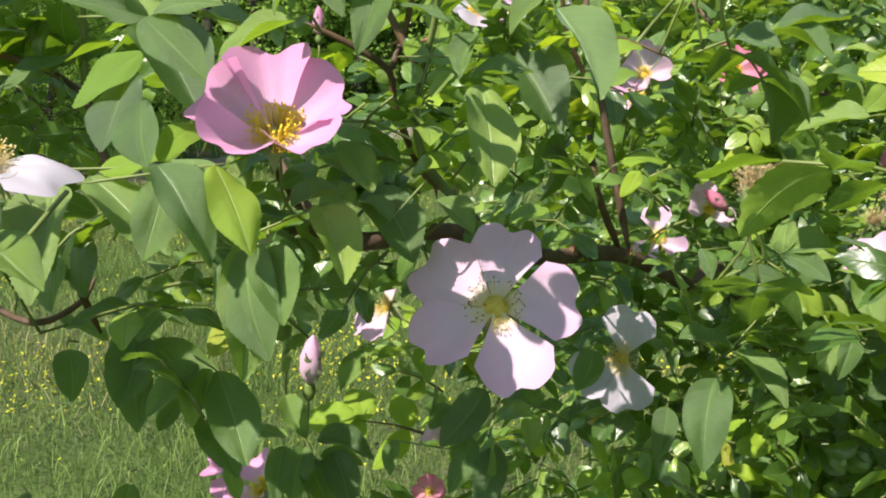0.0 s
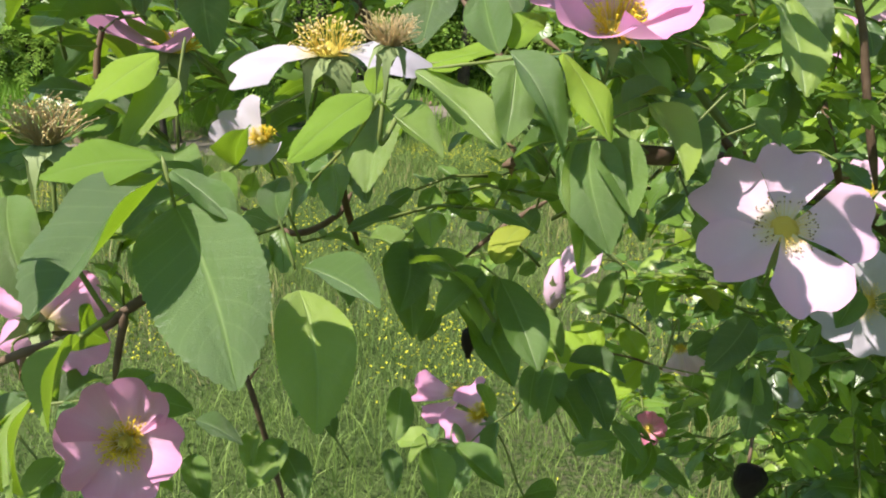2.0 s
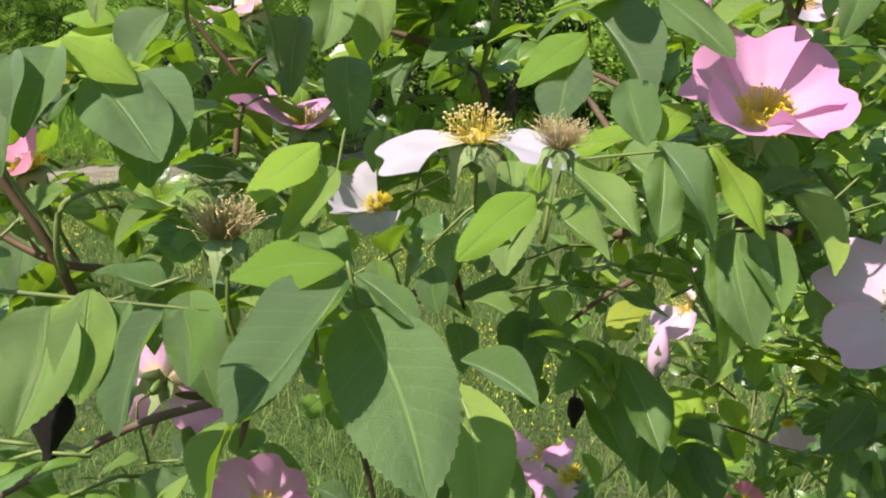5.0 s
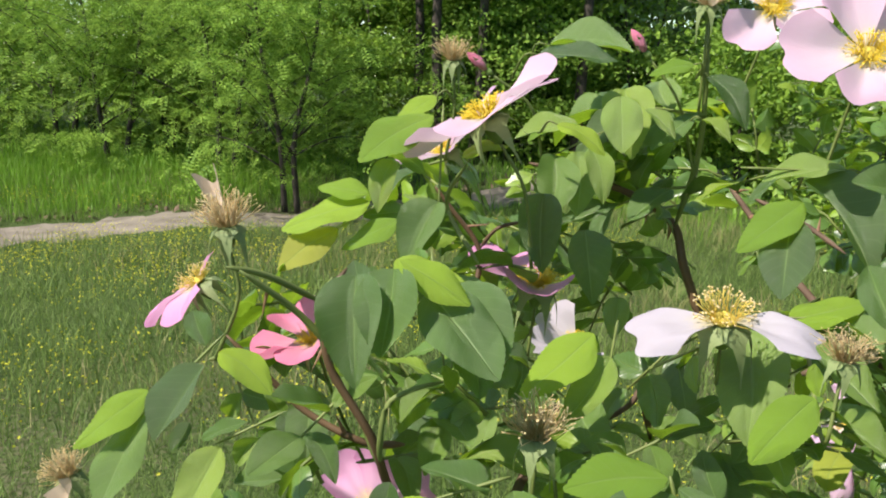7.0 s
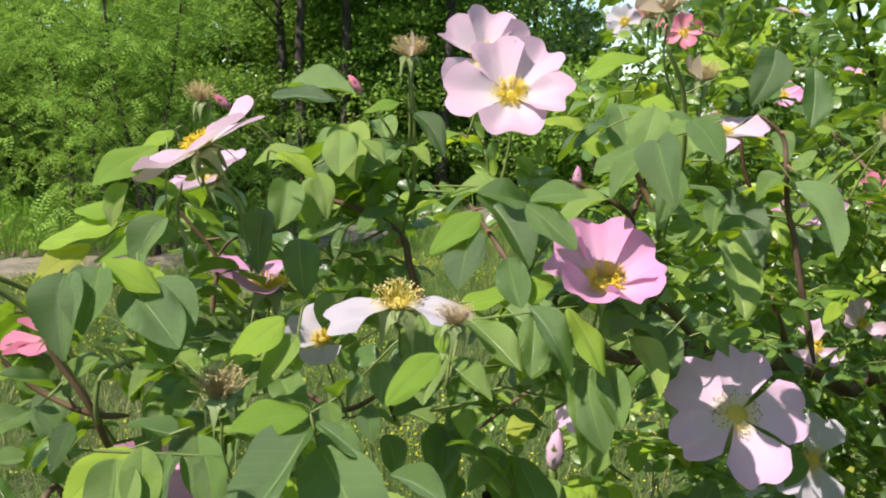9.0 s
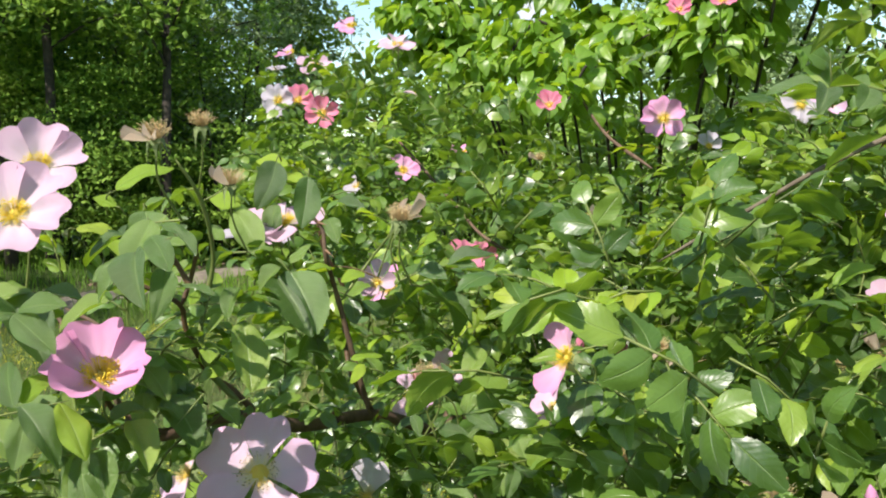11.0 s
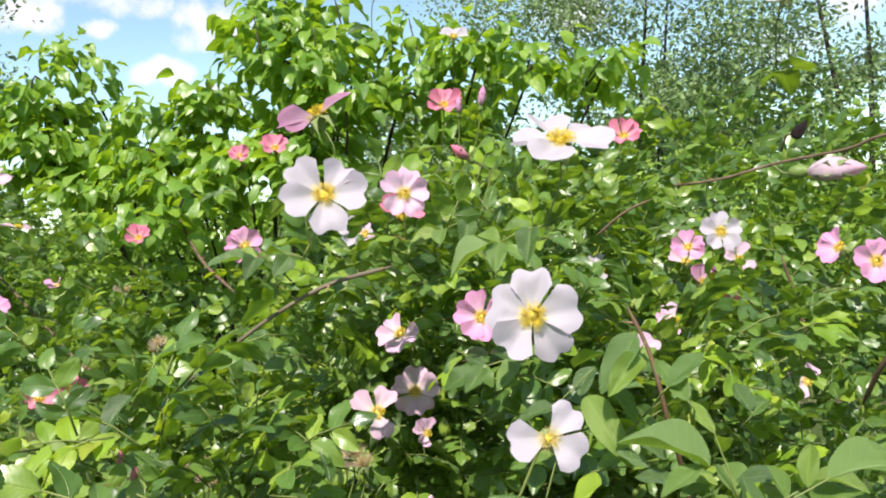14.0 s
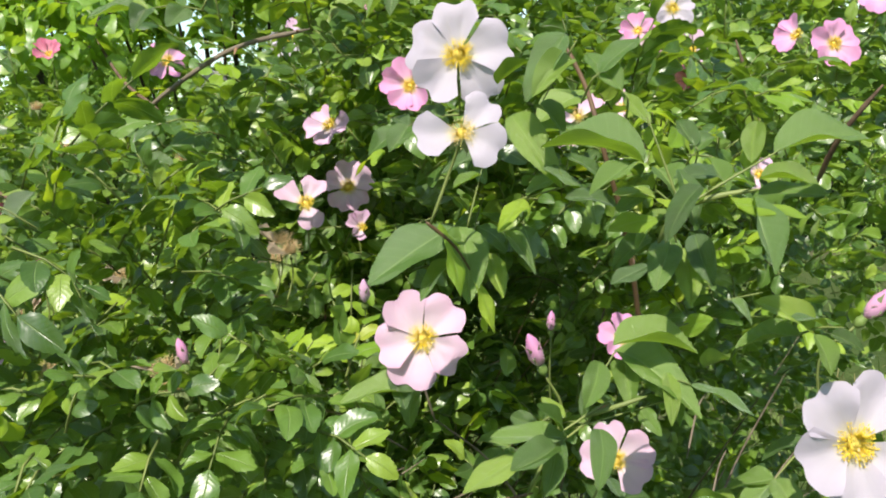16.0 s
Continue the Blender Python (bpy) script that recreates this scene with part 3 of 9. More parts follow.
def bud(bush, at, axis, size=0.02, colour="pink", root=None, label=""):
    axis = Vector(axis).normalized()
    m = Matrix.Translation(Vector(at)) @ axis.to_track_quat("Z", "Y").to_matrix().to_4x4() @ Matrix.Diagonal((size,) * 3 + (1,))
    if colour not in BUD_CORE:
        prof = [(0.04, 0.0), (0.14, 0.10), (0.21, 0.30), (0.20, 0.55), (0.13, 0.82), (0.05, 0.96), (0.02, 1.0)]
        v, f = lathe_data(prof, 18)
        v = [(x * (1 + 0.16 * math.sin(3 * math.atan2(y, x) + 6 * z)), y * (1 + 0.16 * math.sin(3 * math.atan2(y, x) + 6 * z)), z) for x, y, z in v]
        BUD_CORE[colour] = mesh_from("bud", v, f, PETALS[colour], [(0.4 + 0.5 * q[2], 0.3 * math.atan2(q[1], q[0])) for q in v])
    head = part("bud", BUD_CORE[colour], bush, m, label)
    part("bud_receptacle", CUP, head, Matrix.Diagonal((1.3, 1.3, 1.0, 1)))
    for k in range(5):
        part("sepal", SEPALS[0], head, pose(0, 0, 0, 0, 0, 72 * k) @ pose(0, 0, 0, 0, -72, 0) @ Matrix.Diagonal((1.5, 1.3, 1, 1)))
    stalk_to(bush, at, axis, 0.025, size * 1.8, root)
    return head


def hip_mesh():
    """A dried hip: broad near its stalk, wrinkled, drawn out to a crumpled tip."""
    v, f = lathe_data([(0.05, 0.0), (0.15, 0.03), (0.225, 0.11), (0.265, 0.22), (0.28, 0.34), (0.265, 0.46), (0.225, 0.58), (0.175, 0.69), (0.13, 0.79), (0.095, 0.87), (0.085, 0.94), (0.095, 0.98), (0.04, 1.0)], 20)
    out = []
    for x, y, z in v:
        a = math.atan2(y, x)
        q = 1 + 0.05 * math.sin(5 * a + 3 * z) + 0.05 * math.sin(2 * a - 9 * z) + 0.03 * math.sin(9 * a + 14 * z)
        out.append((x * q + 0.03 * math.sin(5 * z), y * q + 0.02 * math.sin(4 * z + 1), z))
    return mesh_from("hip", out, f, HIP)


HIP_MESH = hip_mesh()


def hip(bush, at, axis, size=0.022, root=None, stout=1.0):
    axis = Vector(axis).normalized()
    m = Matrix.Translation(Vector(at)) @ axis.to_track_quat("Z", "Y").to_matrix().to_4x4() @ Matrix.Diagonal((size * stout, size * stout, size, 1))
    h = part("old_hip", HIP_MESH, bush, m, "shrivelled blackish rose hip of last year")
    if root is not None:
        v, f = tube_data(spline([Vector(at), Vector(at).lerp(Vector(root), 0.5) + Vector((0, 0, 0.004)), Vector(root)], 4), size * 0.05, size * 0.05, 5)
        part("hip_stalk", mesh_from("hip_stalk", v, f, BARK), bush)
    return h


thorn_rng = random.Random(8)


def branch(bush, points, r0=0.0022, r1=0.0012, material=None, thorns=3, name="branch"):
    line = spline(points, 6)
    r0, r1 = r0 * 0.85, r1 * 0.85
    v, f = tube_data(line, r0, r1, 8, 0.12, thorn_rng)
    for k, thin in ((0, 0.35), (1, 0.7), (len(line) - 2, 0.7), (len(line) - 1, 0.3)):
        v[8 * k:8 * k + 8] = [line[k] + (q - line[k]) * thin for q in v[8 * k:8 * k + 8]]
    b = part(name, mesh_from(name, v, f, material or BARK), bush)
    for k in range(thorns):
        i = thorn_rng.randrange(1, len(line) - 1)
        d = (line[i + 1] - line[i - 1]).normalized()
        o = d.cross(Vector((thorn_rng.uniform(-1, 1), thorn_rng.uniform(-1, 1), thorn_rng.uniform(-1, 1)))).normalized()
        rr = r0 + (r1 - r0) * i / len(line)
        tv, tf = cone_data(line[i] + o * rr * 0.6, line[i] + o * (rr + 0.0045) - d * 0.003, rr * 0.75)
        part("thorn", mesh_from("thorn", tv, tf, THORN, smooth=False), b)
    return b


# ---- ground, path, meadow ----
g_rng = np.random.default_rng(3)


def ground_height(x, y):
    return 0.05 * np.sin(x * 0.9 + 1.3) * np.cos(y * 0.7) + 0.03 * np.sin(x * 2.3 + y * 1.7)


xs = np.concatenate([-np.geomspace(1500, 14, 14), np.linspace(-12, 12, 97), np.geomspace(14, 1500, 14)])
ys = np.concatenate([-np.geomspace(1500, 8, 14), np.linspace(-6, 18, 97), np.geomspace(20, 1500, 14)])
gx, gy = np.meshgrid(xs, ys, indexing="ij")
gz = ground_height(gx, gy) * (np.hypot(gx, gy) < 40)
nx, ny = gx.shape
gv = np.stack([gx, gy, gz], -1).reshape(-1, 3)
gf = [(i * ny + j, (i + 1) * ny + j, (i + 1) * ny + j + 1, i * ny + j + 1) for i in range(nx - 1) for j in range(ny - 1)]
tagged(new("ground", mesh_from("ground", gv, gf, SOIL)), "dry meadow soil with thin green grass cover", "ground", kind="structure")

TRACK = spline([(-11.0, 0.5, 0), (-7.6, 3.6, 0), (-5.35, 5.65, 0), (-4.1, 6.75, 0), (-2.75, 8.5, 0), (-1.5, 10.5, 0), (0.4, 13.4, 0), (3.6, 16.0, 0), (9.0, 18.5, 0)], 10)


def track_distance(x, y):
    d = np.full(np.shape(x), 1e9)
    for q in TRACK:
        d = np.minimum(d, np.hypot(x - q.x, y - q.y))
    return d


tv, tf = [], []
for i, q in enumerate(TRACK):
    d = (TRACK[min(i + 1, len(TRACK) - 1)] - TRACK[max(i - 1, 0)]).normalized()
    o = Vector((-d.y, d.x, 0))
    for k in range(9):
        s = (k - 4) / 4
        w = 0.52 + 0.09 * math.sin(i * 1.7 + (2 if s > 0 else 0)) + 0.05 * math.sin(i * 4.1)
        p = q + o * s * w
        tv.append((p.x, p.y, float(ground_height(p.x, p.y)) + 0.012 - 0.016 * abs(s) ** 3 + 0.006 * math.sin(i * 2.9 + k * 2.2)))
for i in range(len(TRACK) - 1):
    for k in range(8):
        a = i * 9 + k
        tf.append((a, a + 9, a + 10, a + 1))
tagged(new("path", mesh_from("path", tv, tf, SAND)), "trodden pale sandy footpath through the meadow", "path", kind="structure")


def blades(count, area, height, width, keep=None, lean=0.5, fade=0.8):
    """Grass blades as bent three-sided slips over a patch of ground."""
    x = g_rng.uniform(area[0], area[1], count)
    y = g_rng.uniform(area[2], area[3], count)
    if keep is not None:
        ok = keep(x, y)
        x, y = x[ok], y[ok]
    # the sward thins out towards the rim of its patch
    rim = np.minimum(np.minimum(x - area[0], area[1] - x), np.minimum(y - area[2], area[3] - y)) + 0.5 * np.sin(x * 1.9 + y) + 0.4 * np.sin(y * 2.3 - x * 0.7)
    ok = g_rng.random(len(x)) < np.clip(rim / fade, 0.0, 1.0)
    x, y = x[ok], y[ok]
    n = len(x)
    z = ground_height(x, y) * (np.hypot(x, y) < 40) - 0.005
    clump = 0.55 + 0.65 * (np.sin(x * 3.1 + 2 * np.sin(y * 1.3)) * np.sin(y * 2.7 + 1.7 * np.sin(x * 1.1)) * 0.5 + 0.5)
    h = g_rng.uniform(height[0], height[1], n) * clump
    a = g_rng.uniform(0, 2 * np.pi, n)
    la = g_rng.uniform(0, 2 * np.pi, n)
    ln = g_rng.uniform(0.05, lean, n) * h
    w = g_rng.uniform(width[0], width[1], n)
    cx, sx = np.cos(a) * w / 2, np.sin(a) * w / 2
    lx, ly = np.cos(la) * ln, np.sin(la) * ln
    v = np.empty((n, 5, 3))
    v[:, 0] = np.stack([x - cx, y - sx, z], -1)
    v[:, 1] = np.stack([x + cx, y + sx, z], -1)
    v[:, 2] = np.stack([x + cx * 0.8 + lx * 0.35, y + sx * 0.8 + ly * 0.35, z + h * 0.6], -1)
    v[:, 3] = np.stack([x - cx * 0.8 + lx * 0.35, y - sx * 0.8 + ly * 0.35, z + h * 0.6], -1)
    v[:, 4] = np.stack([x + lx, y + ly, z + h], -1)
    o = np.arange(n)[:, None] * 5
    quads = o + np.array([0, 1, 2, 3])
    tris = o + np.array([3, 2, 4])
    return v.reshape(-1, 3), quads.tolist() + tris.tolist()


def off_track(gap):
    return lambda x, y: track_distance(x, y) > gap + 0.12 * np.sin(x * 5) * np.sin(y * 4)


def stuff(name, data, material, label, category):
    return tagged(new(name, mesh_from(name, *data, material, smooth=False)), label, category, kind="stuff")


stuff("meadow_grass", blades(210000, (-7.8, 3.6, 0.6, 9.8), (0.04, 0.14), (0.0015, 0.0045), off_track(0.5), 1.1), GRASS, "short patchy green meadow grass in the sun", "grass")
stuff("dry_grass", blades(46000, (-8.0, 4.0, 0.6, 10.2), (0.05, 0.20), (0.002, 0.005), lambda x, y: off_track(0.42)(x, y) & (np.sin(x * 2.1 + 1.4 * np.sin(y * 1.7)) + np.sin(y * 2.6 + 1.2 * np.sin(x * 1.3)) + g_rng.normal(0, 0.5, len(x)) > 0.75), 0.9), DRY_GRASS, "thin straw-coloured dry grass among the green", "grass")
stuff("far_grass", blades(32000, (-15, 10, 7.2, 18.0), (0.10, 0.32), (0.006, 0.014), off_track(0.5), fade=2.0), TALL_GRASS, "meadow grass beyond the footpath", "grass")
stuff("tall_grass", blades(16000, (-10.5, -3.6, 5.5, 11.5), (0.14, 0.32), (0.005, 0.011), lambda x, y: (off_track(0.62)(x, y)) & (y - 6.3 > (x + 4.9) * 1.05) & (x < -4.0 + 0.3 * np.sin(y * 3))), TALL_GRASS, "tall bright green grass along the footpath", "grass")


stuff("outer_grass", blades(70000, (-22, 22, -20, 26), (0.08, 0.24), (0.008, 0.016), lambda x, y: off_track(0.5)(x, y) & ~((x > -7.4) & (x < 3.2) & (y > 1.2) & (y < 9.4)) & (np.hypot(x, y) > 0.7), 0.8, 6.0), GRASS, "rough meadow grass all round the bush", "grass")


def flecks(count, area, size, high, keep=None, flat=0.6, patches=0):
    """Small petals or fallen leaves: loose four-sided flakes."""
    x = g_rng.uniform(area[0], area[1], count)
    y = g_rng.uniform(area[2], area[3], count)
    if patches:
        px, py = g_rng.uniform(area[0], area[1], patches), g_rng.uniform(area[2], area[3], patches)
        k = g_rng.integers(0, patches, count)
        x, y = px[k] + g_rng.normal(0, 0.2, count), py[k] + g_rng.normal(0, 0.2, count)
    if keep is not None:
        ok = keep(x, y)
        x, y = x[ok], y[ok]
    n = len(x)
    c = np.stack([x, y, ground_height(x, y) + g_rng.uniform(high[0], high[1], n)], -1)
    u = g_rng.normal(size=(n, 3)) * (1, 1, flat)
    u /= np.linalg.norm(u, axis=1, keepdims=True)
    w = np.cross(u, g_rng.normal(size=(n, 3)) * (flat, flat, 1))
    w /= np.linalg.norm(w, axis=1, keepdims=True)
    s = g_rng.uniform(size[0], size[1], n)[:, None]
    nn = np.cross(u, w)
    v = np.stack([c - u * s, c + w * s * 0.6 + nn * s * 0.2, c + u * s, c - w * s * 0.6 + nn * s * 0.2], 1)
    o = np.arange(n)[:, None] * 4
    return v.reshape(-1, 3), (o + np.array([0, 1, 2, 3])).tolist()


stuff("yellow_wildflowers", flecks(15000, (-6.5, 1.8, 2.0, 7.5), (0.004, 0.009), (0.05, 0.16), off_track(0.6), 1.0, 75), YELLOW, "loose patches of small yellow wildflowers in the grass", "wildflowers")
stuff("leaf_litter", flecks(5200, (-7.5, 1.5, 4.0, 14.0), (0.02, 0.05), (0.004, 0.05), lambda x, y: (track_distance(x, y) > 0.42) & (track_distance(x, y) < 0.95) & (y - 6.3 > (x + 4.6) * 1.15)), LITTER, "brown fallen leaves and sticks beside the path", "leaf litter")


# ---- trees ----
def leaf_cloud(centres, spreads, counts, size, rng, flat=0.8, long=1.6):
    """Many small leaves round limb ends; each leaf is a bent rhomb."""
    pts = np.concatenate([rng.normal(c, s, (n, 3)) for c, s, n in zip(centres, spreads, counts)])
    n = len(pts)
    u = rng.normal(size=(n, 3)) * (1, 1, flat)
    u /= np.linalg.norm(u, axis=1, keepdims=True)
    w = np.cross(u, rng.normal(size=(n, 3)) * (0.7, 0.7, 1.2))
    w /= np.linalg.norm(w, axis=1, keepdims=True)
    s = rng.uniform(size[0], size[1], n)[:, None]
    nn = np.cross(u, w)
    v = np.stack([pts - u * s * long / 2, pts + w * s * 0.45 + nn * s * 0.15, pts + u * s * long / 2, pts - w * s * 0.45 + nn * s * 0.15], 1)
    v[..., 2] = np.maximum(v[..., 2], 0.03)
    o = np.arange(n)[:, None] * 4
    return v.reshape(-1, 3), (o + np.array([0, 1, 2, 3])).tolist()


def frond_cloud(centres, spreads, counts, size, rng, pairs=6):
    """Feathered leaves: a midrib each, with pairs of narrow leaflets along it."""
    pts = np.concatenate([rng.normal(c, s, (max(1, n // (2 * pairs)), 3)) for c, s, n in zip(centres, spreads, counts)])
    n = len(pts)
    u = rng.normal(size=(n, 3)) * (1, 1, 0.25) - (0, 0, 0.25)
    u /= np.linalg.norm(u, axis=1, keepdims=True)
    up = rng.normal(size=(n, 3)) * 0.35 + (0, 0, 1)
    w = np.cross(up, u)
    w /= np.linalg.norm(w, axis=1, keepdims=True)
    ln = rng.uniform(size[0], size[1], n)[:, None] * 3.2
    out = []
    for k in range(pairs):
        for s in (-1, 1):
            f = (k + 0.7) / pairs
            base = pts + u * ln * f - np.array([0, 0, 1.0]) * ln * 0.25 * f * f
            tip = base + (w * s + u * 0.35) * ln * 0.24 * (1.15 - 0.5 * abs(2 * f - 0.9))
            mid = (base + tip) / 2
            side = u * ln * 0.055
            out.append(np.stack([base, mid + side, tip, mid - side], 1))
    v = np.concatenate(out)
    v[..., 2] = np.maximum(v[..., 2], 0.03)
    o = np.arange(len(v))[:, None] * 4
    return v.reshape(-1, 3), (o + np.array([0, 1, 2, 3])).tolist()


def tree(name, at, height, spread, leaves, size, material, label, seed, low=0.25, trunk=0.07, forks=1, clumps=26, limbs=9, lean=(0, 0), tight=0.16, droop=0.0):
    rng, prng = np.random.default_rng(seed), random.Random(seed)
    at = Vector(at)
    at.z = float(ground_height(at.x, at.y)) - 0.03
    root = tagged(new(name), label, "shrub" if "shrub" in name else "tree", {"locust_shrub": "young locusts by the path", "woodland_tree": "trees of the wood", "understorey_shrub": "undergrowth of the wood", "silvery_tree": "grey-green trees behind the bush"}[name])
    ends = []
    for k in range(forks):
        a = 2 * math.pi * k / forks + prng.random()
        out = Vector((math.cos(a), math.sin(a), 0)) * (spread * 0.35 if forks > 1 else 0.0)
        top = at + out + Vector((lean[0], lean[1], height * prng.uniform(0.86, 0.98)))
        mid = at.lerp(top, 0.5) + Vector((prng.uniform(-1, 1), prng.uniform(-1, 1), 0)) * height * 0.025
        line = spline([at + out * 0.15, at.lerp(mid, 0.5) + Vector((prng.uniform(-1, 1), prng.uniform(-1, 1), 0)) * height * 0.02, mid, mid.lerp(top, 0.5), top], 5)
        v, f = tube_data(line, trunk, trunk * 0.12, 8, 0.08, prng)
        part("trunk", mesh_from("trunk", v, f, TREE_BARK), root)
        for j in range(max(2, limbs // forks)):
            t = prng.uniform(max(low, 0.12), 0.95)
            q = line[int(t * (len(line) - 1))]
            b = prng.uniform(0, 2 * math.pi)
            ln = spread * prng.uniform(0.6, 1.05) * (1.1 - 0.55 * t)
            e = q + Vector((math.cos(b) * ln, math.sin(b) * ln, ln * prng.uniform(0.15, 0.75) - droop * ln))
            lv, lf = tube_data(spline([q, q.lerp(e, 0.5) + Vector((0, 0, 0.1 * ln)), e], 4), trunk * 0.34 * (1.1 - t), trunk * 0.06, 5)
            part("limb", mesh_from("limb", lv, lf, TREE_BARK), root)
            ends += [e, q.lerp(e, 0.6)]
    cs, ss, ns_ = [], [], []
    for k in range(clumps):
        if k < len(ends):
            c = ends[k]
        else:
            t = prng.uniform(low, 1.0)
            b, rr = prng.uniform(0, 2 * math.pi), spread * math.sqrt(prng.random()) * (1.12 - 0.5 * t)
            c = at + Vector((lean[0] * t + math.cos(b) * rr, lean[1] * t + math.sin(b) * rr, height * t))
        s = spread * tight * prng.uniform(0.7, 1.5)
        cs.append(tuple(c))
        ss.append((s * 1.45, s * 1.45, s * (0.34 if name == "locust_shrub" else 0.5)))
        ns_.append(int(leaves / clumps))
    v, f = (frond_cloud if name == "locust_shrub" else leaf_cloud)(cs, ss, ns_, size, rng)
    part("crown", mesh_from("crown", v, f, material, smooth=False), root)
    return root


LOC = "young locust tree in light green feathery leaf"
tree("locust_shrub", (-3.75, 7.9, 0), 3.6, 1.35, 46000, (0.038, 0.066), LOCUST_LEAF, LOC + " beside the path", 31, 0.06, 0.035, 2, 130, 30, tight=0.115)
tree("locust_shrub", (-5.6, 9.9, 0), 3.9, 1.9, 56000, (0.045, 0.078), LOCUST_LEAF, LOC, 32, 0.06, 0.04, 2, 130, 30, tight=0.10)
tree("locust_shrub", (-7.6, 10.4, 0), 3.9, 2.0, 56000, (0.045, 0.078), LOCUST_LEAF, LOC, 33, 0.06, 0.04, 2, 130, 30, tight=0.10)
tree("locust_shrub", (-10.0, 12.3, 0), 4.6, 2.4, 42000, (0.065, 0.11), LOCUST_LEAF, LOC, 34, 0.06, 0.05, 2, 120, 26, tight=0.10)
tree("locust_shrub", (-12.8, 13.0, 0), 5.0, 2.6, 36000, (0.065, 0.12), LOCUST_LEAF, LOC, 35, 0.06, 0.05, 2, 120, 26, tight=0.10)
DARK = "slender woodland tree with dark trunk and thin green crown"
k_rng = random.Random(77)
for k, (x, y, h) in enumerate([(-4.1, 15.4, 5.2), (-3.4, 15.6, 4.8), (-6.2, 15.0, 4.6), (-1.9, 16.6, 4.4), (-8.6, 16.5, 5.0), (-2.6, 19.0, 4.6), (-5.0, 18.5, 5.0), (1.0, 19.5, 6.0), (-11.5, 17.5, 5.2), (-14.5, 16.5, 5.4)]):
    tree("woodland_tree", (x, y, 0), h, 1.55, 6500, (0.07, 0.14), TREE_LEAF, DARK, 50 + k, 0.30, 0.10, 1, 55, 12, (k_rng.uniform(-0.4, 0.4), k_rng.uniform(-0.3, 0.3)), 0.15)
for k, (x, y, h) in enumerate([(-0.75, 15.4, 8.6), (0.1, 17.6, 8.2), (-1.5, 18.6, 9.0), (-1.6, 16.0, 8.0)]):
    tree("woodland_tree", (x, y, 0), h, 2.2, 5200, (0.06, 0.11), SILVER_LEAF, "tall woodland tree with dark trunk and airy crown", 160 + k, 0.22, 0.10, 1, 90, 24, (k_rng.uniform(-0.3, 0.3), 0.0), 0.075, 0.35)
for k, (x, y, h) in enumerate([(-3.36, 12.6, 8.0), (-2.88, 12.7, 8.4), (-4.0, 12.9, 7.5), (-1.35, 12.9, 8.0)]):
    tree("woodland_tree", (x, y, 0), h, 1.4, 2600, (0.06, 0.12), TREE_LEAF, "slender woodland tree with bare dark trunk", 170 + k, 0.40, 0.095, 1, 40, 16, (k_rng.uniform(-0.3, 0.3), 0.0), 0.12)
for k, (x, y, h) in enumerate([(-3.1, 14.4, 4.4), (-1.8, 14.3, 4.6), (-0.5, 14.0, 4.4), (-4.7, 13.9, 4.2), (-2.4, 13.4, 3.2)]):
    tree("woodland_tree", (x, y, 0), h, 1.6, 7500, (0.036, 0.066), LOCUST_LEAF, "leafy young woodland tree in bright green leaf", 190 + k, 0.08, 0.04, 2, 80, 18, (0.0, 0.0), 0.11)
for k, (x, y, h, s) in enumerate([(-2.2, 13.6, 1.7, 1.1), (-0.3, 14.8, 1.9, 1.2), (-4.9, 13.4, 2.0, 1.3), (-6.8, 13.4, 2.2, 1.3), (-9.0, 14.4, 2.4, 1.4), (1.6, 17.0, 2.0, 1.4), (-11.2, 14.6, 2.6, 1.6), (-13.6, 15.2, 2.8, 1.8), (-16.0, 15.5, 3.0, 1.8), (-7.9, 12.2, 2.2, 1.2), (2.3, 9.4, 2.1, 1.1), (3.6, 8.8, 2.2, 1.1), (4.9, 7.7, 2.2, 1.1), (6.3, 6.4, 2.3, 1.1), (7.2, 4.8, 2.3, 1.1), (7.8, 3.2, 2.3, 1.2), (0.9, 10.6, 1.9, 1.1)]):
    tree("understorey_shrub", (x, y, 0), h, s, 10500, (0.034, 0.070), TREE_LEAF, "dark green undergrowth shrub at the wood's edge", 80 + k, 0.05, 0.03, 3, 44, 12, tight=0.13)
SILVER = "tall tree with sparse grey-green leaves against the sky"
tree("silvery_tree", (6.6, 6.3, 0), 5.4, 2.2, 26000, (0.026, 0.048), SILVER_LEAF, SILVER, 91, 0.22, 0.045, 3, 120, 26, (0.3, 0.0), 0.09)
tree("silvery_tree", (8.6, 4.6, 0), 6.2, 2.3, 22000, (0.028, 0.052), SILVER_LEAF, SILVER, 92, 0.22, 0.05, 3, 110, 24, (0.2, 0.2), 0.09)
tree("silvery_tree", (4.9, 8.6, 0), 3.6, 1.9, 20000, (0.034, 0.062), SILVER_LEAF, SILVER, 93, 0.2, 0.07, 3, 60, 18, (0.2, 0.2), 0.13)
for k, (x, y, h) in enumerate([(16, 12, 6), (20, 2, 7), (13, 20, 5), (18, -8, 7), (6, 26, 5), (-20, 14, 6), (-18, 4, 6), (-10, -14, 7), (4, -16, 7), (-20, -6, 7), (12, -14, 7)]):
    tree("woodland_tree", (x, y, 0), h, 2.8, 5000, (0.12, 0.24), TREE_LEAF, DARK, 130 + k, 0.15, 0.14, 1, 40, 10, (0, 0), 0.2)


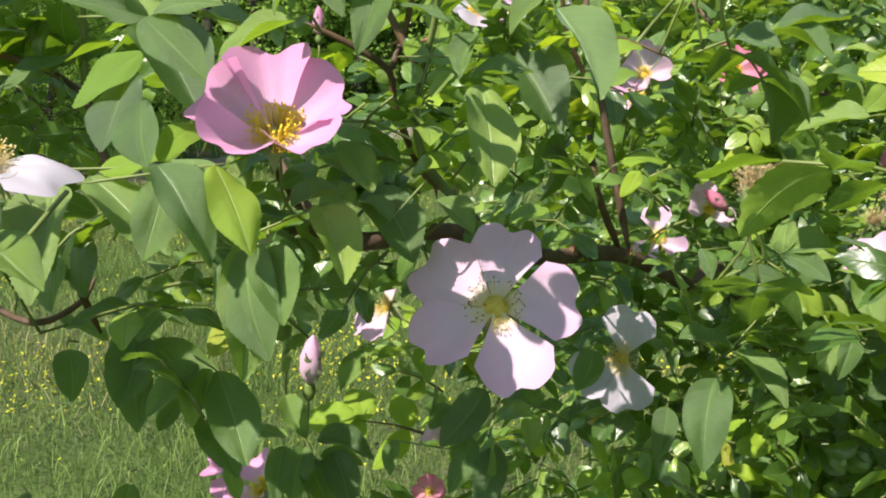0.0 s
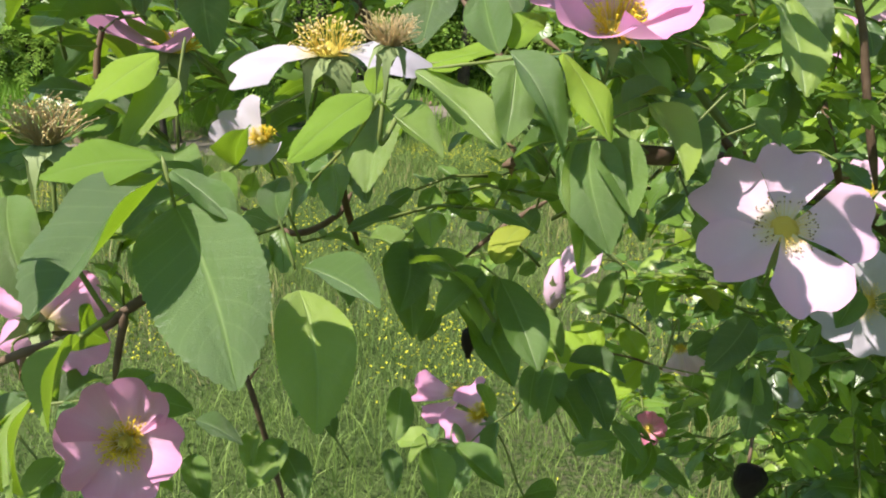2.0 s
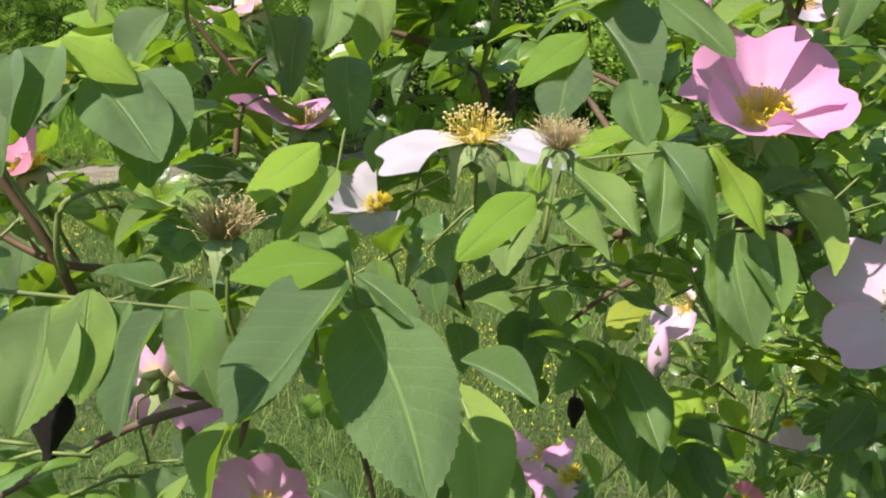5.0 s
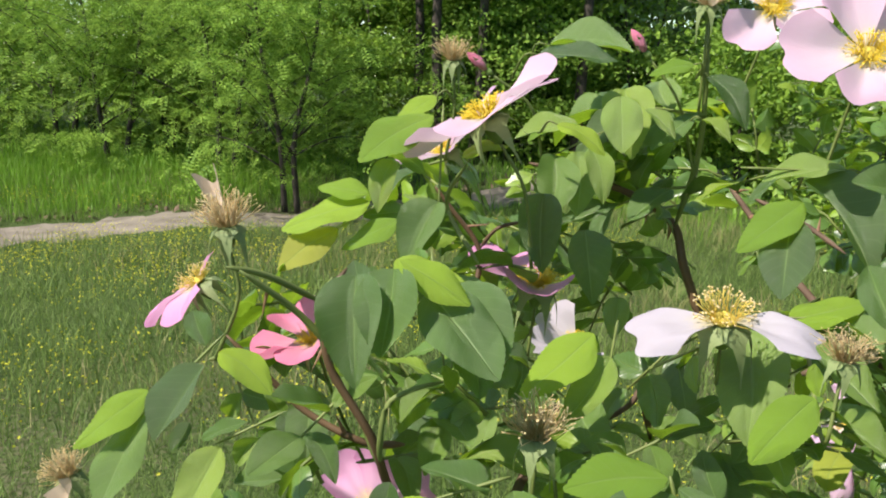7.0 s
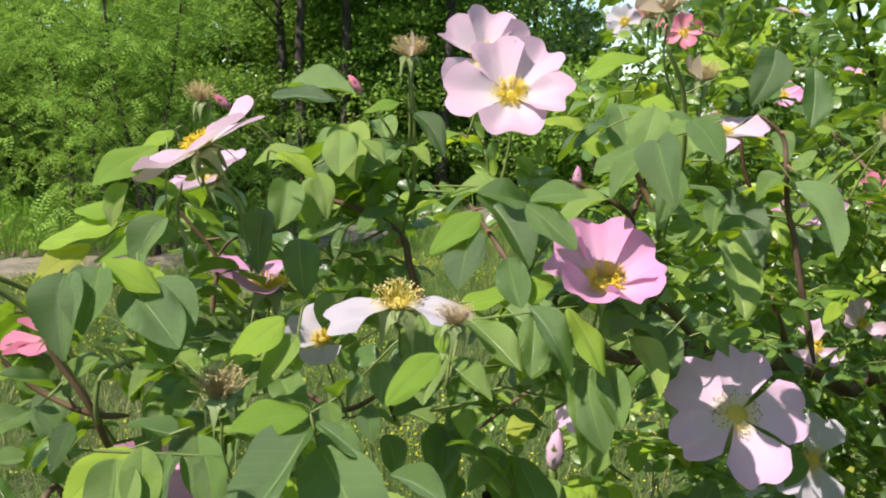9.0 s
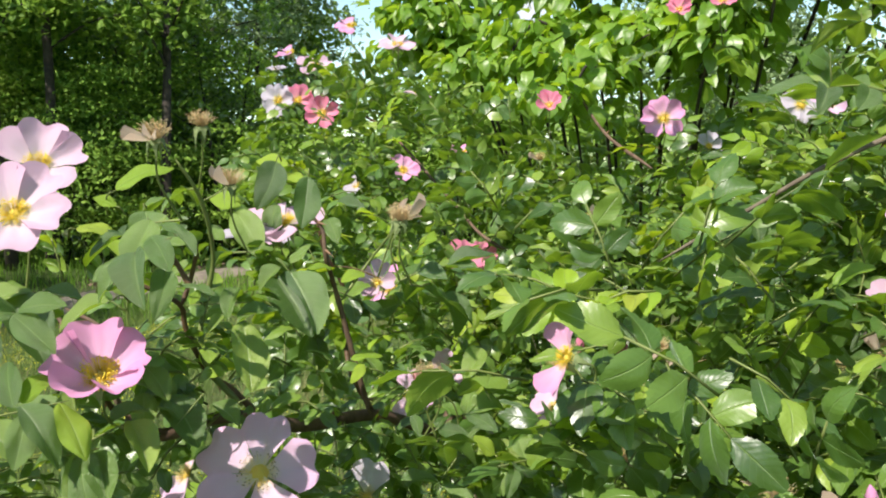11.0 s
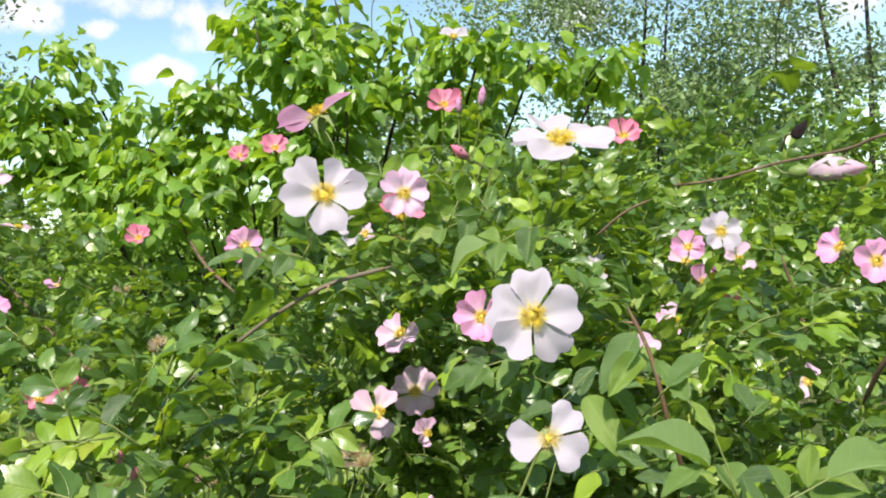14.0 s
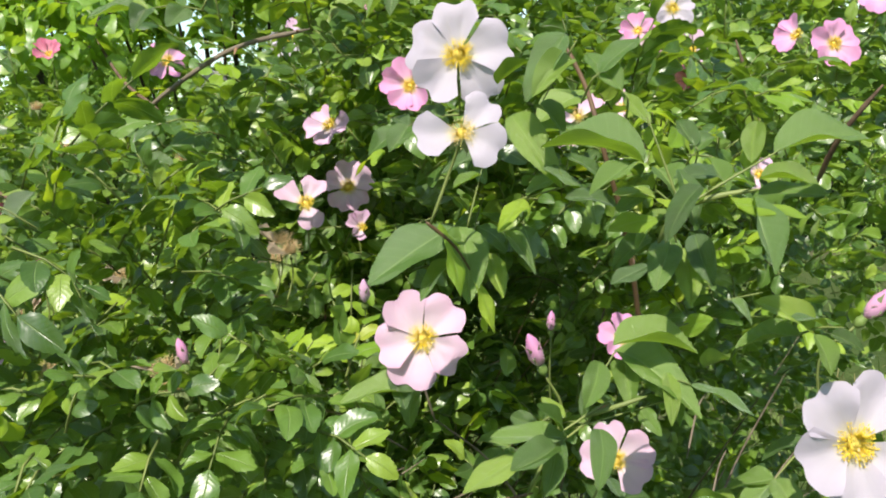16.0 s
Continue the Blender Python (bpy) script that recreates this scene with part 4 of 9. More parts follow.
# ---- the wild pear behind the roses ----
pear = tagged(new("wild_pear"), "young wild pear tree with glossy heart-shaped green leaves", "tree")
pear_rng = random.Random(41)
PEARS = []
for k in range(5):
    v, f, u = leaflet_data(8, pear_rng.uniform(0.33, 0.40), pear_rng.uniform(0.3, 0.8), pear_rng.uniform(0.1, 0.5), 0.0, pear_rng, pear_rng.uniform(-0.3, 0.3), 0.38, 5)
    PEARS.append((np.array(v), f, np.array(u)))


def scatter(spots, shapes, name, material, parent, label=""):
    """Joins many placed leaf shapes into one mesh. spots: matrices."""
    vs, fs, us, o = [], [], [], 0
    for k, m in enumerate(spots):
        v, f, u = shapes[k % len(shapes)]
        a = np.array(m)
        vs.append(v @ a[:3, :3].T + a[:3, 3])
        fs += [tuple(i + o for i in q) for q in f]
        us.append(u)
        o += len(v)
    me = mesh_from(name, np.concatenate(vs), fs, material, np.concatenate(us))
    ob = part(name, me, parent, None, label)
    ob["kind"] = "stuff"
    return ob


pear_foot = Vector((0.62, 1.15, 0.0))
pear_crotch = Vector((0.58, 1.08, 0.75))
v, f = tube_data(spline([pear_foot, pear_foot.lerp(pear_crotch, 0.5) + Vector((0.02, -0.02, 0)), pear_crotch], 6), 0.022, 0.015, 9, 0.1, pear_rng)
part("trunk", mesh_from("trunk", v, f, TREE_BARK), pear)
pear_spots = []


def pear_shoot(points, r0=0.005, leaves=26, size=0.034, off=0.03):
    leaves, off, size = int(leaves * 4.6), off * 1.2, size * 0.68
    line = spline(points, 8)
    v, f = tube_data(line, r0 * 0.55, 0.0007, 6, 0.1, pear_rng)
    part("shoot", mesh_from("shoot", v, f, TREE_BARK), pear)
    for k in range(leaves):
        t = 0.25 + 0.75 * (k + pear_rng.random()) / leaves
        q = line[min(int(t * (len(line) - 1)), len(line) - 1)]
        a = pear_rng.uniform(0, 2 * math.pi)
        out = Vector((math.cos(a), math.sin(a), pear_rng.uniform(-0.2, 0.5)))
        b = q + out * off * pear_rng.uniform(0.3, 1.4)
        way = out + Vector((0, 0, pear_rng.uniform(-1.5, -0.1)))
        up = Vector((pear_rng.uniform(-0.6, 0.6), pear_rng.uniform(-0.6, 0.6), 1))
        s = size * pear_rng.uniform(0.7, 1.2)
        pear_spots.append(Matrix.Translation(b) @ frame_from(way, up) @ Matrix.Diagonal((s, s, s, 1)))


# ---- the dog rose ----
bush = tagged(new("dog_rose_bush"), "large wild rose bush covered in pale pink and white flowers", "rose bush")
fill_rng = random.Random(101)
FILL, FINE_FILL = [], []
for k in range(6):
    shape = (fill_rng.uniform(0.27, 0.33), fill_rng.uniform(0.1, 0.7), fill_rng.uniform(0.05, 0.45))
    twist = fill_rng.uniform(-0.25, 0.25)
    v, f, u = leaflet_data(6, *shape, 0.0, random.Random(k), twist, 0.46, 5)
    FILL.append((np.array(v), f, np.array(u)))
    v, f, u = leaflet_data(16, *shape, 0.012, random.Random(k), twist, 0.46, 7)
    FINE_FILL.append((np.array(v), f, np.array(u)))
fill_spots, young_spots, fill_stalks = [], [], []


def fill_leaf(at, out, size, rng, young=False):
    """One compound leaf for the mass of the bush, pointing roughly out; none right before a flower."""
    x = (Vector(out) + Vector((rng.uniform(-1, 1), rng.uniform(-1, 1), rng.uniform(-0.7, 0.7)))).normalized()
    up = Vector((rng.uniform(-1.1, 1.1), rng.uniform(-1.1, 1.1), 1.0)) + Vector(out) * rng.uniform(-0.2, 1.0)
    side = up.cross(x)
    if side.length < 1e-4:
        return
    side.normalize()
    up = x.cross(side)
    ln = size * rng.uniform(1.5, 2.1)
    at = Vector(at)
    for fp, fa, fs in FLOWERS:
        for reach in (0.0, 0.5 * ln, ln + 0.5 * size):
            d = at + x * reach - fp
            along = d.dot(fa)
            if -0.008 < along < 0.11 and (d - fa * along).length < fs * 0.5 + size * 0.25:
                return
    spots = [(1.0, 0)] + [(fr, s) for fr in (0.38, 0.72) for s in (-1, 1)] + ([(0.1, -1), (0.1, 1)] if rng.random() < 0.35 else [])
    for fr, s in spots:
        way = x if s == 0 else side * s + x * rng.uniform(0.35, 0.8) + up * rng.uniform(-0.3, 0.2)
        if s == 0:
            way = x + up * rng.uniform(-0.5, 0.1)
        q = size * rng.uniform(0.72, 1.1)
        nn = up + side * (s * rng.uniform(-0.1, 0.6)) + x * rng.uniform(-0.3, 0.3)
        (young_spots if young else fill_spots).append(Matrix.Translation(at + x * ln * fr) @ frame_from(way, nn) @ Matrix.Diagonal((q, q, q, 1)))
    fill_stalks.append((at, at + x * ln))


def fill_blob(centre, radii, count, size, out, rng, shell=0.0, young=0.05, keep=None):
    c, n = Vector(centre), 0
    while n < count:
        q = Vector((rng.uniform(-1, 1), rng.uniform(-1, 1), rng.uniform(-1, 1)))
        if q.length > 1 or q.length < shell:
            continue
        at = c + Vector((q.x * radii[0], q.y * radii[1], q.z * radii[2]))
        n += 1
        if keep is not None and not keep(at):
            continue
        fill_leaf(at, Vector(out) * 0.5 + q * 0.6, size * rng.uniform(0.75, 1.2), rng, rng.random() < young)



# flowers on the near sprays
rose(bush, (0.0137, 0.2027, 1.2827), (-0.11, -0.78, 0.62), 0.051, 'pale', 0.12, 143, ring=True, broad=0.90, side=(1.00, 0.00, 0.01), root=(0.0237, 0.2892, 1.2700), label='large open pale pink rose, partly in leaf shade')
rose(bush, (-0.0338, 0.1666, 1.3301), (-0.01, -0.61, 0.79), 0.036, 'pink', 0.60, 90, broad=1.12, heart=1.4, side=(1.00, 0.00, 0.01), root=(-0.0198, 0.2042, 1.2992), label='cup-shaped deep pink rose with yellow stamens')
rose(bush, (0.0619, 0.2680, 1.2434), (-0.36, -0.87, 0.33), 0.042, 'white', 0.15, 70, petals=(0, 2, 3), old=True, side=(1.00, 0.00, 0.01))
rose(bush, (-0.0879, 0.1557, 1.3245), (-0.01, -0.30, 0.95), 0.048, 'white', -0.10, 188, petals=(0, 2), old=True, broad=0.74, side=(0.98, 0.18, 0.03), root=(-0.0868, 0.1792, 1.3078), label='white rose losing its petals, stamens turned tan')
rose(bush, (-0.1308, 0.1818, 1.3221), (0.09, -0.08, 0.99), 0.042, 'pink', 0.20, 190, petals=(0, 1, 4), side=(0.98, 0.18, 0.03))
rose(bush, (-0.1227, 0.2144, 1.2970), (-0.05, -0.53, 0.85), 0.032, 'white', 0.20, 200, petals=(0, 1, 4), side=(0.98, 0.18, 0.03))
rose(bush, (-0.0608, 0.1843, 1.3804), (-0.03, -0.81, 0.58), 0.040, 'blush', 0.25, 50, side=(1.00, 0.04, 0.01), label='pale blush rose on top of the spray')
rose(bush, (-0.0727, 0.2668, 1.3966), (0.07, -0.76, 0.64), 0.044, 'blush', 0.30, 20, side=(1.00, 0.04, 0.01))
rose(bush, (-0.1398, 0.1540, 1.3645), (-0.46, -0.15, 0.87), 0.042, 'blush', 0.12, 180, side=(0.97, 0.25, 0.03), label='blush rose seen from the side')
rose(bush, (-0.1717, 0.2452, 1.3485), (-0.42, -0.30, 0.86), 0.038, 'blush', 0.25, 200, side=(0.97, 0.25, 0.03))
rose(bush, (-0.2309, 0.1896, 1.3117), (-0.62, -0.22, 0.75), 0.042, 'pink', -0.05, 190, petals=(0, 1, 4), old=True, side=(0.97, 0.25, 0.03))
rose(bush, (-0.1258, 0.1356, 1.2484), (0.20, -0.88, 0.43), 0.0275, 'pink', 0.45, 60, broad=1.22, heart=1.45, side=(0.98, 0.18, 0.03), label='pink rose with a wide yellow heart')
rose(bush, (-0.1745, 0.1850, 1.2511), (-0.08, 0.99, 0.09), 0.040, 'pink', 0.30, 60, side=(0.98, 0.18, 0.03))
rose(bush, (-0.1729, 0.1386, 1.3159), (-0.23, -0.23, 0.95), 0.028, 'rose', 0.30, 200, petals=(0, 1, 4), side=(0.97, 0.25, 0.06))
rose(bush, (-0.0739, 0.2947, 1.1856), (-0.50, -0.46, 0.73), 0.040, 'pink', 0.30, 240, petals=(0, 4), old=True, side=(0.98, 0.18, 0.03))
rose(bush, (-0.0014, 0.2389, 1.2351), (0.01, -0.86, -0.51), 0.018, 'blush', 0.60, 265, petals=(0, 1), side=(1.00, 0.00, 0.01))
rose(bush, (-0.0225, 0.3233, 1.2418), (-0.69, -0.30, 0.66), 0.040, 'pale', 0.30, 200, petals=(0, 1, 3), old=True, side=(1.00, 0.00, 0.01))
rose(bush, (0.0773, 0.3767, 1.1663), (0.07, -0.79, 0.61), 0.034, 'white', 0.20, 100, petals=(0, 1, 2), side=(1.00, 0.09, 0.02))
rose(bush, (-0.0636, 0.2689, 1.1909), (-0.47, -0.38, 0.80), 0.036, 'pink', 0.20, 190, petals=(0, 1, 4), side=(1.00, 0.00, 0.01))
rose(bush, (-0.0036, 0.2688, 1.1907), (-0.01, -0.76, 0.66), 0.014, 'rose', 0.40, 190, side=(1.00, 0.00, 0.01))
rose(bush, (0.1328, 0.4124, 1.2662), (0.13, -0.89, 0.44), 0.030, 'blush', 0.40, 100, petals=(0, 1, 3), side=(1.00, 0.04, 0.01))
rose(bush, (0.1084, 0.4087, 1.2528), (-0.22, -0.87, 0.44), 0.034, 'pale', 0.30, 90, petals=(0, 2, 3), side=(1.00, 0.00, 0.01))
rose(bush, (0.1550, 0.4581, 1.3338), (0.13, -0.81, 0.57), 0.032, 'rose', 0.30, 60, side=(1.00, 0.04, 0.01))
rose(bush, (0.0748, 0.3214, 1.3366), (-0.34, -0.81, 0.48), 0.024, 'blush', 0.50, 60, side=(1.00, 0.04, 0.01))
rose(bush, (0.0974, 0.4258, 1.3194), (-0.45, -0.64, 0.62), 0.036, 'pink', 0.20, 150, petals=(0, 1, 4), side=(1.00, 0.00, 0.01))
rose(bush, (0.0287, 0.3203, 1.3684), (-0.16, -0.23, 0.96), 0.046, 'blush', 0.20, 180, side=(1.00, 0.04, 0.01))
rose(bush, (0.0246, 0.3574, 1.3598), (-0.32, -0.45, 0.83), 0.032, 'blush', 0.20, 190, petals=(0, 1, 4), side=(1.00, 0.04, 0.01))
rose(bush, (0.0142, 0.3636, 1.3588), (-0.01, -0.30, 0.95), 0.042, 'white', 0.20, 190, side=(1.00, 0.00, 0.01))

# flowers on the sprays farther back
rose(bush, (0.0402, 0.8248, 1.4734), (-0.50, -0.85, 0.18), 0.044, 'white', 0.20, 70, side=(0.93, -0.38, -0.04))
rose(bush, (0.0612, 0.8260, 1.4739), (-0.22, -0.90, 0.37), 0.038, 'rose', 0.40, 50, petals=(0, 1, 2, 4), side=(0.93, -0.38, -0.04))
rose(bush, (0.0774, 0.7016, 1.4511), (-0.25, -0.94, 0.24), 0.036, 'rose', 0.40, 80, side=(0.93, -0.38, -0.04))
rose(bush, (0.1563, 0.7355, 1.5216), (-0.07, -0.40, 0.91), 0.046, 'blush', 0.15, 180, side=(0.93, -0.38, -0.04))
rose(bush, (0.1213, 0.8371, 1.5568), (-0.05, -0.50, 0.86), 0.046, 'pink', 0.15, 200, petals=(0, 1, 4), side=(0.93, -0.38, -0.04))
rose(bush, (0.0556, 0.8626, 1.5292), (-0.36, -0.34, 0.87), 0.042, 'pink', 0.20, 200, petals=(0, 1, 4), side=(0.93, -0.38, -0.04))
rose(bush, (0.0792, 0.8309, 1.5109), (-0.07, -0.54, 0.84), 0.046, 'blush', 0.10, 190, side=(0.93, -0.38, -0.04))
rose(bush, (0.0407, 0.9005, 1.5152), (-0.09, -0.31, 0.95), 0.026, 'white', 0.20, 190, side=(0.93, -0.38, -0.04))
rose(bush, (0.1397, 0.6154, 1.3963), (0.09, -0.82, 0.57), 0.034, 'pink', 0.30, 60, petals=(0, 1, 3, 4), side=(0.93, -0.38, -0.04))
rose(bush, (0.1093, 0.6954, 1.3819), (-0.52, -0.41, 0.75), 0.034, 'white', 0.20, 200, petals=(0, 1, 4), old=True, side=(0.93, -0.38, -0.04))
rose(bush, (0.1756, 0.7257, 1.4724), (0.25, -0.29, 0.92), 0.034, 'blush', 0.10, 190, petals=(0, 3), side=(0.93, -0.38, -0.04))
rose(bush, (0.2551, 0.5628, 1.4500), (-0.28, -0.74, 0.61), 0.027, 'rose', 0.60, 80, side=(0.93, -0.38, -0.04))
rose(bush, (0.3377, 0.5206, 1.4374), (-0.58, -0.78, 0.24), 0.040, 'pink', 0.25, 100, side=(0.93, -0.38, -0.04), label='bright pink rose deep in the bush')
rose(bush, (0.1878, 0.5361, 1.3268), (-0.01, -0.95, 0.30), 0.030, 'rose', 0.40, 90, side=(0.93, -0.38, -0.04))
rose(bush, (0.1145, 0.1518, 1.3319), (-0.83, -0.35, 0.44), 0.030, 'pink', 0.40, 100, petals=(0, 2), side=(0.93, -0.38, -0.04))
rose(bush, (0.1927, 0.6087, 1.4120), (-0.10, -0.35, 0.93), 0.026, 'pink', 0.30, 190, petals=(0, 1, 4), side=(0.93, -0.38, -0.04))
rose(bush, (0.1116, 0.4976, 1.3097), (-0.09, -0.31, 0.95), 0.026, 'blush', 0.30, 190, petals=(0, 1, 4), side=(0.93, -0.38, -0.04))
rose(bush, (0.3688, 0.5052, 1.4146), (0.09, -0.90, 0.42), 0.026, 'white', 0.40, 90, petals=(0, 1, 4), side=(0.93, -0.38, -0.04))
rose(bush, (0.0251, 0.3187, 1.3664), (-0.08, -0.29, 0.95), 0.034, 'blush', 0.10, 190, petals=(0, 1, 4), side=(0.93, -0.38, -0.04))

# flowers of the tall side
rose(bush, (0.2386, 0.1329, 1.4495), (-0.36, -0.82, 0.45), 0.042, 'white', 0.22, 60, side=(0.88, -0.47, -0.04), label='white open rose with yellow stamens in full sun')
rose(bush, (0.2512, 0.1609, 1.4901), (-0.27, 0.26, 0.93), 0.046, 'pink', 0.10, 200, petals=(0, 2, 4), side=(0.88, -0.47, -0.04))
rose(bush, (0.2843, 0.1402, 1.4501), (-0.46, -0.87, 0.14), 0.028, 'pale', 0.20, 80, side=(0.88, -0.47, -0.04), label='small pale rose in the shade')
rose(bush, (0.4180, 0.4584, 1.4445), (-0.34, -0.87, 0.35), 0.034, 'white', 0.20, 90, side=(0.93, -0.38, -0.04))
rose(bush, (0.2986, 0.1704, 1.4418), (-0.07, -0.94, 0.34), 0.028, 'rose', 0.40, 90, petals=(0, 1, 4), side=(0.88, -0.47, -0.04))
rose(bush, (0.3136, 0.0572, 1.4639), (-0.30, -0.45, 0.84), 0.048, 'white', 0.12, 180, side=(0.83, -0.56, -0.07), label='broad white rose at the top of the bush in the sun')
rose(bush, (0.2984, 0.0643, 1.3915), (-0.57, -0.82, 0.11), 0.045, 'white', 0.12, 92, side=(0.83, -0.56, -0.07), label='flat open white rose facing the sun')
rose(bush, (0.3309, 0.1474, 1.3856), (-0.77, -0.60, 0.20), 0.030, 'pink', 0.35, 90, side=(0.83, -0.56, -0.07))
rose(bush, (0.2337, -0.0209, 1.3645), (-0.46, -0.82, 0.34), 0.027, 'white', 0.10, 188, petals=(0, 2, 3), old=True, side=(0.83, -0.56, -0.07), label='white rose with only three petals left')
rose(bush, (0.2644, 0.0546, 1.2914), (-0.54, -0.80, 0.27), 0.040, 'blush', 0.15, 45, side=(0.81, -0.58, -0.09), label='blush rose low in the bush')
rose(bush, (0.3712, 0.0597, 1.2660), (-0.48, -0.75, 0.46), 0.024, 'pink', 0.30, 90, side=(0.81, -0.58, -0.09))
rose(bush, (0.2929, -0.0089, 1.2547), (-0.56, -0.68, 0.46), 0.028, 'blush', 0.20, 100, petals=(0, 1, 3, 4), side=(0.81, -0.58, -0.09))
rose(bush, (0.3010, -0.0838, 1.2787), (-0.52, -0.81, 0.27), 0.040, 'white', 0.18, 122, side=(0.81, -0.58, -0.09), label='large white-pink rose with a broad yellow heart')
rose(bush, (0.5329, 0.1546, 1.4227), (-0.51, -0.80, 0.33), 0.032, 'white', 0.15, 90, side=(0.83, -0.56, -0.07))
rose(bush, (0.6651, 0.1271, 1.3952), (-0.50, -0.85, 0.18), 0.040, 'pink', 0.20, 90, side=(0.83, -0.56, -0.07))
rose(bush, (0.6822, 0.1640, 1.4055), (-0.84, -0.00, 0.55), 0.036, 'pink', 0.30, 160, petals=(0, 1, 4), side=(0.83, -0.56, -0.07))
rose(bush, (0.5440, 0.1817, 1.3886), (-0.19, -0.82, 0.54), 0.028, 'pink', 0.50, 90, petals=(0, 1, 3), side=(0.83, -0.56, -0.07))
rose(bush, (0.5392, 0.1882, 1.4135), (-0.68, -0.60, 0.42), 0.026, 'pink', 0.40, 90, side=(0.83, -0.56, -0.07))
rose(bush, (0.6006, 0.1947, 1.4018), (-0.21, -0.88, 0.43), 0.030, 'blush', 0.40, 90, petals=(0, 1, 3), side=(0.83, -0.56, -0.07))
rose(bush, (0.6241, 0.1600, 1.3106), (-0.57, -0.70, 0.43), 0.032, 'pale', 0.30, 150, petals=(0, 1, 4), side=(0.83, -0.56, -0.07))
rose(bush, (0.3400, 0.2500, 1.3708), (-0.77, -0.40, 0.50), 0.034, 'pale', 0.30, 130, petals=(0, 1, 2, 3), side=(0.83, -0.56, -0.07))
rose(bush, (0.3451, 0.2456, 1.3338), (-0.49, -0.78, 0.39), 0.036, 'blush', 0.20, 90, petals=(0, 1, 2, 3, 4), side=(0.83, -0.56, -0.07))
rose(bush, (0.3035, 0.2188, 1.3303), (-0.34, -0.78, 0.52), 0.036, 'blush', 0.20, 150, petals=(0, 2, 4), side=(0.83, -0.56, -0.07))
rose(bush, (0.5048, 0.1737, 1.3650), (-0.41, -0.68, 0.60), 0.030, 'pale', 0.30, 180, petals=(0, 1, 4), side=(0.83, -0.56, -0.07))
rose(bush, (0.5012, 0.2375, 1.4011), (-0.41, -0.68, 0.60), 0.030, 'white', 0.30, 180, petals=(0, 1, 4), side=(0.83, -0.56, -0.07))
rose(bush, (0.6944, 0.1081, 1.4245), (-0.71, -0.49, 0.51), 0.036, 'pink', 0.30, 100, side=(0.83, -0.56, -0.07))
rose(bush, (0.5554, 0.1774, 1.3795), (-0.43, -0.69, 0.58), 0.030, 'rose', 0.40, 90, side=(0.81, -0.58, -0.09))
rose(bush, (0.5563, 0.2058, 1.4030), (-0.59, -0.51, 0.62), 0.028, 'blush', 0.40, 90, petals=(0, 1, 4), side=(0.81, -0.58, -0.09))
rose(bush, (0.3390, 0.2233, 1.3120), (-0.31, -0.92, 0.24), 0.022, 'pale', 0.60, 90, petals=(0, 1, 2), side=(0.83, -0.56, -0.07))
rose(bush, (0.3744, 0.0805, 1.3640), (-0.41, -0.68, 0.60), 0.028, 'pale', 0.30, 190, petals=(0, 3), old=True, side=(0.83, -0.56, -0.07))
rose(bush, (0.4266, 0.3161, 1.5315), (-0.45, -0.73, 0.52), 0.030, 'rose', 0.50, 90, side=(0.83, -0.56, -0.07))
rose(bush, (0.5368, 0.2409, 1.4993), (-0.41, -0.68, 0.60), 0.030, 'rose', 0.50, 90, side=(0.83, -0.56, -0.07))
rose(bush, (0.3403, 0.4418, 1.5150), (-0.37, -0.74, 0.57), 0.026, 'rose', 0.50, 90, side=(0.88, -0.47, -0.04))
rose(bush, (0.3146, 0.4558, 1.5102), (-0.37, -0.74, 0.57), 0.022, 'rose', 0.50, 90, side=(0.88, -0.47, -0.04))
rose(bush, (0.4303, 0.4166, 1.6477), (-0.15, -0.80, 0.58), 0.028, 'pink', 0.40, 90, side=(0.85, -0.52, -0.06))
rose(bush, (0.4861, 0.3842, 1.6060), (-0.34, -0.64, 0.69), 0.030, 'white', 0.30, 90, petals=(0, 1, 4), side=(0.85, -0.52, -0.06))
rose(bush, (0.4455, 0.0367, 1.5339), (-0.34, -0.64, 0.69), 0.030, 'white', 0.30, 120, petals=(0, 1, 4), side=(0.85, -0.52, -0.06))
rose(bush, (0.5282, 0.2513, 1.3453), (-0.36, -0.62, 0.70), 0.022, 'blush', 0.40, 90, side=(0.81, -0.58, -0.09))
rose(bush, (0.3912, 0.3885, 1.4392), (-0.41, -0.67, 0.62), 0.030, 'pale', 0.40, 90, petals=(0, 1, 3), side=(0.81, -0.58, -0.09))
rose(bush, (0.4373, 0.3577, 1.4455), (-0.41, -0.67, 0.62), 0.026, 'pink', 0.50, 90, side=(0.81, -0.58, -0.09))
rose(bush, (0.1664, 0.3029, 1.2694), (-0.58, -0.26, 0.78), 0.032, 'pale', 0.20, 190, petals=(0, 1, 4), side=(0.81, -0.58, -0.09))

# spent flowers, buds and old hips
spent_rose(bush, (0.0900, 0.2387, 1.3049), (-0.01, -0.21, 0.98), 0.030, label='withered rose head with tan stamens')
spent_rose(bush, (-0.0705, 0.1256, 1.3276), (0.10, -0.06, 0.99), 0.026, root=(-0.0712, 0.1550, 1.3203))
spent_rose(bush, (-0.1206, 0.1122, 1.3123), (-0.02, -0.04, 1.00), 0.036)
spent_rose(bush, (-0.1869, 0.1272, 1.3419), (-0.13, -0.04, 0.99), 0.036)
spent_rose(bush, (-0.2414, 0.1427, 1.2717), (-0.27, -0.32, 0.91), 0.034)
spent_rose(bush, (-0.1606, 0.2064, 1.3773), (-0.01, -0.17, 0.99), 0.030)
spent_rose(bush, (-0.0942, 0.2138, 1.3932), (-0.01, -0.15, 0.99), 0.032)
